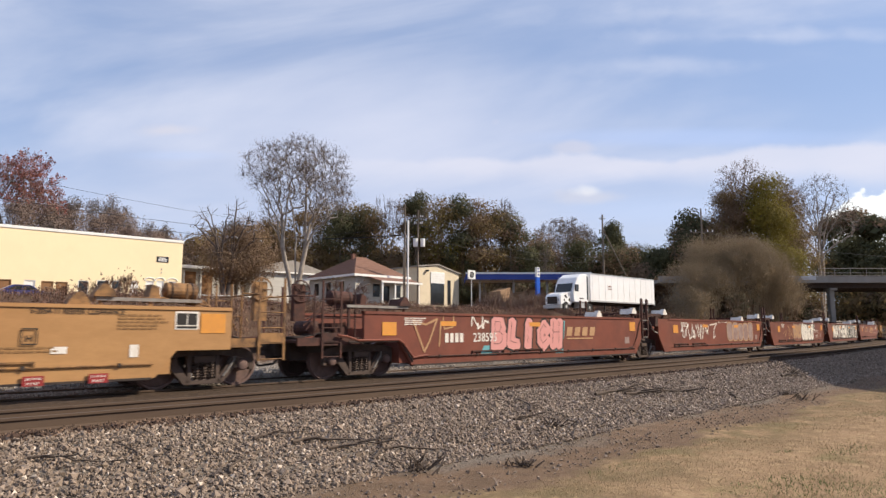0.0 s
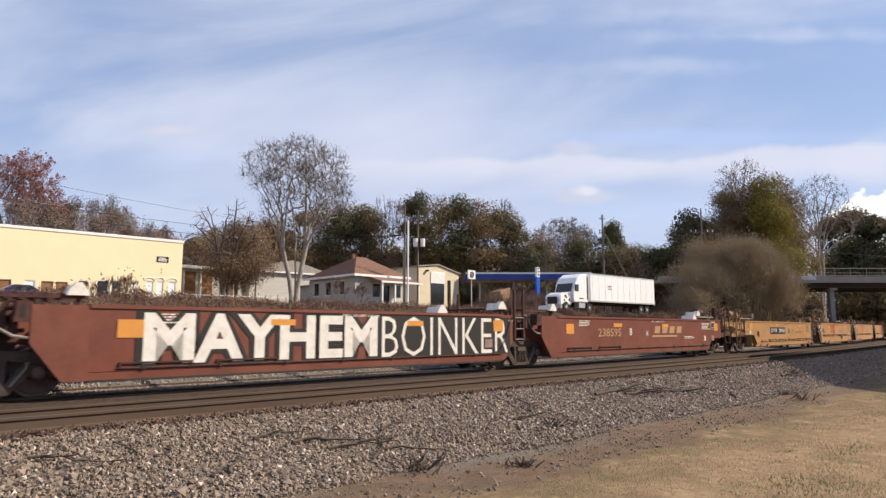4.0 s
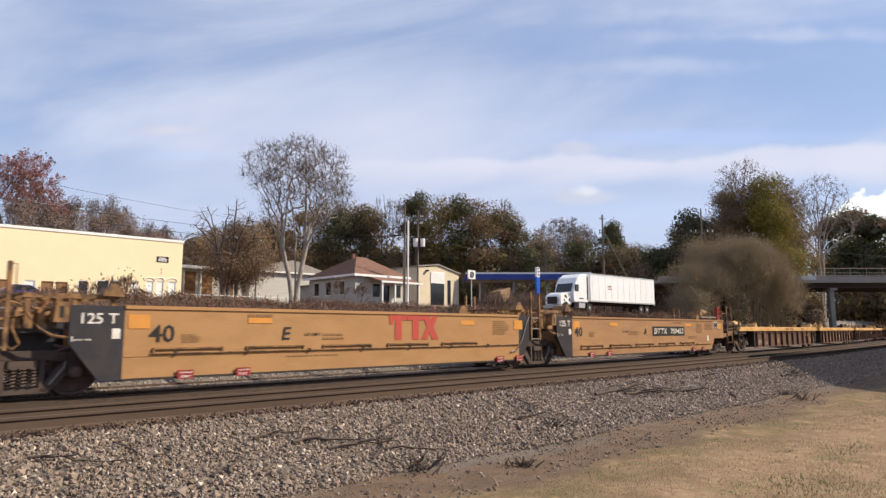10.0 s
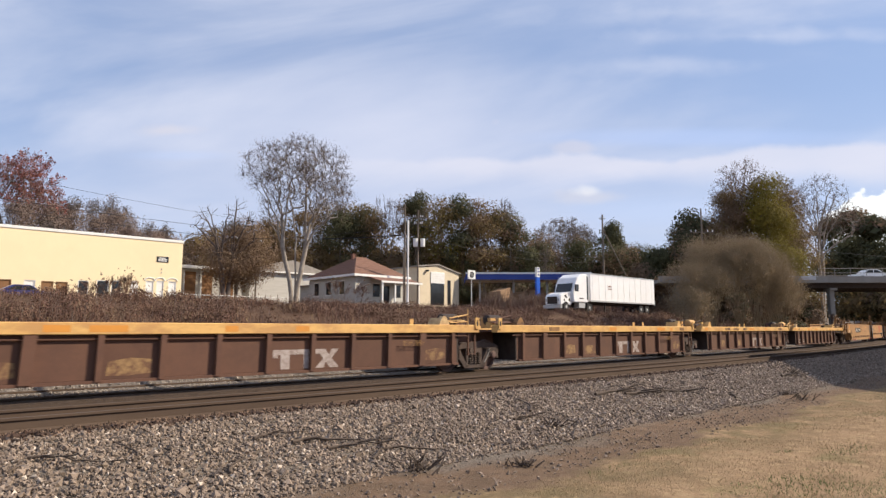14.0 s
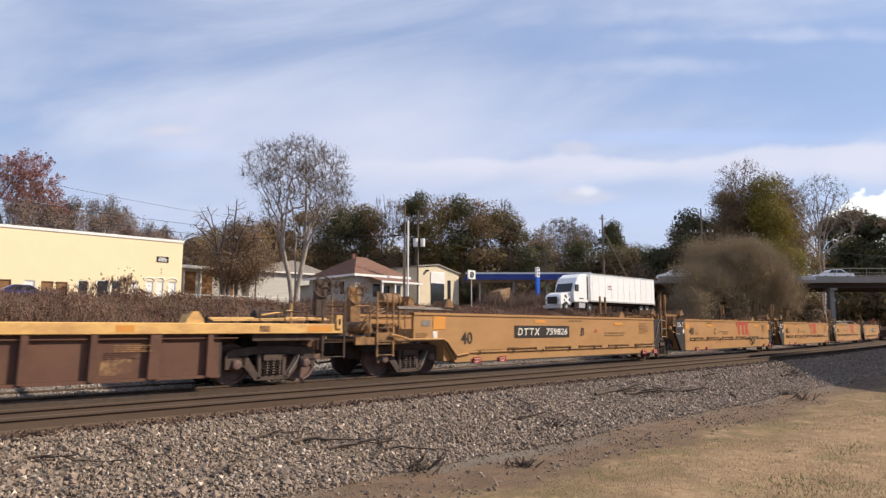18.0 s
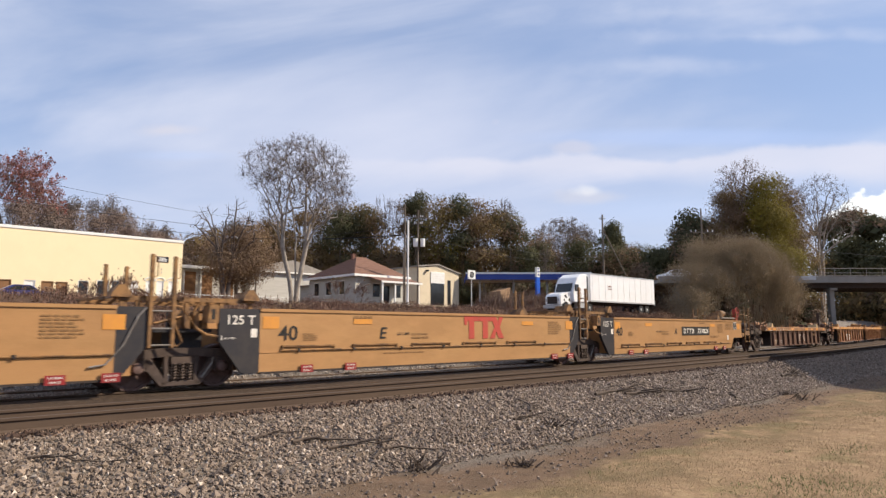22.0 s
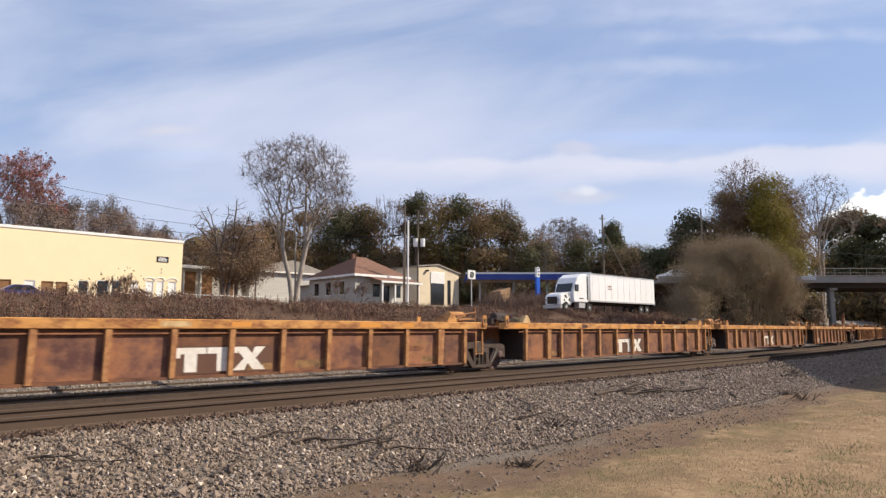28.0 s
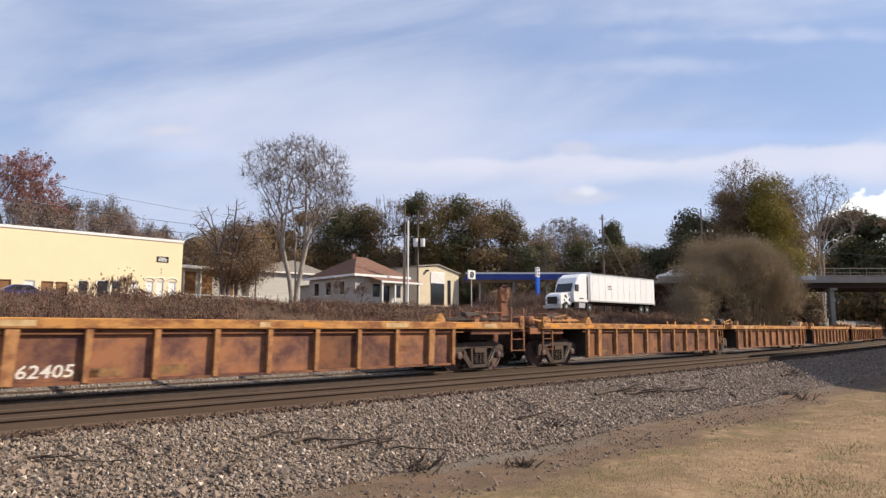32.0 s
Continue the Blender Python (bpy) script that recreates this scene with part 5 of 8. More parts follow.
FIGURES = {"B": [[(0, 0), (0, 1)], [(0, 1), (0.55, 0.98), (0.7, 0.78), (0.5, 0.56), (0, 0.52)], [(0.5, 0.56), (0.85, 0.4), (0.82, 0.12), (0.5, 0), (0, 0)]],
           "L": [[(0.15, 0.95), (0.0, 0.1), (0.7, 0.0)]], "I": [[(0.3, 0.0), (0.36, 0.62)], [(0.38, 0.9), (0.42, 0.95)]],
           "C": [[(0.9, 0.8), (0.55, 1.0), (0.1, 0.65), (0.12, 0.25), (0.5, 0.0), (0.9, 0.22)]], "H": [[(0, 0), (0.06, 1)], [(0.8, 0), (0.86, 1)], [(0, 0.5), (0.86, 0.5)]],
           "O": [[(0.5 + 0.5 * math.cos(k * math.pi / 5), 0.5 + 0.5 * math.sin(k * math.pi / 5)) for k in range(11)], [(0.3, 0.35), (0.7, 0.35)], [(0.3, 0.6), (0.7, 0.6)]],
           "M": [[(0, 0), (0.05, 1), (0.42, 0.35), (0.8, 1), (0.9, 0)]], "E": [[(0.85, 0.95), (0.3, 0.95), (0.05, 0.6), (0.15, 0.15), (0.5, 0.0), (0.9, 0.1)], [(0.1, 0.5), (0.7, 0.5)]],
           "S": [[(0.85, 0.9), (0.35, 1.0), (0.1, 0.72), (0.75, 0.4), (0.7, 0.08), (0.05, 0.03)]], "U": [[(0, 1), (0.05, 0.2), (0.4, 0), (0.75, 0.2), (0.8, 1)]]}


def fat_line(pts, wd):
    """A painted line with round ends and joints."""
    out = stroke(pts, wd)
    for x, z in pts:
        out.append([(x + wd / 2 * math.cos(k * math.pi / 6), z + wd / 2 * math.sin(k * math.pi / 6)) for k in range(12)])
    return out


def throw_up(w, x, z, wd, h, word, fill, line, seed, fat=0.34, lean=0.06, label=""):
    """Fat sprayed figures: each is a dark outline under a filled shape, with a few thin lines on top."""
    rnd = random.Random(seed)
    step = wd / len(word)
    for i, c in enumerate(word):
        k, dz = rnd.uniform(0.92, 1.06), rnd.uniform(-0.03, 0.03) * h
        t = h * fat
        figure = [[(x + step * i + t * 0.5 + (step * 0.98 - t * 0.8) * p + lean * h * q, z + dz + t * 0.5 + (h - t) * k * q) for p, q in pts] for pts in FIGURES[c]]
        patches(w, "graffiti", sum((fat_line(f, t + 0.13) for f in figure), []), line, -1.5060, raw=True)
        patches(w, "graffiti", sum((fat_line(f, t) for f in figure), []), fill, -1.5105 - 0.0012 * (i % 2), label, raw=True)
        for f in figure:
            patches(w, "graffiti", stroke([(p - 0.03, q + t * 0.14) for p, q in f], 0.016), line, -1.5165, raw=True)


def tag_lines(x, z, wd, h, n, seed):
    rnd = random.Random(seed)
    out = []
    for i in range(n):
        u = x + wd * i / n
        pts = [(u + rnd.uniform(-0.1, 0.25), z + rnd.uniform(0, h)) for _ in range(5)]
        pts.sort(key=lambda p: p[0] + rnd.uniform(-0.1, 0.1))
        out += stroke(pts, 0.055)
    return out


def red_set(c0, c1):
    J = [c0 + 18.15, c0 + 33.25, c0 + 48.35, c0 + 63.45]
    X = [c0] + J + [c1]
    for i in range(5):
        left, right = "C" if i == 0 else "J", "C" if i == 4 else "J"
        lab = ["oxide-red container well wagon with pink and teal graffiti, empty", "oxide-red container well wagon with faded grey and white graffiti, empty", "oxide-red container well wagon with tan and white graffiti, empty",
               "oxide-red container well wagon covered in white block graffiti, empty", "oxide-red container well wagon with gold emblem bars, empty"][i]
        w, a, b = maxi(X[i], X[i + 1], left, right, RED_OXIDE, RED_OXIDE, lab, "red well wagons", RED_GRIMY, 2.5)
        each_patch(w, "reflector", [rect(a + (3.0 if left == "C" else 1.85), 1.12, 0.5, 0.36), rect(b - 2.1, 1.22, 0.45, 0.36), rect(a + 5.2, 1.38, 0.65, 0.14), rect(a + 9.4, 1.38, 0.6, 0.14)], ORANGE, -1.5325)
        small_print(w, a + (3.8 if left == "C" else 2.7), 1.58, 4, 0.8, WHITE_MARK, 0.03)
        patches(w, "label_plate", [rect(b - 2.5, 0.72, 0.34, 0.26)], GREY_SPRAY, -1.53)
        if 0 < i < 4:
            lettering(w, "125 T", b - 1.35, 1.5, 0.09, WHITE_MARK, 0.2)
            lettering(w, "WELL LD LMT 124,600", a + 7.2, 1.60, 0.075, WHITE_MARK, 1.2, side=-1.533)
        if i == 0:
            each_patch(w, "reporting_bars", [rect(a + 5.38 + k * 0.21, 0.90, 0.14, 0.27) for k in range(4)], WHITE_MARK, -1.5335)
            lettering(w, "238595", a + 6.6, 0.90, 0.28, WHITE_MARK, 1.1, side=-1.5335)
            graffiti(w, stroke([(a + 4.1, 1.55), (a + 4.55, 0.66), (a + 4.75, 0.95), (a + 5.05, 1.58), (a + 4.6, 1.42), (a + 4.2, 1.50)], 0.06) + stroke([(a + 5.2, 1.5), (a + 5.15, 0.8)], 0.05) + stroke([(a + 5.3, 1.65), (a + 5.35, 1.3), (a + 5.7, 1.35), (a + 5.75, 1.68)], 0.05), TAN_SPRAY)
            throw_up(w, a + 7.42, 0.56, 3.9, 1.10, "BLICH", PINK, BLACK_MARK, 5, 0.36, 0.03, "pink sprayed figures with dark outlines")
            graffiti(w, [rect(a + 6.9, 0.48, 0.8, 0.30, 0.2), rect(a + 10.9, 0.45, 0.45, 0.6), rect(a + 11.25, 0.95, 0.15, 0.65, 0.1)], TEAL, side=-1.5112)
            each_patch(w, "emblem_bars", [rect(a + 11.55 + k * 0.5, 1.05, 0.34, 0.32, 0.08) for k in range(4)] + [rect(a + 11.6, 0.93, 1.7, 0.05)], TAN_SPRAY)
            graffiti(w, tag_lines(a + 6.6, 1.3, 0.7, 0.4, 3, 8), WHITE_MARK, side=-1.5295)
        elif i == 1:
            graffiti(w, tag_lines(a + 2.7, 0.80, 3.2, 0.75, 13, 11), WHITE_MARK, side=-1.5285)
            graffiti(w, stroke([(a + 6.1, 1.5), (a + 7.0, 1.58), (a + 6.6, 1.3), (a + 6.5, 0.85), (a + 6.75, 0.95)], 0.06), WHITE_MARK, side=-1.5285)
            o, h = bubbles(a + 8.4, 0.66, 3.9, 1.0, 5, 12)
            graffiti(w, o, GREY_SPRAY)
            for q in o:
                graffiti(w, stroke(q + [q[0]], 0.05), TAN_SPRAY, side=-1.5285)
        elif i == 2:
            graffiti(w, stroke([(a + 3.0, 1.0), (a + 3.5, 1.2), (a + 3.4, 0.8), (a + 4.0, 1.3)], 0.04), TAN_SPRAY, side=-1.5285)
            graffiti(w, stroke([(a + 4.1, 1.5), (a + 4.5, 1.35), (a + 4.6, 0.9), (a + 4.3, 0.66), (a + 4.35, 1.3)], 0.07) + stroke([(a + 4.8, 1.3), (a + 4.9, 0.9), (a + 5.2, 1.25), (a + 5.0, 1.0), (a + 5.3, 0.7)], 0.06), TAN_SPRAY, side=-1.5285)
            throw_up(w, a + 5.4, 0.70, 2.0, 0.92, "CUES", TAN_SPRAY, GREY_SPRAY, 22, 0.3, 0.0, "tan sprayed figures")
            throw_up(w, a + 7.46, 0.50, 3.3, 1.16, "OMES", WHITE_MARK, BLACK_MARK, 6, 0.38, 0.0, "white sprayed figures with black outlines")
            throw_up(w, a + 10.42, 1.28, 0.75, 0.40, "OE", BLACK_MARK, WHITE_MARK, 7, 0.4)
            lettering(w, "MAYHEM", a + 11.0, 1.02, 0.22, WHITE_MARK, 1.1, 0.3, name="graffiti", fat=0.0)
            lettering(w, "SMIL", a + 11.3, 0.70, 0.22, WHITE_MARK, 0.7, 0.3, name="graffiti", fat=0.0)
        elif i == 3:
            graffiti(w, [rect(a + 8.2, 0.52, 5.6, 1.14)], BLACK_MARK, side=-1.5280)
            lettering(w, "MAYHEM", a + 2.2, 0.50, 1.2, BLACK_MARK, 6.3, side=-1.5290, name="graffiti", fat=0.11)
            lettering(w, "MAYHEM", a + 2.35, 0.58, 1.05, WHITE_MARK, 6.0, side=-1.5310, name="graffiti", fat=0.035, label="white sprayed block figures")
            lettering(w, "BOINKER", a + 8.5, 0.54, 1.1, WHITE_MARK, 5.2, side=-1.5310, name="graffiti", fat=-0.01)
        else:
            lettering(w, "B", b - 10.75, 1.05, 0.28, WHITE_MARK, 0.20)
            lettering(w, "238595", b - 13.2, 1.0, 0.32, TAN_SPRAY, 1.75)
            patches(w, "boxed_mark", [rect(b - 9.35, 1.0, 0.22, 0.24)], GREY_SPRAY, -1.527)
            lettering(w, "H", b - 9.28, 1.04, 0.12, WHITE_MARK, 0.09)
            each_patch(w, "emblem_bars", [rect(b - 8.6 + k * 0.72, 1.12, 0.5, 0.30, 0.1) for k in range(4)] + [rect(b - 8.8, 0.95, 2.4, 0.08)], TAN_SPRAY)
            lettering(w, "WELL LD LMT 124,700", b - 8.8, 1.58, 0.075, WHITE_MARK, 1.2)
            end_marks(w, b, WHITE_MARK)


def frame_set(c0, c1, joints, style, group, marks, first=0):
    X = [c0] + joints + [c1]
    for i in range(len(X) - 1):
        left, right = "C" if i == 0 else "J", "C" if i == len(X) - 2 else "J"
        if style == "brown":
            w, a, b, pa, pb = frame_well(X[i], X[i + 1], left, right, CHORD_YELLOW if joints else CHORD_BROWN, BROWN_STEEL, BROWN_STEEL, "brown steel open-frame container well wagon with faded yellow top chord, empty", group, 1.18, 1.42, 11, 0.3, seed=first + i)
        else:
            w, a, b, pa, pb = frame_well(X[i], X[i + 1], left, right, RUST_CHORD, RUSTY, RUST_POST, "rust-stained orange container well wagon with yellow posts, empty", group, 1.29, 1.50, 11, 0.78 if marks[i] == "62405" else 0.3, seed=first + i)
        mk = marks[i] if i < len(marks) else None
        post_side = -1.504
        if mk == "logo":
            if style == "brown":
                chevron_logo(w, a + 8.5, 0.34, 1.85, 0.46, FADED_MARK, -1.3885)
            else:
                patches(w, "logo_ground", [rect(a + 7.95, 0.33, 2.45, 0.60)], BROWN_STEEL, -1.3865)
                chevron_logo(w, a + 8.1, 0.37, 2.12, 0.52, WHITE_MARK, -1.3895)
        elif mk == "747130":
            reporting_mark(w, a + 4.75, 0.40, 0.9, 0.22, FADED_MARK, -1.3885, 0.0)
            lettering(w, mk, a + 5.78, 0.40, 0.22, FADED_MARK, 0.92, side=-1.3885)
            for k, (u, wd) in enumerate(((2.9, 0.4), (3.7, 0.5), (5.0, 0.3), (5.7, 0.35), (6.5, 0.9), (7.7, 0.3), (8.4, 0.5))):
                graffiti(w, stroke([(a + u + wd * j / 7, 1.22 + 0.13 * ((j * (3 + k)) % 4) / 3) for j in range(8)], 0.014), WHITE_MARK, side=-1.5238)
            chevron_logo(w, a + 10.5, 0.5, 1.8, 0.46, FADED_MARK, -1.3885)
        elif mk:
            reporting_mark(w, pa + (0.12 if style != "brown" else 0.48), 0.38, 0.62 if style != "brown" else 0.98, 0.24, WHITE_MARK if style != "brown" else FADED_MARK, -1.3885)
            lettering(w, mk, pa + (1.68 if style == "brown" else 0.98), 0.38, 0.25, WHITE_MARK if style != "brown" else FADED_MARK, 0.68 if style == "brown" else 0.96, 0.15, side=-1.3885)


def lead_unit():
    w, a, b = maxi(-9.6, 7.65, "J", "C", YELLOW, BLACK_PAINT, "yellow articulated container well wagon with reefer clearance stencil, empty", "yellow well wagons", YELLOW_DIRTY)
    lettering(w, "5-2054-11 REEFER CLEARANCE", b - 5.1, 1.57, 0.115, BLACK_MARK, 1.62)
    bm = bmesh.new()
    for q in (rect(b - 5.22, 1.0, 0.26, 0.025), rect(b - 5.22, 1.28, 0.26, 0.025), rect(b - 5.22, 1.0, 0.022, 0.3), rect(b - 4.98, 1.0, 0.022, 0.3)):
        bm.faces.new([bm.verts.new((x, -1.528, z)) for x, z in q])
    part("boxed_mark", bm, BLACK_MARK, w)
    lettering(w, "H", b - 5.14, 1.06, 0.12, BLACK_MARK, 0.10)
    patches(w, "warning_label", [rect(b - 4.73, 0.83, 0.27, 0.13)], WHITE_MARK)
    patches(w, "reflector", [rect(b - 1.93, 1.2, 0.55, 0.42)], ORANGE)
    jack_plates(w, [b - 4.98, b - 3.9])
    end_marks(w, b, FAINT_MARK)


lead_unit()
red_set(7.65, 88.33)
yellow_set(88.33, 169.1, "759452", "yellow well wagons")
frame_set(169.1, 250.0, [186.65, 202.0, 217.35, 232.7], "brown", "brown well wagons", ["62564", "logo", "logo", "logo", "62564"])
yellow_set(250.0, 330.5, "759826", "yellow well wagons")
frame_set(330.5, 349.85, [], "brown", "brown well wagons", ["747130"], 9)
frame_set(349.85, 437.2, [367.1, 384.7, 402.1, 419.4], "rust", "rusty well wagons", ["logo", "logo", "logo", "logo", "62405"], 20)
frame_set(437.2, 518.0, [454.2, 470.2, 486.0, 502.0], "rust", "rusty well wagons", [None, None, None, None, None], 30)

# ---- materials of the far side ----
STUCCO = mat("cream_yellow_wall", (0.86, 0.71, 0.46), 0.85, 0, (0.82, 0.67, 0.43), 0.4, 0.6, 0.03, 0.05, 12)
WHITE_TRIM = mat("white_painted_trim", (0.80, 0.79, 0.76), 0.7, 0, (0.66, 0.63, 0.58), 2, 0.4, 0.04)
WHITE_BODY = mat("white_vehicle_paint", (0.84, 0.84, 0.84), 0.35, 0, (0.74, 0.73, 0.71), 1.2, 0.4, 0.02, spec=0.5)
PLYWOOD = mat("brown_boarding", (0.25, 0.13, 0.06), 0.8, 0, (0.18, 0.09, 0.045), 3, 0.6, 0.06, stretch=(1, 1, 0.3))
DARK_GLASS = mat("dark_window_and_opening", (0.02, 0.022, 0.025), 0.12, 0, (0.04, 0.04, 0.04), 2, 0.4, 0.03, spec=0.6)
SHINGLE = mat("brown_red_shingles", (0.225, 0.125, 0.090), 0.9, 0, (0.165, 0.092, 0.068), 2.2, 0.6, 0.1, 0.2, 14, stretch=(1, 1, 4))
SIDING = mat("pale_grey_siding", (0.50, 0.48, 0.44), 0.8, 0, (0.40, 0.38, 0.34), 1.5, 0.5, 0.05, stretch=(0.4, 0.4, 6))
CREAM = mat("cream_metal_wall", (0.66, 0.56, 0.40), 0.7, 0, (0.56, 0.47, 0.33), 1.2, 0.5, 0.04)
GREY_ROOF = mat("grey_metal_roof", (0.30, 0.27, 0.24), 0.7, 0, (0.22, 0.19, 0.16), 1.2, 0.6, 0.05)
BLUE_FASCIA = mat("blue_fascia", (0.035, 0.06, 0.26), 0.5, 0, (0.05, 0.08, 0.30), 1, 0.5, 0.04)
BLUE_SIGN = mat("blue_sign_face", (0.02, 0.10, 0.50), 0.4, 0, grain=0.04)
TAN_LOAD = mat("tan_boarding", (0.33, 0.21, 0.12), 0.8, 0, (0.22, 0.13, 0.08), 1.0, 0.6, 0.07)
CONCRETE = mat("bridge_concrete", (0.27, 0.255, 0.23), 0.85, 0, (0.20, 0.185, 0.165), 0.6, 0.6, 0.06, 0.1, 8, stretch=(1, 1, 0.4))
POLE_WOOD = mat("weathered_pole_wood", (0.19, 0.155, 0.125), 0.9, 0, (0.12, 0.095, 0.075), 3, 0.6, 0.1, stretch=(4, 4, 0.4))
GALV = mat("galvanised_steel", (0.48, 0.49, 0.50), 0.5, 0.5, (0.38, 0.38, 0.38), 3, 0.5, 0.05)
BARK = mat("grey_brown_bark", (0.185, 0.150, 0.120), 0.9, 0, (0.11, 0.085, 0.065), 5, 0.6, 0.1)
PALE_BARK = mat("pale_grey_bark", (0.30, 0.26, 0.22), 0.9, 0, (0.19, 0.155, 0.125), 4, 0.6, 0.1)
TWIGS = mat("fine_grey_twigs", (0.185, 0.145, 0.120), 0.9, 0, (0.13, 0.10, 0.082), 2, 0.5, 0.1, island=0.2)
DARK_TWIGS = mat("dark_fine_twigs", (0.115, 0.090, 0.078), 0.9, 0, (0.08, 0.06, 0.052), 2, 0.5, 0.1, island=0.25)
THICKET = mat("olive_grey_twigs", (0.34, 0.265, 0.172), 0.9, 0, (0.27, 0.205, 0.13), 1, 0.6, 0.08, island=0.15)
RED_TWIGS = mat("red_autumn_leaves", (0.27, 0.088, 0.070), 0.85, 0, (0.18, 0.10, 0.082), 0.22, 0.7, 0.1, island=0.25)
FAR_TWIGS = mat("pale_grey_brown_twigs", (0.27, 0.20, 0.165), 0.9, 0, (0.17, 0.125, 0.10), 0.4, 0.7, 0.1, island=0.2)
PINE = mat("dark_pine_foliage", (0.082, 0.084, 0.042), 0.85, 0, (0.105, 0.098, 0.050), 0.3, 0.7, 0.1, island=0.2)
OLIVE = mat("olive_brown_foliage", (0.190, 0.140, 0.062), 0.85, 0, (0.195, 0.122, 0.062), 0.25, 0.8, 0.1, island=0.18)
GOLD = mat("yellow_green_foliage", (0.205, 0.165, 0.030), 0.8, 0, (0.14, 0.115, 0.028), 0.25, 0.8, 0.1, island=0.18)
RUSSET = mat("russet_foliage", (0.225, 0.150, 0.096), 0.85, 0, (0.168, 0.115, 0.076), 0.3, 0.8, 0.1, island=0.18)


def let_light_through(m, share):
    """Thin leaves and twigs pass on part of the light that falls on them."""
    n, l = m.node_tree.nodes, m.node_tree.links
    b = n["Principled BSDF"]
    t = n.new("ShaderNodeBsdfTranslucent")
    l.new(b.inputs["Base Color"].links[0].from_socket, t.inputs["Color"])
    x = n.new("ShaderNodeMixShader")
    x.inputs[0].default_value = share
    l.new(b.outputs[0], x.inputs[1])
    l.new(t.outputs[0], x.inputs[2])
    l.new(x.outputs[0], n["Material Output"].inputs[0])


for leaf_paint in (PINE, OLIVE, GOLD, RUSSET, THICKET, FAR_TWIGS):
    let_light_through(leaf_paint, 0.38)
BRUSH = mat("brown_brush_stems", (0.150, 0.080, 0.055), 0.9, 0, (0.10, 0.056, 0.040), 0.35, 0.8, 0.1, island=0.25)
DRY_STRAW = mat("dry_straw", (0.36, 0.26, 0.135), 0.85, 0, (0.25, 0.175, 0.09), 0.8, 0.7, 0.08, island=0.35)
LAWN_STRAW = mat("lawn_straw", (0.36, 0.255, 0.150), 0.85, 0, (0.28, 0.195, 0.11), 0.8, 0.7, 0.08, island=0.2)
GREEN_BLADE = mat("green_grass", (0.085, 0.115, 0.03), 0.8, 0, (0.13, 0.13, 0.045), 1, 0.6, 0.08, island=0.35)
TYRE = mat("tyre_rubber", (0.025, 0.025, 0.026), 0.8, 0, grain=0.08)
CAR_BLUE = mat("dark_blue_car_paint", (0.03, 0.04, 0.17), 0.3, 0.1, grain=0.03, spec=0.5)
CAR_DARK = mat("dark_grey_car_paint", (0.035, 0.04, 0.042), 0.3, 0.1, grain=0.03, spec=0.5)
WIRE = mat("power_line", (0.03, 0.03, 0.035), 0.6, 0, grain=0.02)
CHIMNEY = mat("chimney_brick", (0.22, 0.11, 0.08), 0.9, 0, (0.15, 0.08, 0.06), 8, 0.6, 0.1)


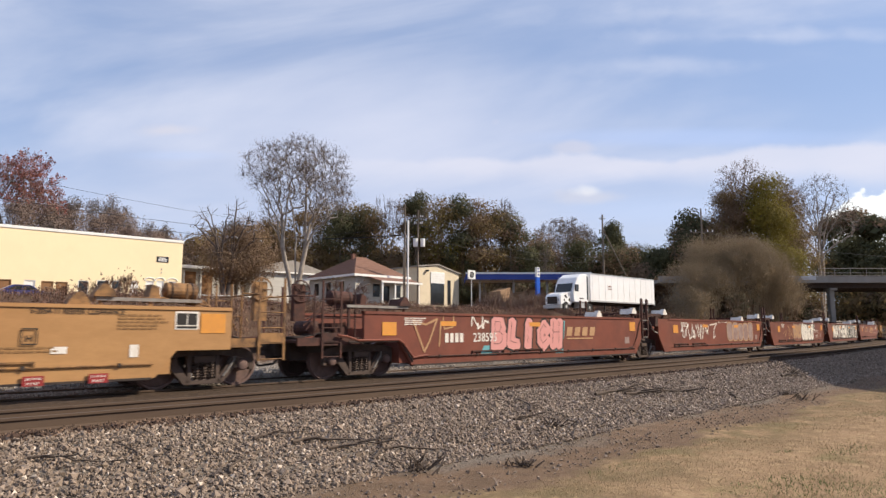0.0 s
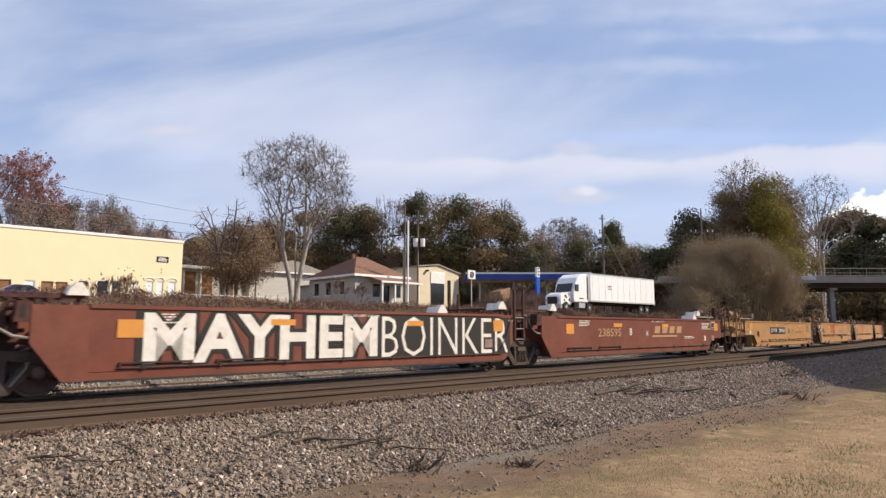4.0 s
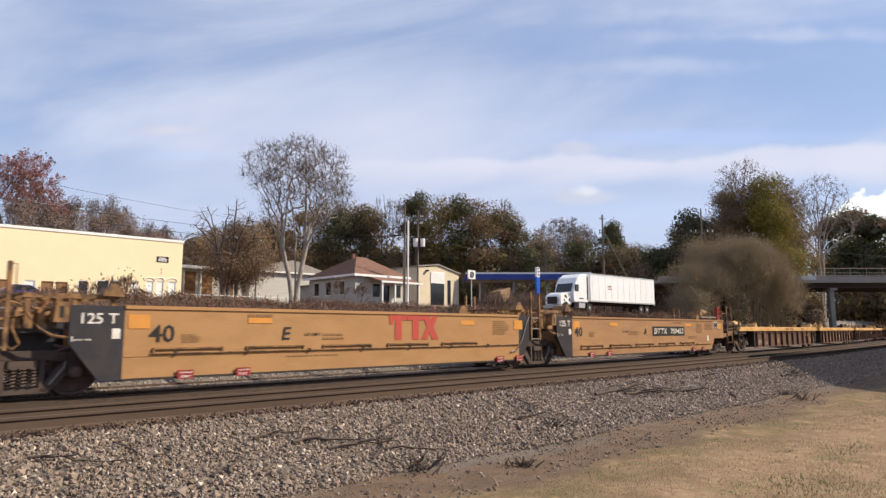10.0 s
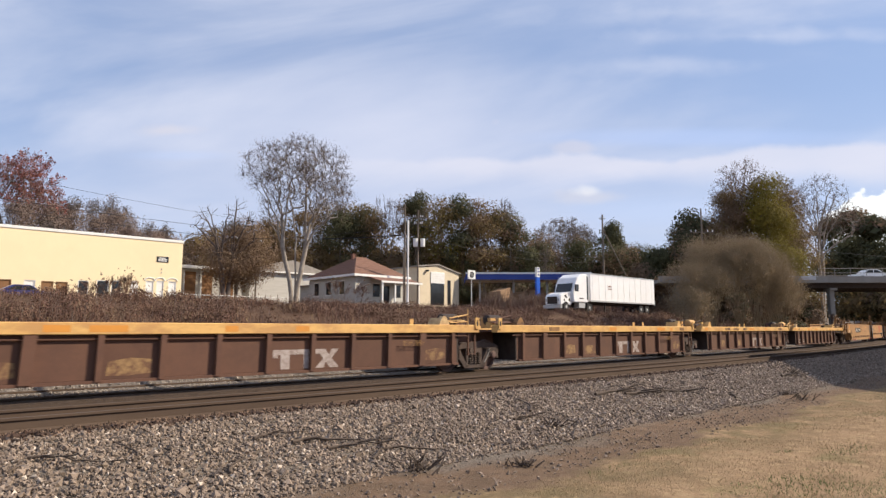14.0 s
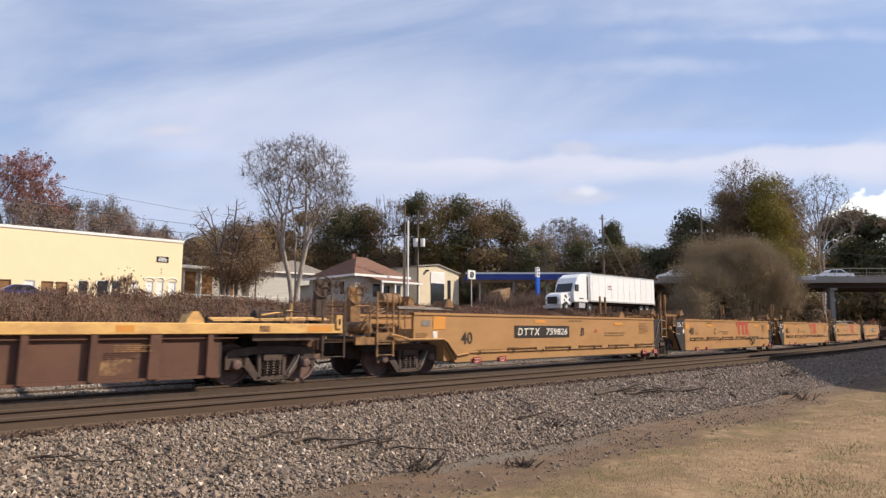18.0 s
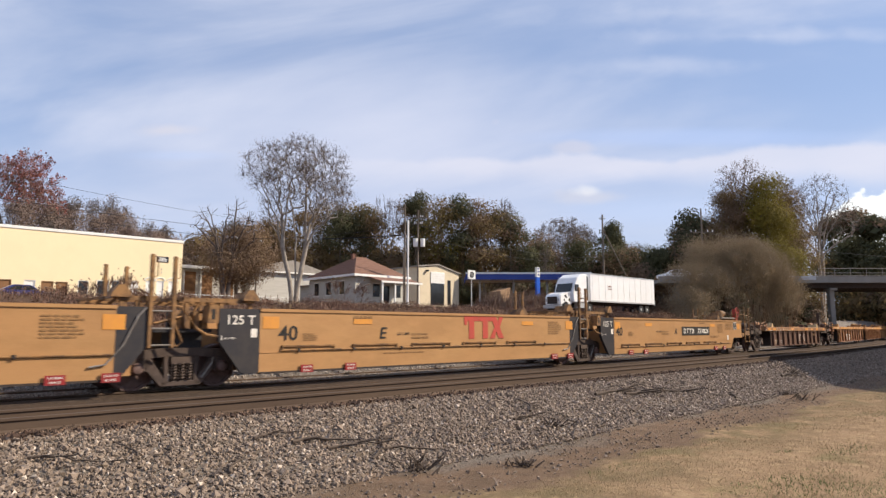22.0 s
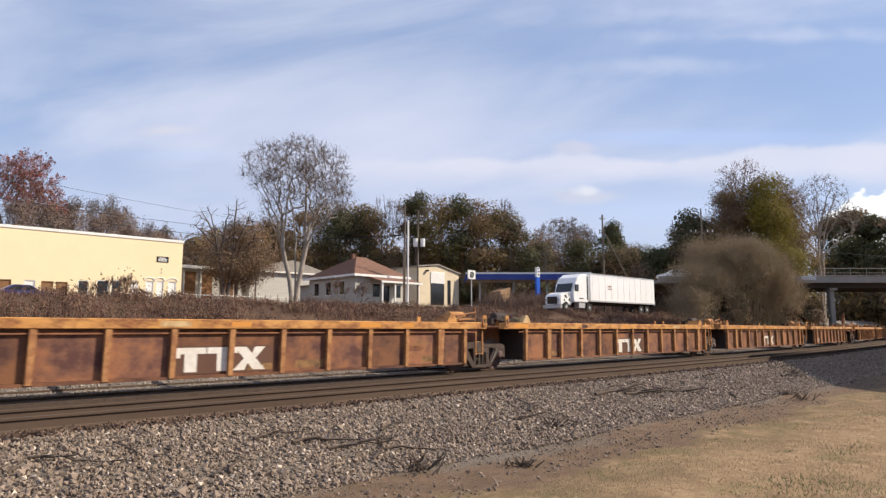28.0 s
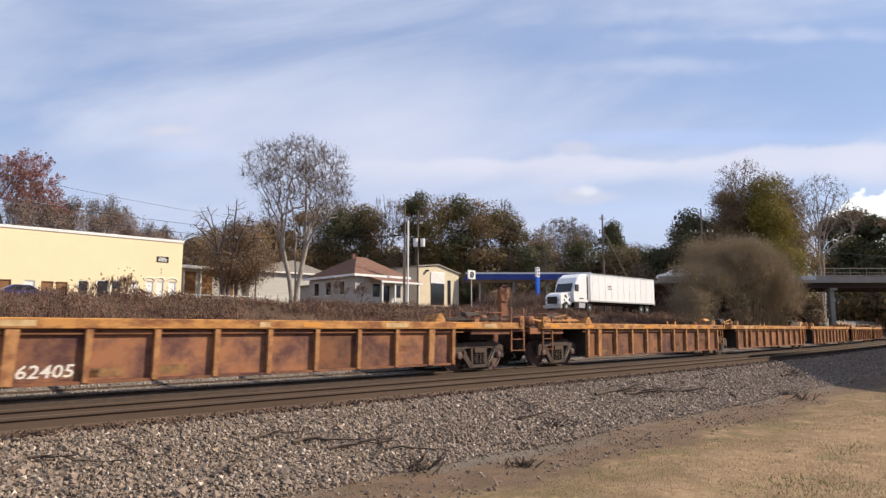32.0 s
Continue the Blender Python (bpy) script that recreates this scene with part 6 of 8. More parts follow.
# ---- the cream-yellow workshop ----
def workshop():
    t = thing("workshop_building", "long cream-yellow rendered workshop with boarded windows and white coping", "building")
    X0, X1, Y0, Y1, Z0, Z1 = -30.0, 29.0, 76.0, 96.0, 3.6, 11.35
    # openings: (left, right, sill, head, kind)
    spec = [(10.4, 12.25, 4.4, 6.2, "board"), (13.3, 14.33, 4.3, 6.25, "white"), (14.82, 15.93, 4.6, 6.2, "board"), (16.14, 17.23, 4.6, 6.2, "board"), (18.18, 19.2, 4.2, 6.45, "dark"), (20.0, 21.2, 4.2, 6.55, "dark"),
            (21.43, 22.47, 4.2, 6.6, "dark"), (23.35, 24.24, 4.2, 6.65, "white"), (25.03, 25.89, 4.4, 6.75, "arch"), (26.2, 27.01, 4.4, 6.8, "arch"), (27.52, 28.42, 4.4, 6.8, "arch"), (6.2, 7.6, 4.4, 6.2, "board"), (1.5, 3.0, 4.4, 6.2, "board"), (-5, -3.4, 4.4, 6.2, "board")]
    spec.sort()
    bm = bmesh.new()
    x = X0
    for a, b, s, h, k in spec:
        box(bm, x, a, Y0, Y0 + 0.3, Z0, Z1)
        box(bm, a, b, Y0, Y0 + 0.3, Z0, s)
        box(bm, a, b, Y0, Y0 + 0.3, h, Z1)
        x = b
    box(bm, x, X1, Y0, Y0 + 0.3, Z0, Z1)
    bmesh.ops.remove_doubles(bm, verts=bm.verts, dist=0.0005)
    part("front_wall", bm, STUCCO, t)
    block("side_wall", t, STUCCO, X1 - 0.3, X1, Y0 + 0.3, Y1, Z0, Z1)
    block("side_wall", t, STUCCO, X0, X0 + 0.3, Y0 + 0.3, Y1, Z0, Z1)
    block("rear_wall", t, STUCCO, X0 + 0.3, X1 - 0.3, Y1 - 0.3, Y1, Z0, Z1)
    block("roof", t, GREY_ROOF, X0 + 0.3, X1 - 0.3, Y0 + 0.3, Y1 - 0.3, Z1 - 0.5, Z1 - 0.3)
    for a, b, c, d in ((X0 - 0.05, X1 + 0.1, Y0 - 0.08, Y0 + 0.38), (X0 - 0.05, X1 + 0.1, Y1 - 0.38, Y1 + 0.08), (X1 - 0.36, X1 + 0.1, Y0 + 0.38, Y1 - 0.38), (X0 - 0.05, X0 + 0.38, Y0 + 0.38, Y1 - 0.38)):
        block("coping", t, WHITE_TRIM, a, b, c, d, Z1, Z1 + 0.32, "white roof coping", 0.03)
    for a, b, s, h, k in spec:
        if k == "board":
            w = block("window", t, PLYWOOD, a, b, Y0 + 0.10, Y0 + 0.16, s, h, "boarded window")
        elif k == "dark":
            w = block("door", t, DARK_GLASS, a, b, Y0 + 0.12, Y0 + 0.18, s, h, "dark glazed door")
        else:
            w = block("door", t, WHITE_TRIM, a, b, Y0 + 0.10, Y0 + 0.16, s, h, "white door")
        m = PLYWOOD if k == "board" else WHITE_TRIM
        for q in ((a, a + 0.07, s, h), (b - 0.07, b, s, h), (a + 0.07, b - 0.07, h - 0.07, h)):
            block("frame", w, m, q[0], q[1], Y0 + 0.02, Y0 + 0.10, q[2], q[3])
        if k == "arch":
            bm = bmesh.new()
            c, r = (a + b) / 2, (b - a) / 2 + 0.12
            pts = [(c + r * math.cos(i * math.pi / 10), h + 0.02 + 0.62 * r * math.sin(i * math.pi / 10)) for i in range(11)]
            for p, q in zip(pts, pts[1:]):
                rod(bm, (p[0], Y0 - 0.02, p[1]), (q[0], Y0 - 0.02, q[1]), 0.07, 5)
            part("arch_moulding", bm, WHITE_TRIM, w)
    s = block("sign_board", t, DARK_GLASS, 26.1, 27.4, Y0 - 0.05, Y0, 8.95, 9.6, "black sign with white lines")
    for z, a, b in ((9.38, 26.3, 27.0), (9.22, 26.25, 27.25), (9.06, 26.25, 27.2)):
        block("sign_line", s, WHITE_TRIM, a, b, Y0 - 0.06, Y0 - 0.05, z, z + 0.09)
    for z in (7.7, 8.1):
        block("wall_fixture", t, GALV, 26.65, 26.75, Y0 - 0.08, Y0, z, z + 0.12)


workshop()


# ---- storage sheds behind ----
def shed_row():
    t = thing("storage_shed", "low storage shed with brown doors and white trim", "shed")
    block("wall", t, SIDING, 30.5, 41.0, 85.3, 92, 4.0, 9.5)
    block("roof", t, GREY_ROOF, 30.2, 41.2, 84.6, 92.3, 9.5, 9.65)
    block("fascia", t, WHITE_TRIM, 30.2, 41.2, 84.5, 84.6, 9.3, 9.7)
    for x in (30.9, 32.9, 35.2, 38.2):
        d = block("door", t, PLYWOOD, x, x + 1.5, 85.2, 85.3, 5.4, 8.9, "brown shed door")
        block("frame", d, WHITE_TRIM, x - 0.22, x, 85.1, 85.3, 5.4, 9.1)
    t = thing("warehouse", "long pale warehouse with a brown low-pitched roof", "building")
    block("wall", t, SIDING, 42.5, 56.0, 86.0, 96, 4.0, 9.7)
    bm = bmesh.new()
    prism(bm, [(42.0, 9.7), (56.5, 9.7), (49.2, 11.6)], 85.6, 97)
    part("roof", bm, GREY_ROOF, t)
    block("gutter", t, WHITE_TRIM, 42.0, 56.5, 85.45, 85.6, 9.55, 9.75)
    t = thing("garage_building", "cream metal garage with a white roller door", "garage")
    bm = bmesh.new()
    prism(bm, [(57.0, 3.0), (64.7, 3.0), (64.7, 9.15), (60.6, 10.15), (57.0, 9.75)], 66.0, 78)
    part("wall", bm, CREAM, t)
    bm = bmesh.new()
    prism(bm, [(56.8, 9.76), (60.6, 10.17), (64.9, 9.13), (64.9, 9.28), (60.6, 10.33), (56.8, 9.92)], 65.8, 78.2)
    part("roof", bm, GREY_ROOF, t)
    d = block("roller_door", t, WHITE_TRIM, 59.25, 61.85, 65.93, 66.0, 7.6, 9.2, "white roller door, half raised")
    for i in range(5):
        block("slat", d, WHITE_TRIM, 59.25, 61.85, 65.90, 65.93, 7.65 + i * 0.31, 7.9 + i * 0.31)
    # a dark panel stands in for the unlit inside below the roller door
    block("door_opening", t, DARK_GLASS, 59.3, 61.8, 65.95, 66.0, 4.6, 7.6)
    block("door", t, DARK_GLASS, 62.5, 63.05, 65.94, 66.0, 4.7, 8.15, "dark side door")
    l = block("wall_lamp", t, DARK_GLASS, 58.35, 58.6, 65.6, 66.0, 9.15, 9.4)


shed_row()


# ---- the house ----
def house():
    t = thing("bungalow", "single-storey grey bungalow with a brown hipped roof and a porch", "house")
    X0, X1, Y0, Y1, Z0, Z1 = 42.2, 49.2, 59.6, 69.4, 2.9, 7.45
    block("side_wall", t, SIDING, X0, X0 + 0.2, Y0 + 0.2, Y1, Z0, Z1)
    # the grey siding puts the porch shade into the front wall's colour
    block("front_wall", t, SIDING, X0, X1, Y0, Y0 + 0.2, Z0, Z1, "boarded front wall, greyed for the porch shade")
    block("side_wall", t, SIDING, X1 - 0.2, X1, Y0 + 0.2, Y1, Z0, Z1)
    block("rear_wall", t, SIDING, X0 + 0.2, X1 - 0.2, Y1 - 0.2, Y1, Z0, Z1)
    # clapboards on the two visible walls
    for i in range(20):
        z = Z0 + 0.1 + i * 0.215
        block("clapboard", t, SIDING, X0 - 0.03, X0, Y0, Y1, z, z + 0.19)
    e, zr = 0.55, 10.1
    a = [(X0 - e, Y0 - e, Z1), (X1 + e, Y0 - e, Z1), (X1 + e, Y1 + e, Z1), (X0 - e, Y1 + e, Z1)]
    r0, r1 = (X0 + 3.5, (Y0 + Y1) / 2, zr), (X1 - 2.2, (Y0 + Y1) / 2, zr)
    bm = bmesh.new()
    v = [bm.verts.new(p) for p in a + [r0, r1]]
    for f in ((0, 1, 5, 4), (1, 2, 5), (2, 3, 4, 5), (3, 0, 4), (3, 2, 1, 0)):
        bm.faces.new([v[i] for i in f])
    roof = part("roof", bm, SHINGLE, t, "hipped brown-red shingle roof")
    # shingle courses
    for k in range(14):
        u = (k + 0.5) / 14
        z = Z1 + (zr - Z1) * u
        bm = bmesh.new()
        xa, xb, ya = X0 - e + (r0[0] - X0 + e) * u, X1 + e + (r1[0] - X1 - e) * u, Y0 - e + (r0[1] - Y0 + e) * u
        yb = Y1 + e + (r0[1] - Y1 - e) * u
        rod(bm, (xa, ya - 0.01, z + 0.01), (xb, ya - 0.01, z + 0.01), 0.035, 4)
        rod(bm, (xa - 0.01, ya, z + 0.01), (xa - 0.01, yb, z + 0.01), 0.035, 4)
        part("shingle_course", bm, SHINGLE, roof)
    for q in ((X0 - e - 0.06, X1 + e + 0.06, Y0 - e - 0.08, Y0 - e), (X0 - e - 0.08, X0 - e, Y0 - e, Y1 + e)):
        block("fascia", t, WHITE_TRIM, *q, Z1 - 0.22, Z1 + 0.04, "white eaves board")
    c = block("chimney", t, CHIMNEY, 45.1, 45.5, 64.4, 64.8, 9.2, 10.35)
    block("cap", c, CHIMNEY, 45.04, 45.56, 64.34, 64.86, 10.35, 10.43)
    # porch on the front
    p = block("porch_floor", t, SIDING, 43.8, X1, Y0 - 2.6, Y0, 2.9, 4.2)
    bm = bmesh.new()
    v = [bm.verts.new(q) for q in ((43.6, Y0 - 2.9, 6.55), (X1 + 0.4, Y0 - 2.9, 6.55), (X1 + 0.4, Y0, 7.25), (43.6, Y0, 7.25), (43.6, Y0 - 2.9, 6.67), (X1 + 0.4, Y0 - 2.9, 6.67), (X1 + 0.4, Y0, 7.37), (43.6, Y0, 7.37))]
    for f in ((0, 1, 2, 3), (7, 6, 5, 4), (0, 4, 5, 1), (1, 5, 6, 2), (2, 6, 7, 3), (3, 7, 4, 0)):
        bm.faces.new([v[i] for i in f])
    part("porch_roof", bm, SHINGLE, t)
    block("porch_fascia", t, WHITE_TRIM, 43.6, X1 + 0.4, Y0 - 2.96, Y0 - 2.9, 6.45, 6.66)
    for x in (43.9, 45.7, 47.4, X1):
        block("porch_post", t, WHITE_TRIM, x - 0.08, x + 0.08, Y0 - 2.8, Y0 - 2.64, 4.2, 6.55)
    for x in (44.6, 47.7):
        w = block("window", t, DARK_GLASS, x, x + 1.0, Y0 - 0.03, Y0, 5.0, 6.5)
        block("frame", w, WHITE_TRIM, x - 0.1, x + 1.1, Y0 - 0.05, Y0 - 0.03, 6.5, 6.6)
    block("door", t, DARK_GLASS, 46.1, 47.0, Y0 - 0.04, Y0, 4.2, 6.3)
    for y in (61.8, 64.6, 67.2):
        w = block("window", t, DARK_GLASS, X0 - 0.06, X0 - 0.031, y, y + 0.9, 5.3, 6.8)
        block("frame", w, WHITE_TRIM, X0 - 0.09, X0 - 0.06, y - 0.1, y + 1.0, 6.8, 6.9)
        block("sill", w, WHITE_TRIM, X0 - 0.12, X0 - 0.06, y - 0.1, y + 1.0, 5.2, 5.3)
    # lean-to at the rear
    block("lean_to", t, SIDING, X0 + 0.5, X1 - 4, Y1, Y1 + 3.0, 4.0, 6.6)
    bm = bmesh.new()
    prism(bm, [(X0, 6.6), (X1 - 3.6, 6.6), (X1 - 3.6, 6.75), (X0, 6.75)], Y1, Y1 + 3.4)
    part("lean_to_roof", bm, GREY_ROOF, t)


house()


# ---- fuel station canopy, signs ----
def station():
    m = Matrix.Translation((62.75, 67.25, 0)) @ Matrix.Rotation(math.atan2(-0.682, 0.731), 4, "Z")
    t = thing("station_canopy", "wide blue and white filling-station canopy on slim columns", "canopy", at=m)
    block("roof", t, WHITE_TRIM, 3.4, 21.2, 0.1, 8.0, 8.5, 9.35)
    block("fascia", t, BLUE_FASCIA, 3.3, 21.3, 0.0, 0.1, 8.35, 9.15, "blue canopy fascia")
    block("fascia", t, BLUE_FASCIA, 3.3, 3.4, 0.1, 8.0, 8.35, 9.15)
    block("white_edge", t, WHITE_TRIM, 3.25, 21.35, -0.05, 0.0, 9.15, 9.4, "white top edge")
    for x in (5.5, 10.5, 15.5, 20.5):
        block("column", t, GALV, x - 0.15, x + 0.15, 3.5, 3.8, 2.8, 8.5)
    for x, w, h in ((67.5, 3.4, 2.6), (71.5, 2.6, 2.2), (75.0, 3.4, 3.0), (79.5, 2.5, 2.4)):
        k = thing("stacked_load", "tan boarded load standing under the canopy", "load")
        z = 3.4
        bm = bmesh.new()
        prism(bm, [(x, z), (x + w, z), (x + w, z + h * 0.75), (x + w * 0.6, z + h + 1.2), (x, z + h + 0.6)], 60.5, 62.5)
        part("body", bm, TAN_LOAD, k)
        block("base", k, STEEL_DARK, x - 0.1, x + w + 0.1, 60.4, 62.6, z - 0.3, z)
    s = thing("pylon_sign", "tall blue sign with a white panel of dark marks", "sign")
    block("face", s, BLUE_SIGN, 71.2, 71.95, 57.0, 57.3, 6.0, 8.6, "blue sign face")
    block("panel", s, WHITE_TRIM, 71.25, 71.9, 56.97, 57.3, 8.6, 9.95, "white sign panel")
    for z in (8.8, 9.25, 9.65):
        block("mark", s, BLUE_FASCIA, 71.4, 71.75, 56.95, 56.97, z, z + 0.22)
    block("post", s, GALV, 71.5, 71.65, 57.05, 57.2, 2.9, 6.0)
    s = thing("square_sign", "white square sign with a dark round emblem", "sign")
    block("face", s, WHITE_TRIM, 61.6, 63.0, 61.0, 61.15, 8.05, 9.25)
    bm = bmesh.new()
    ring(bm, (62.3, 60.98, 8.65), 0.33, 0.07, "y", 18, 4)
    box(bm, 62.22, 62.38, 60.95, 60.99, 8.45, 8.85)
    part("emblem", bm, BLACK_MARK, s)
    block("post", s, GALV, 62.25, 62.35, 61.05, 61.15, 3.0, 8.05)


station()


# ---- the parked lorry ----
def road_wheel(parent, x, y, z, r=0.52, w=0.28):
    bm = bmesh.new()
    turned(bm, [(r * 0.55, -w / 2), (r * 0.94, -w / 2), (r, -w / 3), (r, w / 3), (r * 0.94, w / 2), (r * 0.55, w / 2)], 18, (x, y, z))
    t = part("wheel", bm, TYRE, parent)
    bm = bmesh.new()
    turned(bm, [(r * 0.15, -w / 2 - 0.02), (r * 0.5, -w / 2 + 0.03), (r * 0.54, -w / 2 - 0.01), (r * 0.54, w / 2 - 0.02)], 14, (x, y, z))
    part("rim", bm, GALV, t)


def lorry():
    z = 3.02
    t = thing("semi_trailer", "long plain white box trailer parked by the road", "trailer")
    block("box", t, WHITE_BODY, 56.9, 70.0, 38.5, 41.0, z + 1.15, z + 4.08, "", 0.04)
    for x in [57.3 + 1.2 * i for i in range(11)]:
        block("side_seam", t, WHITE_BODY, x, x + 0.04, 38.485, 38.5, z + 1.25, z + 3.95)
    block("top_rail", t, GALV, 56.88, 70.02, 38.46, 38.5, z + 3.98, z + 4.08)
    block("bottom_rail", t, GALV, 56.88, 70.02, 38.46, 38.5, z + 1.12, z + 1.26)
    block("emblem", t, GREY_SPRAY, 60.2, 60.9, 38.488, 38.5, z + 2.75, z + 2.9)
    block("emblem", t, GREY_SPRAY, 60.2, 60.9, 38.488, 38.5, z + 2.5, z + 2.62)
    block("underframe", t, STEEL_DARK, 57.2, 69.8, 39.2, 40.3, z + 0.85, z + 1.15)
    for x in (67.2, 68.5):
        for y in (38.8, 40.7):
            road_wheel(t, x, y, z + 0.5)
    block("landing_leg", t, STEEL_DARK, 60.0, 60.15, 38.8, 38.95, z, z + 1.1)
    block("landing_leg", t, STEEL_DARK, 60.0, 60.15, 40.5, 40.65, z, z + 1.1)

    t = thing("lorry_tractor", "white long-nosed lorry tractor with sleeper cab and dark bonnet marks", "lorry")
    bm = bmesh.new()
    prism(bm, [(53.98, z + 1.0), (56.49, z + 1.0), (56.49, z + 3.9), (55.5, z + 3.95), (54.59, z + 3.5), (54.28, z + 2.9), (53.87, z + 2.0)], 38.5, 40.9)
    bmesh.ops.bevel(bm, geom=bm.edges[:], offset=0.07, segments=2, affect="EDGES")
    cab = part("cab", bm, WHITE_BODY, t)
    bm = bmesh.new()
    prism(bm, [(52.04, z + 0.7), (53.98, z + 0.7), (53.98, z + 2.05), (53.14, z + 1.95), (52.23, z + 1.75), (52.0, z + 1.5)], 38.75, 40.65)
    bmesh.ops.bevel(bm, geom=bm.edges[:], offset=0.09, segments=2, affect="EDGES")
    hood = part("bonnet", bm, WHITE_BODY, t)
    bm = bmesh.new()
    bm.faces.new([bm.verts.new(p) for p in ((53.83, 38.75, z + 2.05), (53.83, 40.65, z + 2.05), (54.22, 40.65, z + 2.9), (54.22, 38.75, z + 2.9))])
    bmesh.ops.translate(bm, verts=bm.verts, vec=(-0.03, 0, 0.02))
    part("windscreen", bm, DARK_GLASS, cab)
    block("side_window", cab, DARK_GLASS, 54.28, 54.82, 38.485, 38.5, z + 2.1, z + 2.8)
    # the gap's shade is a dark strip laid on the cab side
    block("sleeper_gap", cab, DARK_GLASS, 56.26, 56.45, 38.48, 38.5, z + 1.3, z + 3.7)
    block("grille", hood, STEEL_DARK, 51.97, 52.0, 39.1, 40.3, z + 0.8, z + 1.5)
    block("bumper", t, GALV, 51.89, 52.16, 38.6, 40.8, z + 0.35, z + 0.7)
    for y in (38.85, 40.35):
        block("headlight", hood, GALV, 51.98, 52.03, y, y + 0.25, z + 1.05, z + 1.3)
    for pts in ([(52.69, 1.6), (52.99, 1.75), (53.22, 1.35), (52.92, 1.4)], [(53.37, 1.15), (53.6, 1.45), (53.71, 1.0)], [(52.54, 1.2), (52.76, 1.3), (52.84, 1.0)]):
        bm = bmesh.new()
        bm.faces.new([bm.verts.new((x, 38.735, z + q)) for x, q in pts])
        part("dark_mark", bm, BLACK_MARK, hood)
    block("fairing_mark", cab, BLACK_MARK, 54.97, 55.65, 38.482, 38.497, z + 1.35, z + 1.45)
    for y in (38.38, 41.0):
        block("mirror", cab, BLACK_MARK, 53.98, 54.09, y - 0.12, y, z + 2.1, z + 2.75)
    block("chassis", t, STEEL_DARK, 52.23, 57.7, 39.3, 40.1, z + 0.6, z + 0.95)
    block("fuel_tank", t, GALV, 54.97, 56.03, 38.6, 39.2, z + 0.45, z + 1.0)
    for x in (52.92, 56.94):
        for y in (38.8, 40.6):
            road_wheel(t, x, y, z + 0.5)


lorry()


def sedan(name, label, paint, at, estate=False):
    t = thing(name, label, "car", at=at)
    bm = bmesh.new()
    low = [(-2.25, 0.35), (2.25, 0.35), (2.3, 0.6), (2.2, 0.82), (1.3, 0.95), (-1.5, 0.98), (-2.2, 0.9), (-2.3, 0.6)]
    prism(bm, low, -0.88, 0.88)
    bmesh.ops.bevel(bm, geom=bm.edges[:], offset=0.06, segments=2, affect="EDGES")
    body = part("body", bm, paint, t)
    top = [(-1.6, 0.95), (1.25, 0.95), (0.55, 1.42), (-0.75, 1.44)] if not estate else [(-2.1, 0.95), (1.25, 0.95), (0.55, 1.48), (-1.9, 1.5)]
    bm = bmesh.new()
    prism(bm, top, -0.74, 0.74)
    bmesh.ops.bevel(bm, geom=bm.edges[:], offset=0.07, segments=2, affect="EDGES")
    part("cabin", bm, paint, t)
    for sy in (-0.75, 0.75):
        for q in ([(top[0][0] + 0.35, 1.0), (-0.15, 1.0), (-0.15, 1.36), (top[3][0] + 0.15, 1.36)], [(-0.07, 1.0), (0.98, 1.0), (0.5, 1.36), (-0.07, 1.36)]):
            bm = bmesh.new()
            prism(bm, q, *sorted((sy, sy * 1.02)))
            part("side_window", bm, DARK_GLASS, t)
    for x in (-1.4, 1.4):
        for y in (-0.8, 0.8):
            road_wheel(t, x, y, 0.32, 0.32, 0.2)
    return t


sedan("parked_car", "dark blue car parked in front of the workshop", CAR_BLUE, pose(11.0, 63.5, ground_z(11.0, 63.5) + 0.25, 0, 0, 4), False)
sedan("parked_car", "dark grey car parked beside the garage", CAR_DARK, pose(64.6, 61.5, ground_z(64.6, 61.5), 0, 0, 20), True)


# ---- the road bridge ----
ACROSS = Vector((0.731, -0.682, 0))
BRIDGE_AT = Vector((54.56, 58.48, 0))


def bridge_frame():
    m = Matrix.Translation(BRIDGE_AT) @ Matrix.Rotation(math.atan2(ACROSS.y, ACROSS.x), 4, "Z")
    return m


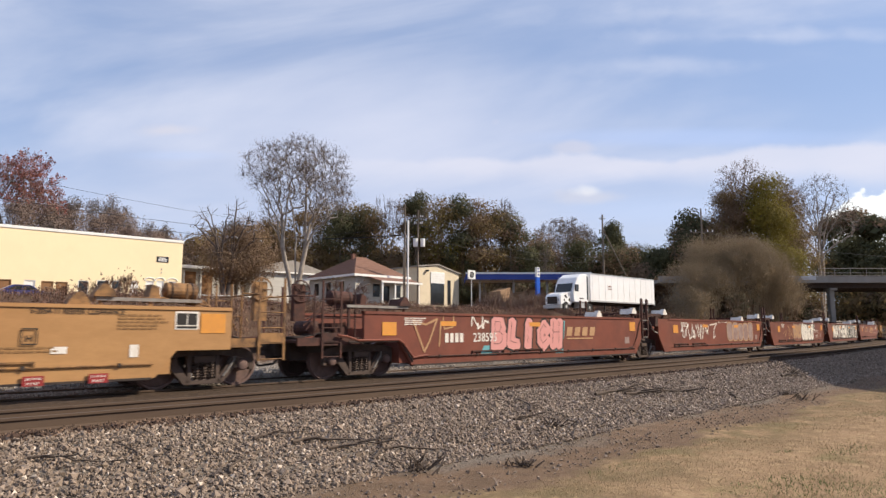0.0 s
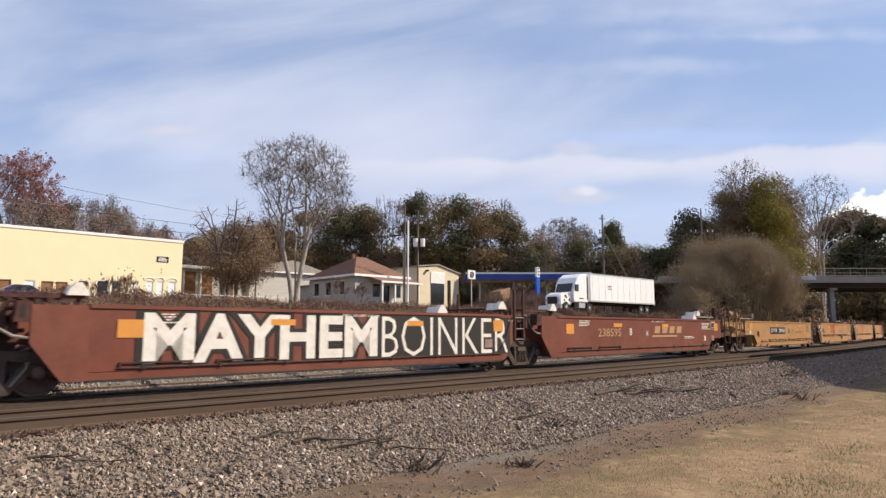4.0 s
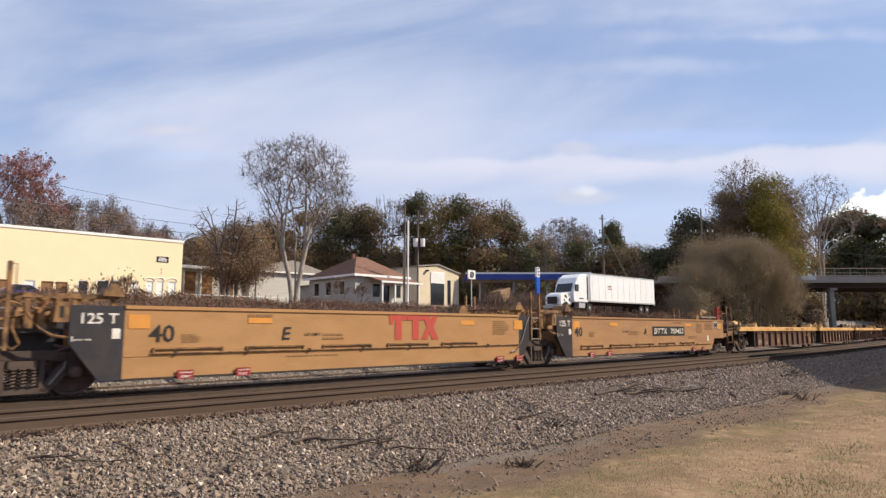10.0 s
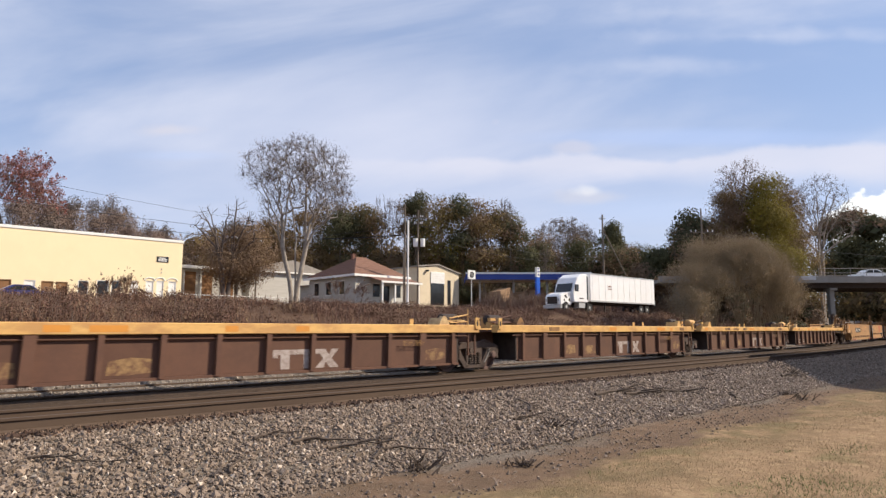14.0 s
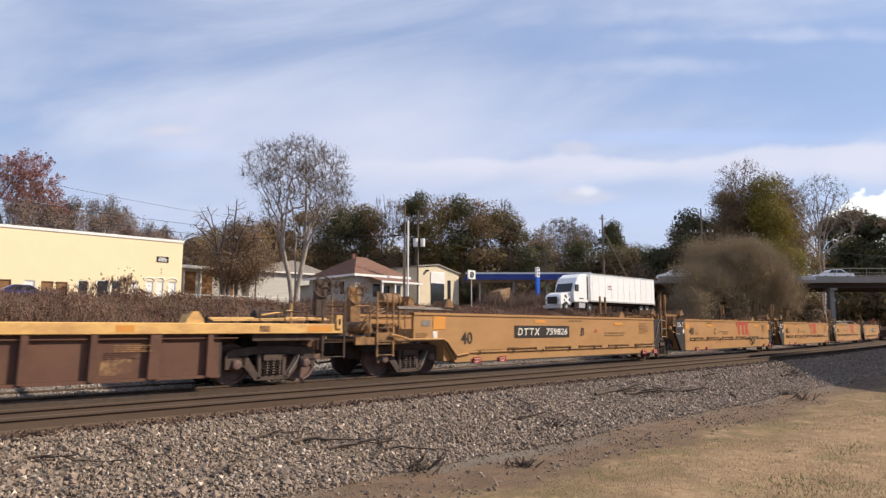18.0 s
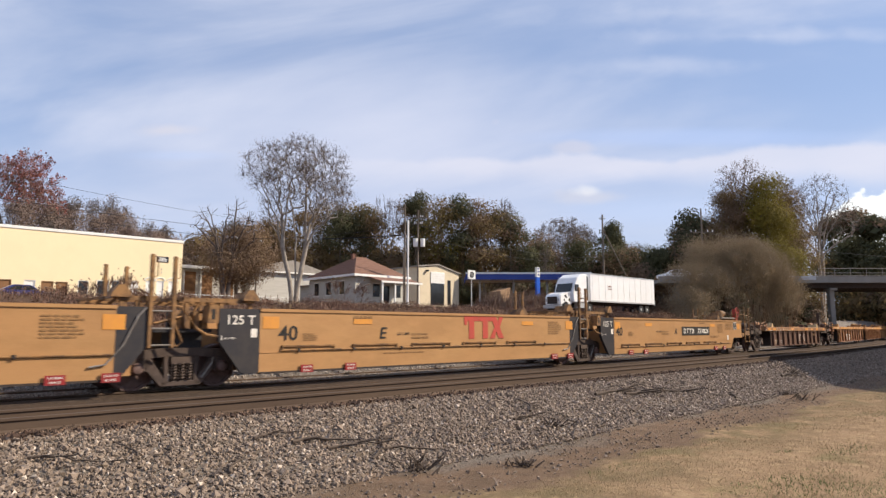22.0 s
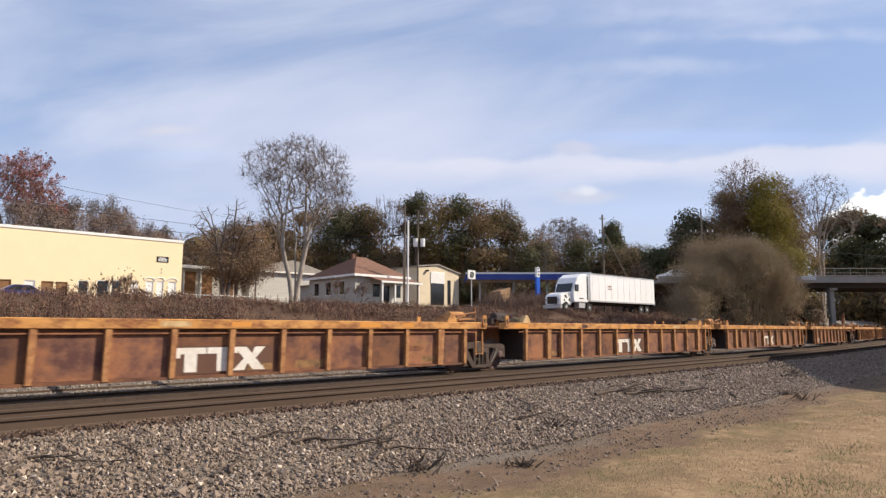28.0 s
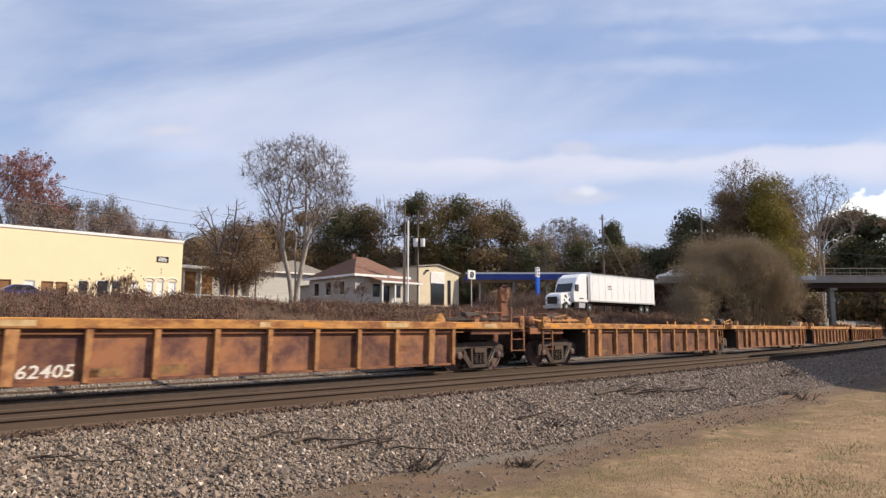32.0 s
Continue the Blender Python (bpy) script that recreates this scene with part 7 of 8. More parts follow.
def bridge():
    t = thing("road_bridge", "grey concrete road bridge on slim piers over the railway", "bridge", at=bridge_frame())
    block("deck", t, CONCRETE, 27, 125, 0.6, 10.4, 7.05, 7.45)
    block("parapet", t, CONCRETE, 27, 125, 0.0, 0.6, 7.05, 7.85, "pale concrete parapet")
    block("parapet", t, CONCRETE, 27, 125, 10.4, 11.0, 6.95, 7.92)
    for y in (0.9, 3.9, 6.9, 9.5):
        block("girder", t, STEEL_DARK, 39, 110, y, y + 0.4, 6.45, 7.05)
    block("guard_end", t, WHITE_TRIM, 41.7, 43.6, -0.08, 0.0, 7.35, 7.95, "white guard plate")
    block("guard_end", t, GALV, 44.6, 46.4, -0.08, 0.0, 7.4, 7.85)
    for x0 in (48.4, 78):
        block("pier", t, CONCRETE, x0 + 0.35, x0 + 0.95, 1.2, 1.9, -0.8, 6.2, "concrete bridge pier", 0.05)
        block("pier_cap", t, CONCRETE, x0 + 0.2, x0 + 1.1, 0.8, 2.3, 6.15, 6.45)
        block("pier", t, CONCRETE, x0 + 0.35, x0 + 0.95, 8.6, 9.3, -0.8, 6.2, "concrete bridge pier", 0.05)
        block("pier_cap", t, CONCRETE, x0 + 0.2, x0 + 1.1, 8.2, 9.7, 6.15, 6.45)
    block("abutment", t, CONCRETE, 30, 34, 3.0, 10.8, 1.0, 6.95)
    for y in (0.3, 10.7):
        for z in (8.3, 8.85):
            bm = bmesh.new()
            rod(bm, (47, y, z), (110, y, z), 0.035, 5)
            part("handrail", bm, GREY_ROOF, t)
        for i in range(32):
            bm = bmesh.new()
            rod(bm, (47 + i * 2, y, 7.9), (47 + i * 2, y, 8.9), 0.03, 5)
            part("rail_post", bm, GREY_ROOF, t)


bridge()
CARS = [sedan("passing_car", "white saloon car driving over the bridge", WHITE_BODY, bridge_frame() @ pose(60 + 10 * i, 2.6, 7.45, 0, 0, 180)) for i in range(3)]
CAR_RUNS = [[(0, 88.0), (10.8, 56.4), (12.0, 48.6), (13.5, 42.6), (15, 37.0), (17, 31.5), (18, 30.0), (32, 30.0)],
            [(0, 100.0), (13.75, 56.4), (14.5, 52.0), (16.5, 44.2), (17.5, 40.4), (19, 36.0), (20, 34.7), (32, 34.7)],
            [(0, 112.0), (16.4, 56.4), (17.5, 52.1), (20.0, 43.0), (21, 40.4), (22, 39.4), (32, 39.4)]]


# ---- poles and wires ----
def pole(name, label, x, y, top, base, r=0.14, arms=(), material=POLE_WOOD, cat="utility pole"):
    t = thing(name, label, cat)
    bm = bmesh.new()
    rod(bm, (x, y, base), (x, y, top), r, 8, r * 0.65)
    part("shaft", bm, material, t)
    for z, half in arms:
        bm = bmesh.new()
        a = Vector((0.731, -0.682, 0)) * half
        c = Vector((x, y, z))
        rod(bm, c - a, c + a, 0.06, 4)
        b = part("cross_arm", bm, POLE_WOOD, t)
        for k in (-0.9, -0.5, 0.5, 0.9):
            bm = bmesh.new()
            rod(bm, c + a * k + Vector((0, 0, 0.05)), c + a * k + Vector((0, 0, 0.28)), 0.05, 6)
            part("insulator", bm, WHITE_TRIM, b)
    return t


p = pole("utility_pole", "tall grey utility pole with a pale lower sleeve", 42.15, 50.94, 14.2, 2.8, 0.12)
bm = bmesh.new()
rod(bm, (42.3, 50.6, 2.8), (42.3, 50.6, 12.5), 0.10, 8)
part("pale_sleeve", bm, WHITE_TRIM, p)
bm = bmesh.new()
rod(bm, (41.9, 50.8, 2.8), (41.9, 50.8, 9.0), 0.07, 8)
part("stub_pole", bm, POLE_WOOD, p)
p = pole("utility_pole", "wooden utility pole carrying two white transformers", 49.03, 56.83, 15.3, 3.0, 0.13, ((14.4, 0.6), (13.6, 0.5)))
for dx in (-0.42, 0.42):
    bm = bmesh.new()
    q = Vector((49.03, 56.83, 11.0)) + ACROSS * dx
    turned_z(bm, q.x, q.y - 0.2, 10.9, 0.27, 0.95, 12)
    part("transformer", bm, WHITE_TRIM, p, "white transformer can")
pole("utility_pole", "tall wooden utility pole with guy strut", 90.9, 58.8, 20.1, 3, 0.2, ((19.4, 0.5),))
bm = bmesh.new()
rod(bm, (91.0, 58.7, 17.5), (94.0, 55.6, 8.0), 0.09, 6)
tagged(new("guy_strut", as_mesh(bm, "guy_strut", POLE_WOOD)), "slanting timber strut against the pole", "strut")
pole("utility_pole", "wooden utility pole with a cross arm among the trees", 78.35, 36.3, 16.4, 2.5, 0.15, ((13.4, 1.5),))
for x, y, top in ((35.6, 77.4, 12.9), (39.9, 79.0, 13.0)):
    p = pole("street_lamp", "wooden lamp pole with a small grey lamp head", x, y, top, 3.4, 0.13, (), POLE_WOOD, "street lamp")
    bm = bmesh.new()
    box(bm, x - 0.1, x + 0.7, y - 0.25, y + 0.15, top - 0.15, top + 0.15)
    part("lamp_head", bm, GALV, p)


def wire(a, b, sag, r=0.022):
    bm = bmesh.new()
    a, b = Vector(a), Vector(b)
    pts = [a.lerp(b, i / 14) - Vector((0, 0, sag * 4 * (i / 14) * (1 - i / 14))) for i in range(15)]
    limb(bm, pts, [r] * len(pts), 4)
    tagged(new("power_line", as_mesh(bm, "power_line", WIRE)), "thin dark power line hanging between poles", "cable")


wire((-16, 84, 17.4), (37.0, 80.4, 14.4), 0.6, 0.03)
wire((-16, 84.5, 16.4), (37.0, 80.4, 13.2), 0.6, 0.03)
wire((-16, 85, 22.0), (37.0, 80.4, 15.9), 0.8, 0.02)
pole("utility_pole", "wooden utility pole standing among the brown trees", 37.0, 80.4, 12.9, 3.6, 0.13)
wire((35.6, 77.4, 12.7), (49.03, 56.83, 13.6), 0.5)
wire((49.03, 56.83, 13.6), (90.9, 58.8, 13.0), 1.2)
wire((49.03, 56.83, 12.3), (90.9, 58.8, 12.3), 1.2)
wire((90.9, 58.8, 13.0), (78.35, 36.3, 13.5), 0.6)
wire((78.35, 36.3, 13.4), (150, 20, 14), 1.0)
wire((42.15, 50.94, 11.0), (36.0, 57.0, 10.6), 0.05, 0.05)


# ---- trees ----
def tubes(segs, n=5):
    """Tapered tubes from rows of (p, q, r0, r1)."""
    V, F = [], []
    for p, q, r0, r1 in segs:
        d = q - p
        if d.length < 1e-5:
            continue
        d.normalize()
        s = d.orthogonal().normalized()
        t = d.cross(s)
        k = len(V)
        for c, r in ((p, r0), (q, r1)):
            for i in range(n):
                a = 2 * math.pi * i / n
                V.append(c + (s * math.cos(a) + t * math.sin(a)) * r)
        for i in range(n):
            F.append((k + i, k + (i + 1) % n, k + n + (i + 1) % n, k + n + i))
    return V, F


def grow(rnd, p, d, length, r, level, out, twigs, bend=0.22, up=0.12, fork=(2, 3), shrink=0.72):
    n = 3
    for i in range(n):
        q = p + d * (length / n)
        r1 = r * (0.86 if level else 0.7)
        (out if level > 0 else twigs).append((p, q, r, r1))
        p, r = q, r1
        d = (d + Vector((rnd.gauss(0, bend), rnd.gauss(0, bend), rnd.gauss(0, bend) + up * 0.5))).normalized()
        if level and i > 0 and rnd.random() < 0.55:
            e = (d + Vector((rnd.gauss(0, 0.6), rnd.gauss(0, 0.6), rnd.gauss(0.1, 0.4)))).normalized()
            grow(rnd, p, e, length * shrink * 0.75, r * 0.55, level - 1, out, twigs, bend, up, fork, shrink)
    if level:
        for _ in range(rnd.randint(*fork)):
            e = (d + Vector((rnd.gauss(0, 0.42), rnd.gauss(0, 0.42), rnd.gauss(0.05, 0.3)))).normalized()
            grow(rnd, p, e, length * shrink, r * 0.68, level - 1, out, twigs, bend, up, fork, shrink)


def fit_tree(segs, twigs, width, height):
    pts = [q for _, q, _, _ in segs + twigs]
    z1 = max(p.z for p in pts)
    w = max(max(abs(p.x) for p in pts), 0.1)
    w2 = max(max(abs(p.y) for p in pts), 0.1)
    k = (width / 2 / w, width / 2 / w2, height / z1)

    def f(v):
        return Vector((v.x * k[0], v.y * k[1], v.z * k[2]))
    return [(f(a), f(b), r0, r1) for a, b, r0, r1 in segs], [(f(a), f(b), r0, r1) for a, b, r0, r1 in twigs]


def bare_tree(label, x, y, height, width, seed, bark=BARK, twig=TWIGS, stems=1, levels=4, r=0.3, trunk=0.22, leaf=None, leaves=0, base=None, lean=0.25, up=0.12, name="bare_tree", twig_r=1.0, leaf_s=0.1):
    rnd = random.Random(seed)
    segs, twigs = [], []
    for i in range(stems):
        d = Vector((rnd.gauss(0, lean if stems > 1 else 0.03), rnd.gauss(0, lean if stems > 1 else 0.03), 1)).normalized()
        p = Vector((rnd.gauss(0, 0.15), rnd.gauss(0, 0.15), 0)) if stems > 1 else Vector((0, 0, 0))
        q = p + d * height * trunk
        segs.append((p, q, r, r * 0.85))
        for _ in range(3 if stems == 1 else 2):
            e = (d + Vector((rnd.gauss(0, 0.35), rnd.gauss(0, 0.35), 0.2))).normalized()
            grow(rnd, q, e, height * 0.27, r * 0.62, levels, segs, twigs, up=up)
    segs, twigs = fit_tree(segs, twigs, width, height)
    t = thing(name, label, "tree", at=Matrix.Translation((x, y, (ground_z(x, y) if base is None else base) - 0.1)))
    V, F = tubes(segs, 5)
    part("trunk", raw_mesh("trunk", V, F, bark), None, t)
    tw = []
    for a, b, r0, r1 in twigs:
        w = max(r0, 0.012) * twig_r
        tw.append((a, b, w, w * 0.5))
        for _ in range(2):
            e = (b - a) + Vector((rnd.gauss(0, 0.5), rnd.gauss(0, 0.5), rnd.gauss(0.1, 0.4))) * (b - a).length
            c = a.lerp(b, rnd.random())
            tw.append((c, c + e * rnd.uniform(0.5, 1.1), w * 0.7, w * 0.3))
    V, F = tubes(tw, 3)
    c = part("crown", raw_mesh("crown", V, F, twig), None, t)
    if leaf:
        rng = np.random.default_rng(seed)
        ends = np.array([b[:] for _, b, _, _ in tw])
        c0 = ends[rng.integers(0, len(ends), leaves)] + rng.normal(0, 1, (leaves, 3)) * (0.35, 0.35, 0.3)
        V = (c0[:, None] + rng.normal(0, 1, (leaves, 3, 3)) * rng.uniform(0.5, 1.2, (leaves, 1, 1)) * leaf_s).reshape(-1, 3)
        F = np.arange(leaves * 3).reshape(-1, 3)
        part("leaves", raw_mesh("leaves", V, F, leaf), None, t)
    return t


def leaf_mass(blobs, count, size, seed):
    """Small leaf clumps spread through the outer part of uneven lobes."""
    rng = np.random.default_rng(seed)
    vol = np.array([b[3] * b[4] * b[5] for b in blobs]) ** 0.7
    which = rng.choice(len(blobs), count, p=vol / vol.sum())
    B = np.array(blobs)[which]
    d = rng.normal(size=(count, 3))
    d /= np.linalg.norm(d, axis=1)[:, None]
    rad = rng.uniform(0.15, 1.0, count) ** 0.5 * (1 + 0.16 * np.sin(d[:, 0] * 7 + B[:, 0]) * np.cos(d[:, 2] * 6 + B[:, 1]) + rng.normal(0, 0.06, count))
    c = B[:, :3] + d * B[:, 3:6] * rad[:, None]
    n = d * (1, 1, 0.8) + (0, 0, 0.25) + rng.normal(0, 0.24, (count, 3))
    n /= np.linalg.norm(n, axis=1)[:, None]
    a = np.cross(n, rng.normal(size=(count, 3)))
    a /= np.linalg.norm(a, axis=1)[:, None]
    b = np.cross(n, a)
    s = size * rng.lognormal(0, 0.4, count)[:, None]
    V = np.stack([c - a * s, c + b * s * 0.7, c + a * s, c - b * s * 0.6], 1).reshape(-1, 3)
    F = np.arange(count * 4).reshape(-1, 4)
    return V, F


def lobes(rnd, width, height, n, low=0.35, pointed=0.0):
    out = []
    for i in range(n):
        u = rnd.random()
        z = height * (low + (0.92 - low) * u)
        k = (1 - pointed * u) * math.sin(math.pi * (0.22 + 0.66 * u)) ** 0.7
        a = rnd.uniform(0, 6.28)
        d = width / 2 * 0.62 * k * math.sqrt(rnd.random())
        r = width * rnd.uniform(0.19, 0.31) * (1 - 0.35 * pointed * u)
        out.append((d * math.cos(a), d * math.sin(a), z, r, r, r * rnd.uniform(0.6, 0.9)))
    return out


def leafy_tree(label, x, y, height, width, seed, leaf, count=3500, size=0.22, lob=11, low=0.3, pointed=0.3, second=None, name="tree", base=None, r=0.25):
    rnd = random.Random(seed)
    t = thing(name, label, "tree", at=Matrix.Translation((x, y, (ground_z(x, y) if base is None else base) - 0.2)))
    L = lobes(rnd, width, height, lob, low, pointed)
    count, size = int(count * 1.5), size * 0.8
    segs = [(Vector((0, 0, 0)), Vector((0, 0, height * 0.55)), r, r * 0.6), (Vector((0, 0, height * 0.55)), Vector((0, 0, height * 0.9)), r * 0.6, r * 0.15)]
    for b in L:
        z = max(b[2] - abs(b[0]) * 0.4 - 0.5, height * 0.2)
        segs.append((Vector((0, 0, min(z, height * 0.85))), Vector(b[:3]), r * 0.3, r * 0.08))
    V, F = tubes(segs, 6)
    part("trunk", raw_mesh("trunk", V, F, BARK), None, t)
    V, F = leaf_mass(L, count, size, seed)
    if second:
        k = int(count * 0.6) * 4
        part("crown", raw_mesh("crown", V[:k], F[:int(count * 0.6)], leaf), None, t)
        V2, F2 = leaf_mass([(b[0], b[1], b[2] + b[5] * 0.25, b[3] * 0.9, b[4] * 0.9, b[5] * 0.8) for b in L[: max(2, lob // 2)]], int(count * 0.4), size, seed + 1)
        part("crown", raw_mesh("crown", V2, F2, second), None, t)
    else:
        part("crown", raw_mesh("crown", V, F, leaf), None, t)
    return t


def crown_tree(label, x, y, height, blobs, seed, count=600, bark=BARK, twig=TWIGS, stems=((0, 0),), fork=0.3, r=0.2, leaf=None, leaves=0, leaf_s=0.05, leaf_in=None, base=None, twigs=4, twig_l=0.6, twig_r=0.012, name="bare_tree", limbs=9):
    """A leafless tree grown out to points spread through its crown; each new shoot springs from the nearest wood."""
    rng = np.random.default_rng(seed)
    B = np.array(blobs, float)
    vol = (B[:, 3] * B[:, 4] * B[:, 5]) ** 0.8
    Q = B[rng.choice(len(B), count, p=vol / vol.sum())]
    d = rng.normal(size=(count, 3))
    d /= np.linalg.norm(d, axis=1)[:, None]
    T = Q[:, :3] + d * Q[:, 3:6] * (rng.uniform(0.08, 1.0, count) ** 0.36)[:, None]
    T = T[np.argsort(np.linalg.norm(T - (0, 0, height * fork), axis=1))]
    N, up = [], []
    # trunks rise from the foot and part below the crown
    for sx, sy in stems:
        last = -1
        for k in range(7):
            h = k / 6
            N.append((sx * h ** 1.5 + 0.12 * math.copysign(1, sx) * (len(stems) > 1) + rng.normal(0, 0.05) * h, sy * h ** 1.5 + rng.normal(0, 0.05) * h, height * fork * h * (1.0 if k < 6 else 1.06)))
            up.append(last)
            last = len(N) - 1
    # main limbs sweep up and out from the forks to well-spread places in the crown
    picks = [int(np.argmax(T[:, 2]))]
    far_off = np.linalg.norm(T - T[picks[0]], axis=1)
    heads = [7 * k + 6 for k in range(len(stems))]
    for _ in range(limbs - 1):
        picks.append(int(np.argmax(far_off + 0.35 * T[:, 2])))
        far_off = np.minimum(far_off, np.linalg.norm(T - T[picks[-1]], axis=1))
    for k in picks:
        g = T[k]
        h = min(heads, key=lambda q: math.hypot(N[q][0] - g[0], N[q][1] - g[1]))
        a0 = np.array(N[h])
        last = h
        w = int(max(6, np.linalg.norm(g - a0) / 0.7))
        for q in range(1, w + 1):
            f = q / w
            N.append(tuple(a0 + (g - a0) * (f ** 1.35, f ** 1.35, f ** 0.88) + rng.normal(0, 0.07, 3)))
            up.append(last)
            last = len(N) - 1
    P = np.zeros((len(N) + count * 12, 3))
    P[:len(N)] = N
    n = len(N)
    for t in T:
        v = t - P[:n]
        c = np.linalg.norm(v, axis=1)
        # shoots prefer to climb and to leave older wood at a slant
        cost = c * (1 + 0.9 * np.clip(0.5 - v[:, 2] / np.maximum(c, 1e-3), 0, 2))
        cost[P[:n, 2] < height * fork * 0.55] += 50
        k = int(np.argmin(cost))
        steps = int(min(max(round(c[k] / 0.75), 1), 11))
        a, last = P[k].copy(), k
        for q in range(1, steps + 1):
            f = q / steps
            e = a + (t - a) * f + rng.normal(0, 0.06, 3) * (1 if q < steps else 0) + (0, 0, -0.10 * c[k] * f * (1 - f))
            P[n] = e
            up.append(last)
            last = n
            n += 1
    P = P[:n]
    load = np.ones(n)
    for k in range(n - 1, -1, -1):
        if up[k] >= 0:
            load[up[k]] += load[k]
    R = np.maximum(r * (load / load.max()) ** 0.53, 0.011)
    pts = [Vector(q) for q in P]
    tip = np.ones(n, bool)
    tip[[k for k in up if k >= 0]] = False
    thick = [(pts[up[k]], pts[k], float(R[up[k]]), float(R[k])) for k in range(n) if up[k] >= 0 and R[k] > 0.03]
    thin = [(pts[up[k]], pts[k], float(min(R[up[k]], R[k] * 1.4)), float(R[k])) for k in range(n) if up[k] >= 0 and R[k] <= 0.03]
    ends = []
    for k in np.nonzero(load < 5)[0]:
        if P[k][2] < height * fork:
            continue
        out = pts[k] - pts[up[k]] if up[k] >= 0 else Vector((0, 0, 1))
        out.normalize()
        for _ in range(twigs):
            e = (out + Vector(rng.normal(0, 0.62, 3)) + Vector((0, 0, 0.12))).normalized() * twig_l * float(rng.uniform(0.4, 1.2))
            thin.append((pts[k], pts[k] + e, twig_r, twig_r * 0.4))
            ends.append(pts[k] + e)
    t = thing(name, label, "tree", at=Matrix.Translation((x, y, (ground_z(x, y) if base is None else base) - 0.1)))
    V, F = tubes(thick, 6)
    part("trunk", raw_mesh("trunk", V, F, bark, True), None, t)
    V, F = tubes(thin, 3)
    part("crown", raw_mesh("crown", V, F, twig), None, t)
    if leaf:
        E = np.array([e[:] for e in ends])
        if leaf_in:
            lx, ly, lz, lr = leaf_in
            E = E[np.linalg.norm(E - (lx, ly, lz), axis=1) < lr]
        c0 = E[rng.integers(0, len(E), leaves)] + rng.normal(0, 0.16, (leaves, 3))
        V = (c0[:, None] + rng.normal(0, 1, (leaves, 3, 3)) * rng.uniform(0.5, 1.2, (leaves, 1, 1)) * leaf_s).reshape(-1, 3)
        part("leaves", raw_mesh("leaves", V, np.arange(leaves * 3).reshape(-1, 3), leaf), None, t)
    return t


# across and away from the camera, for crowns that spread more one way
SIDE, AWAY = Vector((0.731, -0.682, 0)), Vector((0.682, 0.731, 0))


def lobe(a, b, z, rx, rz):
    p = SIDE * a + AWAY * b
    return (p.x, p.y, z, rx, rx, rz)


# the tall bare tree by the bungalow and the gnarled one beside the workshop
crown_tree("tall bare tree with pale forked trunks and broad grey crown", 31.5, 54.6, 17.2, [lobe(-1.0, 0, 13.0, 3.0, 3.6), lobe(2.4, 0.5, 12.8, 2.9, 3.6), lobe(-3.2, -0.5, 13.9, 2.0, 2.4), lobe(0.6, 0, 14.6, 3.0, 2.4), lobe(3.6, -0.6, 11.0, 1.8, 2.4), lobe(-2.0, 0, 10.0, 1.5, 1.8)], 21, 1300, PALE_BARK, TWIGS, ((-1.0, 0.3), (0.9, -0.2), (0.3, 0.6)), 0.34, 0.23, TWIGS, 16000, 0.034, None, None, 8, 0.75, 0.011)
crown_tree("gnarled bare tree with dark dead limbs", 34.9, 77.0, 13.9, [lobe(-2.6, 0, 11.2, 1.8, 2.2), lobe(1.4, 0, 11.6, 2.0, 2.0), lobe(-1.0, 0, 9.0, 2.6, 2.4), lobe(2.6, 0, 9.6, 1.8, 2.0)], 12, 70, DARK_TWIGS, DARK_TWIGS, ((-0.8, 0), (0.7, 0.2)), 0.38, 0.30, None, 0, 0.05, None, None, 3, 0.9, 0.022)
leafy_tree("dense russet-brown tree with thin leaves", 37.0, 78.6, 10.4, 11.4, 31, RUSSET, 26000, 0.09, 22, 0.38, 0.05)
leafy_tree("low dark green tree behind the sheds", 33.5, 99.0, 7.5, 9.0, 32, PINE, 1800, 0.25)
# far left
crown_tree("tall bare tree with red autumn leaves round its top", 18.0, 112.5, 21.4, [lobe(0, 0, 14.0, 5.6, 5.6), lobe(1.4, 0, 16.2, 4.2, 4.6), lobe(-2.0, 0, 15.0, 4.6, 4.6), lobe(2.6, 0, 12.0, 4.0, 4.4)], 41, 700, BARK, TWIGS, ((-0.8, 0), (0.8, 0)), 0.25, 0.3, RED_TWIGS, 15000, 0.10, (3.0, -2.0, 18.0, 7.5), None, 6, 0.9, 0.022)
for i, (x, y, h, w) in enumerate(((24, 119, 15.5, 9), (28, 121, 16.5, 9), (31.5, 120, 17, 9), (35, 118, 15, 8.5), (38.5, 114, 12.5, 8), (13, 114, 13, 9), (20, 106, 11, 8))):
    bare_tree("slender bare grey tree in the wood behind the workshop", x, y, h, w, 50 + i, BARK, TWIGS, 2, 4, 0.18, 0.25, TWIGS, 5000)
leafy_tree("dark brown undergrowth tree behind the workshop", 15.5, 103, 9.5, 10, 60, RUSSET, 8000, 0.14, 9, 0.15, 0.1)
leafy_tree("dark brown undergrowth tree behind the workshop", 26.0, 109, 8.5, 12, 61, RUSSET, 8000, 0.14, 9, 0.15, 0.1)
leafy_tree("dark brown undergrowth tree behind the workshop", 34.0, 107, 8.0, 10, 62, RUSSET, 8000, 0.14, 9, 0.15, 0.1)
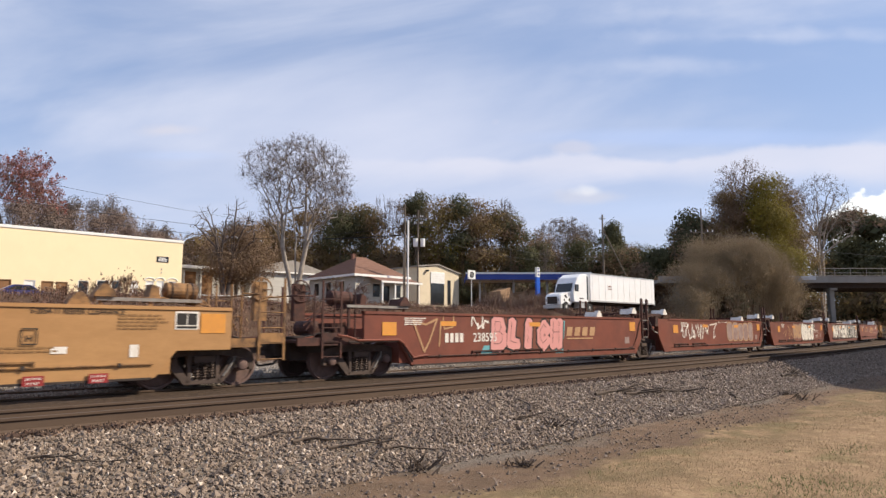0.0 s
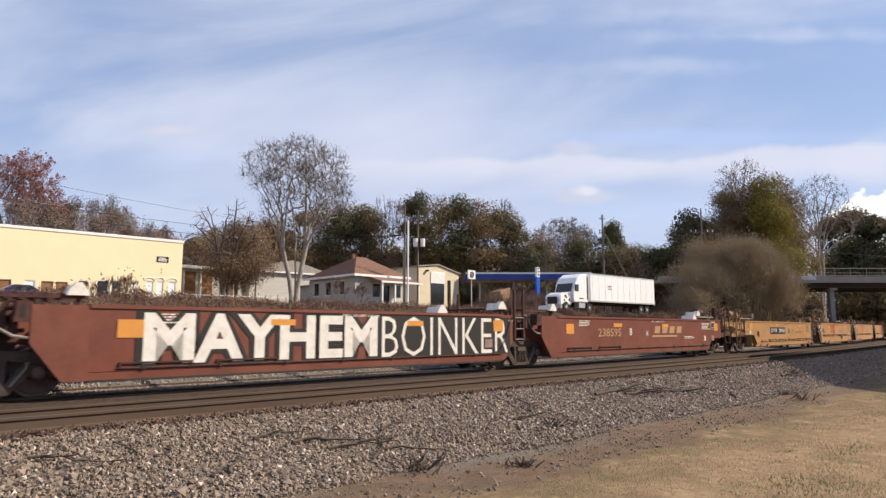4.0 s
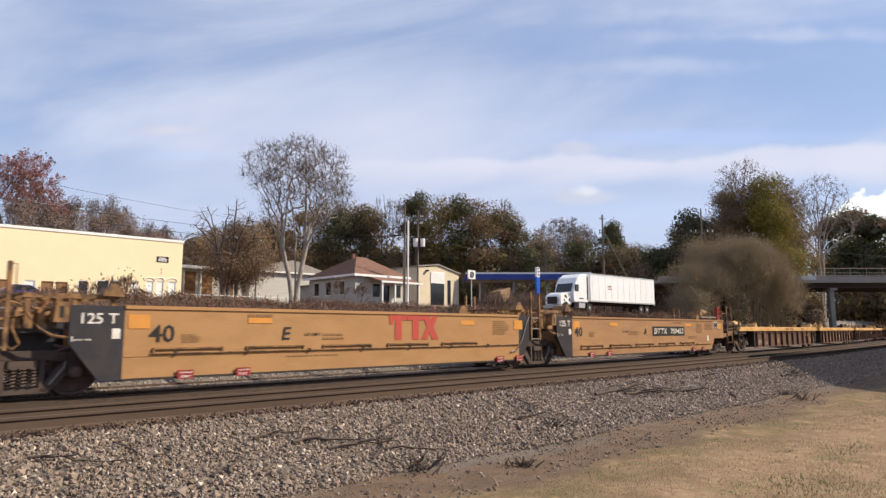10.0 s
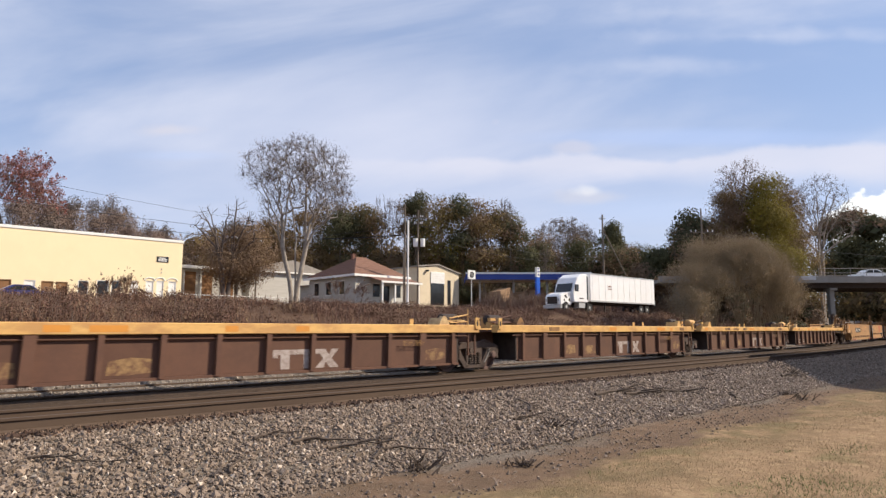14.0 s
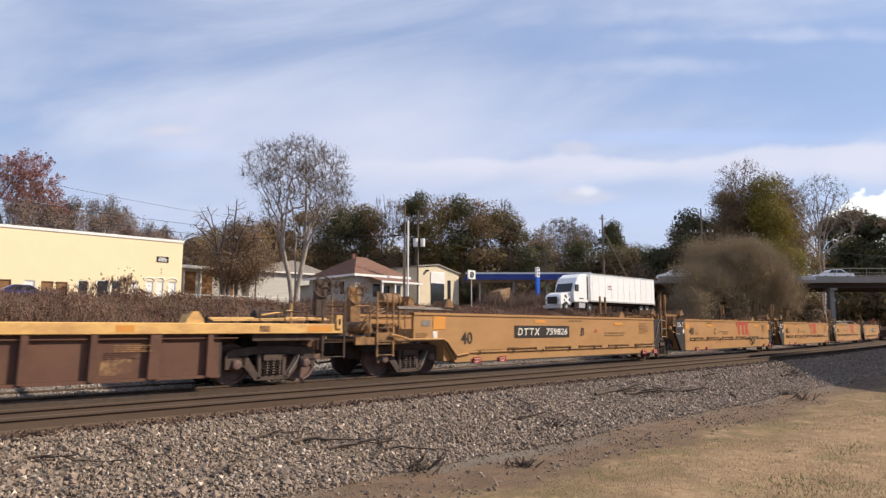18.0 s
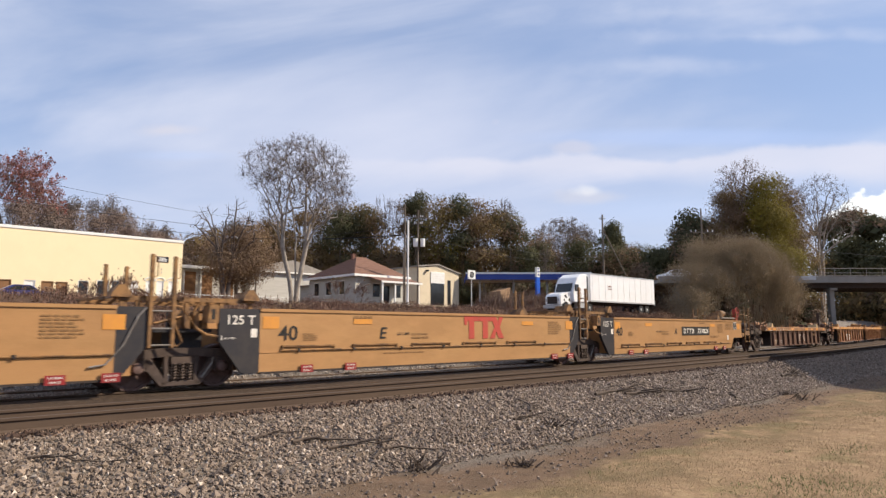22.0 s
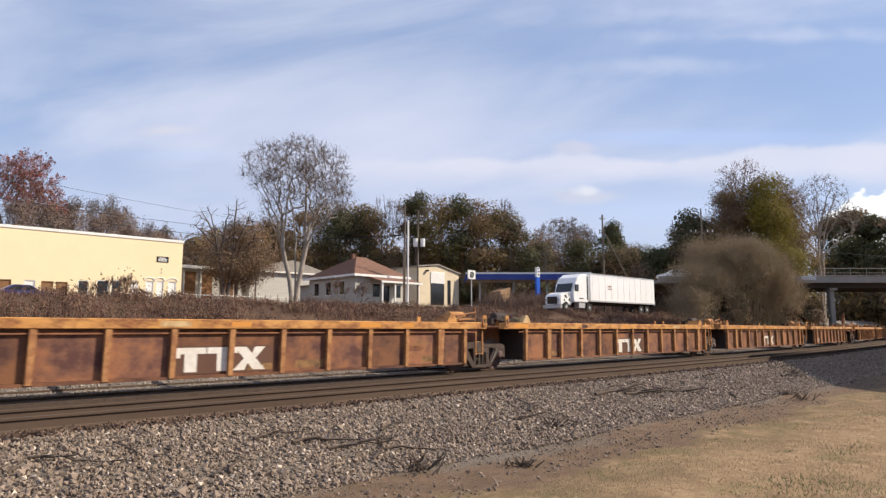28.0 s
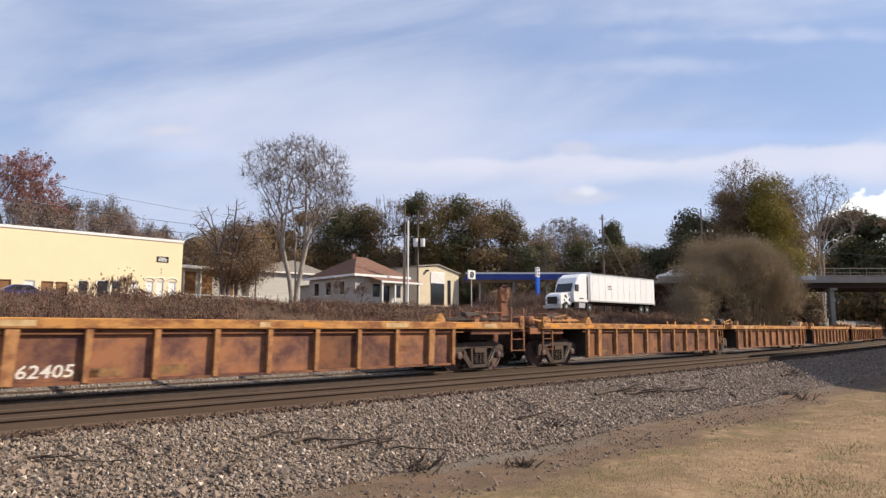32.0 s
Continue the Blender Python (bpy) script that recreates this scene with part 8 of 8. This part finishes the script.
for i, (x, y, h, w) in enumerate(((18, 108, 13.5, 9), (21.5, 110, 13.5, 9), (25, 111, 13.6, 9), (28, 112, 13.8, 9), (31, 112, 14, 9), (34, 112, 13.2, 8), (37, 112, 11.6, 8), (40, 111, 10.4, 8), (43, 110, 9, 8))):
    leafy_tree("leafless grey-brown tree in the wood behind the workshop", x, y, h, w, 63 + i, FAR_TWIGS, 9000, 0.10, 16, 0.04, 0.2)
# the wood behind the house
WOOD = [(52, 99, 12.5, 11, RUSSET, OLIVE), (57, 96, 14.0, 11, OLIVE, RUSSET), (62.5, 93, 15.5, 10, PINE, None), (66, 91, 17.0, 10, PINE, OLIVE), (71.5, 83.5, 19.6, 8, PINE, None), (75.2, 81, 19.2, 11, OLIVE, GOLD), (77.6, 78.2, 19.8, 8, PINE, None),
        (80, 75.5, 18.6, 10, OLIVE, RUSSET), (83.6, 72.5, 17.0, 9, RUSSET, PINE), (86, 70.4, 14.0, 8, PINE, None), (47, 101, 11, 10, PINE, RUSSET), (69, 96, 16, 11, RUSSET, None), (91, 72, 12.0, 9, PINE, RUSSET), (98, 68, 12.6, 10, PINE, None), (104, 63, 11.5, 10, RUSSET, PINE), (110, 57, 11.5, 10, PINE, None)]
WOOD += [(55, 101, 13, 12, OLIVE, RUSSET), (60, 98, 15.5, 12, RUSSET, OLIVE), (65, 97, 16.5, 12, OLIVE, None), (68, 88.5, 16.5, 11, OLIVE, RUSSET), (73, 86, 18.2, 11, RUSSET, OLIVE), (77, 83, 18.6, 11, OLIVE, GOLD), (81, 79, 18.6, 10, RUSSET, OLIVE), (85, 76, 17, 10, OLIVE, PINE), (89, 77, 13, 10, PINE, RUSSET), (96, 75, 13.0, 11, RUSSET, None), (102, 72, 13, 11, PINE, RUSSET),
         (110, 66, 12.5, 11, RUSSET, None), (116, 60, 12, 11, PINE, None), (122, 54, 11, 11, RUSSET, None), (118, 50, 9.5, 10, RUSSET, PINE), (100.5, 64, 12.5, 10, RUSSET, PINE), (105, 68, 13, 11, PINE, RUSSET), (108, 61, 11.5, 11, PINE, None), (113, 61, 11, 11, RUSSET, PINE), (114, 53, 9.5, 10, PINE, None), (122, 48, 10.5, 11, RUSSET, None), (112, 48, 8.5, 10, RUSSET, PINE), (41, 96, 9.5, 9, RUSSET, OLIVE), (45, 92, 8.5, 8, OLIVE, None)]
for i, (x, y, h, w, a, b) in enumerate(WOOD):
    kind = "dark evergreen tree in the wood behind the houses" if a is PINE else "brown-green autumn tree in the wood behind the houses"
    leafy_tree(kind, x, y, h + 1.9, w * 1.15, 70 + i, a, 9500, 0.14, 18, 0.06, 0.45 if a is PINE else 0.15, b)
for i, (x, y, h, w) in enumerate(((68.8, 87.0, 20.0, 7), (84.5, 75, 20.5, 8), (72.8, 84, 21.0, 5), (64, 95, 15, 6), (88.5, 69.2, 12, 5))):
    bare_tree("bare grey tree rising from the wood", x, y, h, w, 90 + i, BARK, TWIGS, 1, 4, 0.22, 0.3)
crown_tree("broad round bare tree with a dense grey crown", 106.5, 78.4, 20.6, [lobe(0, 0, 14.0, 6.0, 5.6), lobe(-4.2, 0, 12.0, 3.6, 4.0), lobe(3.6, 0, 13.0, 4.0, 5.0)], 95, 700, BARK, TWIGS, ((-0.9, 0), (0.9, 0)), 0.22, 0.3, TWIGS, 26000, 0.085, None, None, 6, 1.1, 0.03)
leafy_tree("single round dark pine", 114.2, 71.4, 20.2, 8.2, 96, PINE, 12000, 0.16, 20, 0.5, 0.0)
for i, (x, y, h, w) in enumerate(((100, 52, 9.5, 7), (94, 47, 11, 7), (120, 62, 15, 8), (106, 50, 9, 8), (122, 58, 15, 7))):
    bare_tree("bare tree in the hedge beyond the lorry", x, y, h, w, 100 + i, BARK, TWIGS, 2, 3, 0.18, 0.25, TWIGS, 5000)
# the big trees by the bridge
leafy_tree("tall dark oak with thinning brown leaves", 94.4, 39.4, 19.8, 12.6, 110, RUSSET, 42000, 0.10, 34, 0.03, 0.62, OLIVE, r=0.45)
leafy_tree("tall yellow-green tree beside the bridge", 97.4, 35.3, 21.6, 13.6, 111, GOLD, 42000, 0.10, 34, 0.04, 0.6, GOLD, r=0.45)
leafy_tree("dark brown-green tree beside the bridge", 105.2, 36.0, 21.0, 14.0, 112, OLIVE, 32000, 0.11, 26, 0.03, 0.6, RUSSET, r=0.4)
leafy_tree("brown-leaved tree filling in beside the bridge", 98.0, 40.5, 16.5, 15.0, 109, RUSSET, 26000, 0.11, 24, 0.03, 0.3, OLIVE, r=0.4)
leafy_tree("dark evergreen tree at the edge of the wood", 91.2, 44.6, 16.8, 11, 113, PINE, 11000, 0.18, 16, 0.05, 0.35)
leafy_tree("brown tree at the edge of the wood", 91.2, 42.7, 16.4, 12.5, 106, RUSSET, 22000, 0.11, 22, 0.03, 0.35, OLIVE)
leafy_tree("brown tree at the edge of the wood", 92.4, 41.9, 16.0, 11.0, 107, RUSSET, 20000, 0.11, 20, 0.03, 0.4, OLIVE)
leafy_tree("brown tree at the edge of the wood", 89.8, 43.6, 14.2, 10.5, 108, RUSSET, 16000, 0.11, 18, 0.03, 0.4, PINE)
leafy_tree("dark evergreen tree at the edge of the wood", 87.5, 47.5, 11.5, 9, 118, PINE, 9000, 0.18, 14, 0.05, 0.35)
leafy_tree("brown hedge tree beyond the lorry", 84.0, 47.0, 7.5, 9, 119, RUSSET, 7000, 0.16, 14, 0.03, 0.1)
leafy_tree("brown hedge tree beyond the lorry", 80.5, 42.5, 5.6, 7, 117, RUSSET, 5000, 0.14, 12, 0.03, 0.1)
for i, (x, y, h, w) in enumerate(((77.0, 31.5, 4.5, 6), (80.5, 30.6, 5.0, 6), (84.0, 29.0, 4.2, 6), (87.5, 27.5, 3.2, 5), (90.5, 30.0, 4.5, 7))):
    leafy_tree("dark brown bush on the bank below the bridge", x, y, h, w, 170 + i, RUSSET, 6000, 0.12, 12, 0.03, 0.1, PINE, name="bush")
crown_tree("bare tree standing above the autumn trees", 96.8, 38.3, 23.8, [lobe(0, 0, 20.6, 3.4, 3.0), lobe(-1.2, 0, 18.6, 3.4, 3.0)], 114, 260, BARK, TWIGS, ((-0.5, 0), (0.6, 0)), 0.55, 0.26, RUSSET, 2600, 0.07, None, None, 5, 0.8, 0.02)
crown_tree("tall bare tree behind the bridge", 112.2, 33.2, 24.8, [lobe(1.2, 0, 19.6, 3.8, 4.8), lobe(3.6, 0, 16.6, 3.2, 3.2), lobe(-1.2, 0, 17.6, 3.0, 4.0)], 115, 420, PALE_BARK, TWIGS, ((-0.5, 0), (0.9, 0)), 0.42, 0.30, TWIGS, 1500, 0.05, None, None, 5, 0.9, 0.02)
crown_tree("bare tree behind the autumn trees", 106.0, 37.8, 23.0, [lobe(0, 0, 18.8, 4.6, 3.6), lobe(2.2, 0, 17.6, 3.6, 3.6), lobe(-2.2, 0, 18.6, 3.6, 3.0)], 116, 420, BARK, TWIGS, ((-0.6, 0), (0.6, 0)), 0.4, 0.28, TWIGS, 6000, 0.06, None, None, 5, 0.9, 0.022)
for i, (x, y, h, w) in enumerate(((104, 46, 13, 13), (114, 44, 15.5, 13), (126, 44, 17, 14), (98, 48, 12, 12), (118, 42, 16, 13), (158, 35, 24, 15), (165, 41, 26, 15), (175, 44, 27, 16), (152, 28, 22, 14), (186, 52, 28, 17), (128, 52, 18, 14), (120, 50, 18, 14))):
    leafy_tree("dark evergreen tree in the wood behind the bridge", x, y, h, w, 120 + i, PINE, 8000, 0.2 if x < 130 else 0.34, 15, 0.03, 0.2, RUSSET if i % 2 else None)
# distant wood closing the view
rw = random.Random(77)
far = []
for i in range(230):
    a = radians(rw.uniform(2, 100))
    d = rw.uniform(140, 190)
    x, y = d * math.cos(a), d * math.sin(a)
    h = rw.uniform(12, 17) if 20 < a * 57.3 < 72 else rw.uniform(7, 12)
    far.append((x, y, ground_z(x, y) + h * 0.45, 6.0, 6.0, h * 0.55))
V, F = leaf_mass(far, 150000, 0.3, 78)
tagged(new("distant_wood", raw_mesh("distant_wood", V, F, OLIVE)), "far brown-green wood on the skyline", "woods", kind="stuff")
# unseen wall added on the sun side to shade the near track: one leg over the grass, one along the line
wall = thing("shadow_caster_wall", "unseen concrete wall added to cast the shadow over the near track", "wall", kind="structure")
for a, b in ((Vector((22.0, -11.2)), Vector((41.4, 4.6))), (Vector((41.4, 4.6)), Vector((78.0, 6.2)))):
    m = Matrix.Translation((a.x, a.y, -0.6)) @ Matrix.Rotation(math.atan2(b.y - a.y, b.x - a.x), 4, "Z")
    k = (b - a).length
    for name, box_of in (("wall_face", (0.0, k, -0.4, 0.0, 0.0, 9.9)), ("coping", (-0.05, k + 0.05, -0.44, 0.04, 9.9, 10.1))):
        block(name, wall, CONCRETE, *box_of).matrix_basis = m


# ---- brush on the bank ----
def stems(name, label, spots, material, count, h0, h1, thick, seed, cat, spread=0.35, lean=0.3):
    """Upright dry stems standing in clumps round the given spots (x, y, radius)."""
    rng = np.random.default_rng(seed)
    S = np.array([(s[0], s[1], s[2], s[3]) for s in spots])
    w = S[:, 2] ** 1.5
    S = S[rng.choice(len(S), count, p=w / w.sum())]
    a, d = rng.uniform(0, 6.28, count), S[:, 2] * np.sqrt(rng.random(count))
    x, y = S[:, 0] + d * np.cos(a), S[:, 1] + d * np.sin(a)
    h = rng.uniform(h0, h1, count) * S[:, 3] * (1 - 0.45 * d / S[:, 2])
    z = np.array([ground_z(p, q) - 0.05 if q < 60 else 4.2 for p, q in zip(x, y)])
    foot = np.stack([x, y, z], 1)
    top = foot + np.stack([rng.normal(0, lean, count) * h * 0.5, rng.normal(0, lean, count) * h * 0.5, h], 1)
    k = rng.uniform(0, 3.14, count)
    e = np.stack([np.cos(k), np.sin(k), np.zeros(count)], 1) * (thick * rng.uniform(0.5, 1.4, count))[:, None]
    mid = foot * 0.45 + top * 0.55 + rng.normal(0, 0.06, (count, 3)) * h[:, None]
    V = np.stack([foot - e, mid - e * 0.6, top, mid + e * 0.8], 1)
    ob = new(name, raw_mesh(name, V.reshape(-1, 3), np.arange(count * 4).reshape(-1, 4), material))
    tagged(ob, label, cat, kind="stuff")


def bushes(name, label, spots, material, count, size, seed):
    """Low rounded masses of small twig ends and leaves."""
    lob = []
    for s in spots:
        h = 0.62 * s[3]
        lob.append((s[0], s[1], (ground_z(s[0], s[1]) if s[1] < 60 else 4.2) + h * 0.55, s[2] * 0.8, s[2] * 0.8, h))
    V, F = leaf_mass(lob, count, size, seed)
    tagged(new(name, raw_mesh(name, V, F, material)), label, "brush", kind="stuff")


rr = random.Random(7)
bank = []
for i in range(800):
    x = rr.uniform(2, 92)
    y = 24.6 + bend_y(x) + rr.random() ** 0.8 * (22 if x < 46 else 12)
    if x > 46 and y > 36.5:
        continue
    k = 1.5 if y < 30 else 0.8 if y < 36 else 0.55
    bank.append((x, y, rr.uniform(0.7, 1.7), rr.uniform(0.5, 1.25) * k))
stems("brush", "dense brown winter brush covering the bank", bank, BRUSH, 56000, 0.4, 1.05, 0.016, 201, "brush", 0.35, 0.5)
stems("brush_twigs", "thin grey twigs standing in the brush", bank, TWIGS, 12000, 0.5, 1.5, 0.011, 202, "brush", 0.35, 0.4)
stems("dry_weeds", "pale dry weeds on the bank", bank[::3], DRY_STRAW, 4000, 0.3, 0.8, 0.013, 203, "weeds")
bushes("brush", "reddish-brown bushes in the winter brush", bank, BRUSH, 150000, 0.03, 205)
bushes("brush", "dull olive-brown bushes in the winter brush", bank[1::4], RUSSET, 40000, 0.03, 206)
upper = [(rr.uniform(6, 40), rr.uniform(46, 56), rr.uniform(0.8, 1.8), rr.uniform(0.3, 0.5)) for _ in range(90)] + [(rr.uniform(44, 90), rr.uniform(44, 56), rr.uniform(0.8, 1.8), rr.uniform(0.5, 1.0)) for _ in range(120)]
tall = [(rr.uniform(56, 80), rr.uniform(46, 53), rr.uniform(1.2, 2.4), rr.uniform(2.2, 3.6)) for _ in range(60)]
stems("brush", "tall purplish-brown brush before the filling station", tall, BRUSH, 14000, 0.5, 1.15, 0.025, 208, "brush", 0.35, 0.3)
stems("brush_twigs", "tall grey twigs before the filling station", tall, TWIGS, 7000, 0.6, 1.3, 0.018, 209, "brush", 0.35, 0.25)
stems("brush", "brown brush in front of the houses", upper, BRUSH, 16000, 0.5, 1.2, 0.02, 204, "brush", 0.35, 0.5)
bushes("brush", "brown bushes in front of the houses", upper, BRUSH, 50000, 0.042, 207)
# taller shrubs before the workshop wall
for i, (x, y, h, w) in enumerate(((14.6, 58, 2.2, 2.2), (16.2, 57, 2.7, 1.8), (17.2, 56.5, 3.0, 1.6), (13.0, 60, 1.8, 2.0), (18.4, 57, 1.9, 2.0), (20.8, 56, 1.7, 2.0), (33.2, 50, 3.0, 2.6), (36.0, 50.0, 2.8, 2.2))):
    bare_tree("small twiggy shrub on the bank", x, y, h, w, 210 + i, BARK, BRUSH, 4, 2, 0.025, 0.15, RUSSET, 60, None, 0.3, name="shrub")
bare_tree("tall pinkish-brown weeds with fluffy heads before the wall", 16.8, 55.0, 2.5, 1.6, 221, BRUSH, TAN_LOAD, 5, 2, 0.025, 0.25, TAN_LOAD, 60, None, 0.25, name="shrub")
# the wide grey thicket by the track
for i, (x, y, h, w) in enumerate(((54.6, 26.4, 7.2, 5), (57.4, 26.0, 9.4, 6), (64.9, 24.4, 9.6, 6), (68.4, 23.6, 6.6, 5), (59.5, 24.3, 10.2, 6), (62.0, 24.0, 10.0, 6), (64.5, 23.4, 9.2, 5.5), (53.4, 26.0, 5.0, 4), (59.0, 26.8, 10.0, 6), (63.0, 25.8, 10.2, 6), (66.8, 23.4, 7.6, 5))):
    bare_tree("dense grey-brown leafless thicket beside the track", x, y, h, w, 230 + i, THICKET, THICKET, 7, 3, 0.045, 0.16, THICKET, 11000, None, 0.26, 0.25, "thicket", 0.8, 0.036)


# ---- fence before the sheds ----
def fence():
    t = thing("chain_fence", "low fence of pale posts with a single top rail", "fence")
    for i in range(10):
        x = 19.5 + i * 1.25
        h = 1.25 + 0.12 * math.sin(i * 2.3)
        bm = bmesh.new()
        rod(bm, (x, 54, ground_z(x, 54) - 0.1), (x + 0.03 * math.sin(i), 54, ground_z(x, 54) + h + 0.3), 0.045, 6)
        part("post", bm, PALE_BARK, t)
    bm = bmesh.new()
    rod(bm, (19.5, 54, ground_z(25, 54) + 1.3), (30.8, 54, ground_z(25, 54) + 1.3), 0.03, 5)
    part("top_rail", bm, GALV, t)


fence()


# ---- near ground: grass, sticks ----
def blades(name, label, count, material, seed, test, h0, h1, thick=0.006):
    rng = np.random.default_rng(seed)
    V = []
    while len(V) < count:
        x, y = rng.uniform(4.5, 27), rng.uniform(0.8, 5.6)
        if not test(x, y, rng):
            continue
        z = ground_z(x, y + 0) - 0.01
        h = rng.uniform(h0, h1)
        a = rng.uniform(0, 6.28)
        lean = rng.uniform(0.3, 1.5)
        e = np.array([-math.sin(a), math.cos(a), 0]) * thick
        b = np.array([x, y, z])
        t = b + np.array([math.cos(a) * lean * h, math.sin(a) * lean * h, h])
        V.append([b - e, b + e, t])
    V = np.array(V).reshape(-1, 3)
    tagged(new(name, raw_mesh(name, V, np.arange(len(V)).reshape(-1, 3), material)), label, "grass", kind="stuff")


def dry_spot(x, y, rng):
    edge = 4.75 + 0.7 * noise.noise((x * 0.4, 0, 3)) + 0.3 * noise.noise((x * 1.7, y, 3))
    return y - bend_y(x) < edge and noise.noise((x * 0.8, y * 0.8, 9)) > rng.uniform(-0.9, 0.35)


def green_spot(x, y, rng):
    if ((x - 10.7) / 0.7) ** 2 + ((y - 2.95) / 0.22) ** 2 < rng.uniform(0.1, 1.2) or ((x - 9.85) / 0.2) ** 2 + ((y - 3.52) / 0.15) ** 2 < rng.uniform(0.1, 1.2):
        return True
    if ((x - 8.6) / 1.3) ** 2 + ((y - 1.9) / 0.35) ** 2 < rng.uniform(0.1, 1.2):
        return True
    return y - bend_y(x) < 4.7 and noise.noise((x * 0.35, y * 0.6, 21)) > rng.uniform(0.15, 0.5)


blades("dry_grass", "dry tan lawn grass", 60000, LAWN_STRAW, 301, dry_spot, 0.015, 0.045, 0.004)
blades("green_grass", "patches of green grass in the dry lawn", 9000, GREEN_BLADE, 302, green_spot, 0.02, 0.06, 0.004)


def bed_z(x, y):
    return float(np.interp(y - bend_y(x), PY, PZ))


def stick(x, y, length, turn, r, seed):
    rnd = random.Random(seed)
    p = Vector((x, y, bed_z(x, y) + 0.05))
    d = Vector((math.cos(turn), math.sin(turn), 0))
    pts, side = [p], []
    n = 7
    for i in range(n):
        q = p + d * length / n
        q.z = bed_z(q.x, q.y) + 0.05 + rnd.uniform(0, 0.03)
        pts.append(q)
        if rnd.random() < 0.5:
            k = turn + rnd.choice((-0.8, 0.8))
            side.append((q, q + Vector((math.cos(k), math.sin(k), 0.15)) * length * 0.22))
        p = q
        d = Vector((d.x + rnd.gauss(0, 0.22), d.y + rnd.gauss(0, 0.22), 0)).normalized()
    t = thing("fallen_branch", "dead dark branch lying on the ballast", "branch")
    bm = bmesh.new()
    limb(bm, pts, [r * (1 - 0.1 * i) for i in range(n + 1)])
    part("limb", bm, TWIG, t)
    for a, b in side:
        bm = bmesh.new()
        rod(bm, a, b, r * 0.6, 5, r * 0.25)
        part("twig", bm, TWIG, t)


for i, (x, y, l, a, r) in enumerate(((1.65, 8.5, 0.9, -0.3, 0.02), (3.4, 7.2, 0.5, 1.2, 0.018), (4.2, 8.2, 0.8, 0.2, 0.02), (4.6, 7.9, 1.2, 0.1, 0.028), (4.9, 7.5, 1.1, 0.0, 0.025), (5.6, 7.2, 1.0, -0.1, 0.02), (5.2, 6.9, 0.5, 0.6, 0.022), (6.1, 7.9, 0.7, 0.5, 0.018), (8.8, 7.6, 0.7, 0.1, 0.03), (9.6, 7.9, 0.9, 0.5, 0.025),
                                (12.5, 8.4, 2.2, 0.05, 0.04), (13.4, 8.2, 2.6, -0.15, 0.045), (14.0, 8.6, 1.6, 0.2, 0.03), (19, 9.0, 1.4, 0.1, 0.03), (23, 8.2, 1.5, 0.0, 0.04), (16.5, 7.0, 0.6, 0.5, 0.03), (2.6, 8.0, 0.7, 0.7, 0.015), (7.2, 6.6, 0.5, 0.2, 0.015))):
    stick(x, y, l, a, r, 400 + i)
for i, (x, y, s) in enumerate(((9.3, 7.1, 0.11), (5.45, 6.3, 0.13), (17.8, 5.9, 0.13), (18.6, 6.6, 0.08), (24.6, 8.4, 0.16), (6.6, 5.6, 0.07))):
    rnd = random.Random(500 + i)
    bm = bmesh.new()
    for k in range(26):
        a = rnd.uniform(0, 6.28)
        b = Vector((x + rnd.gauss(0, s), y + rnd.gauss(0, s), ground_z(x, y) + 0.02))
        rod(bm, b, b + Vector((math.cos(a), math.sin(a), rnd.uniform(0.2, 1.0))) * s * 1.6, 0.012, 4, 0.005)
    tagged(new("dead_weed_clump", as_mesh(bm, "dead_weed_clump", TWIG)), "small dark clump of dead weeds on the stones", "weeds", kind="stuff")


motions()
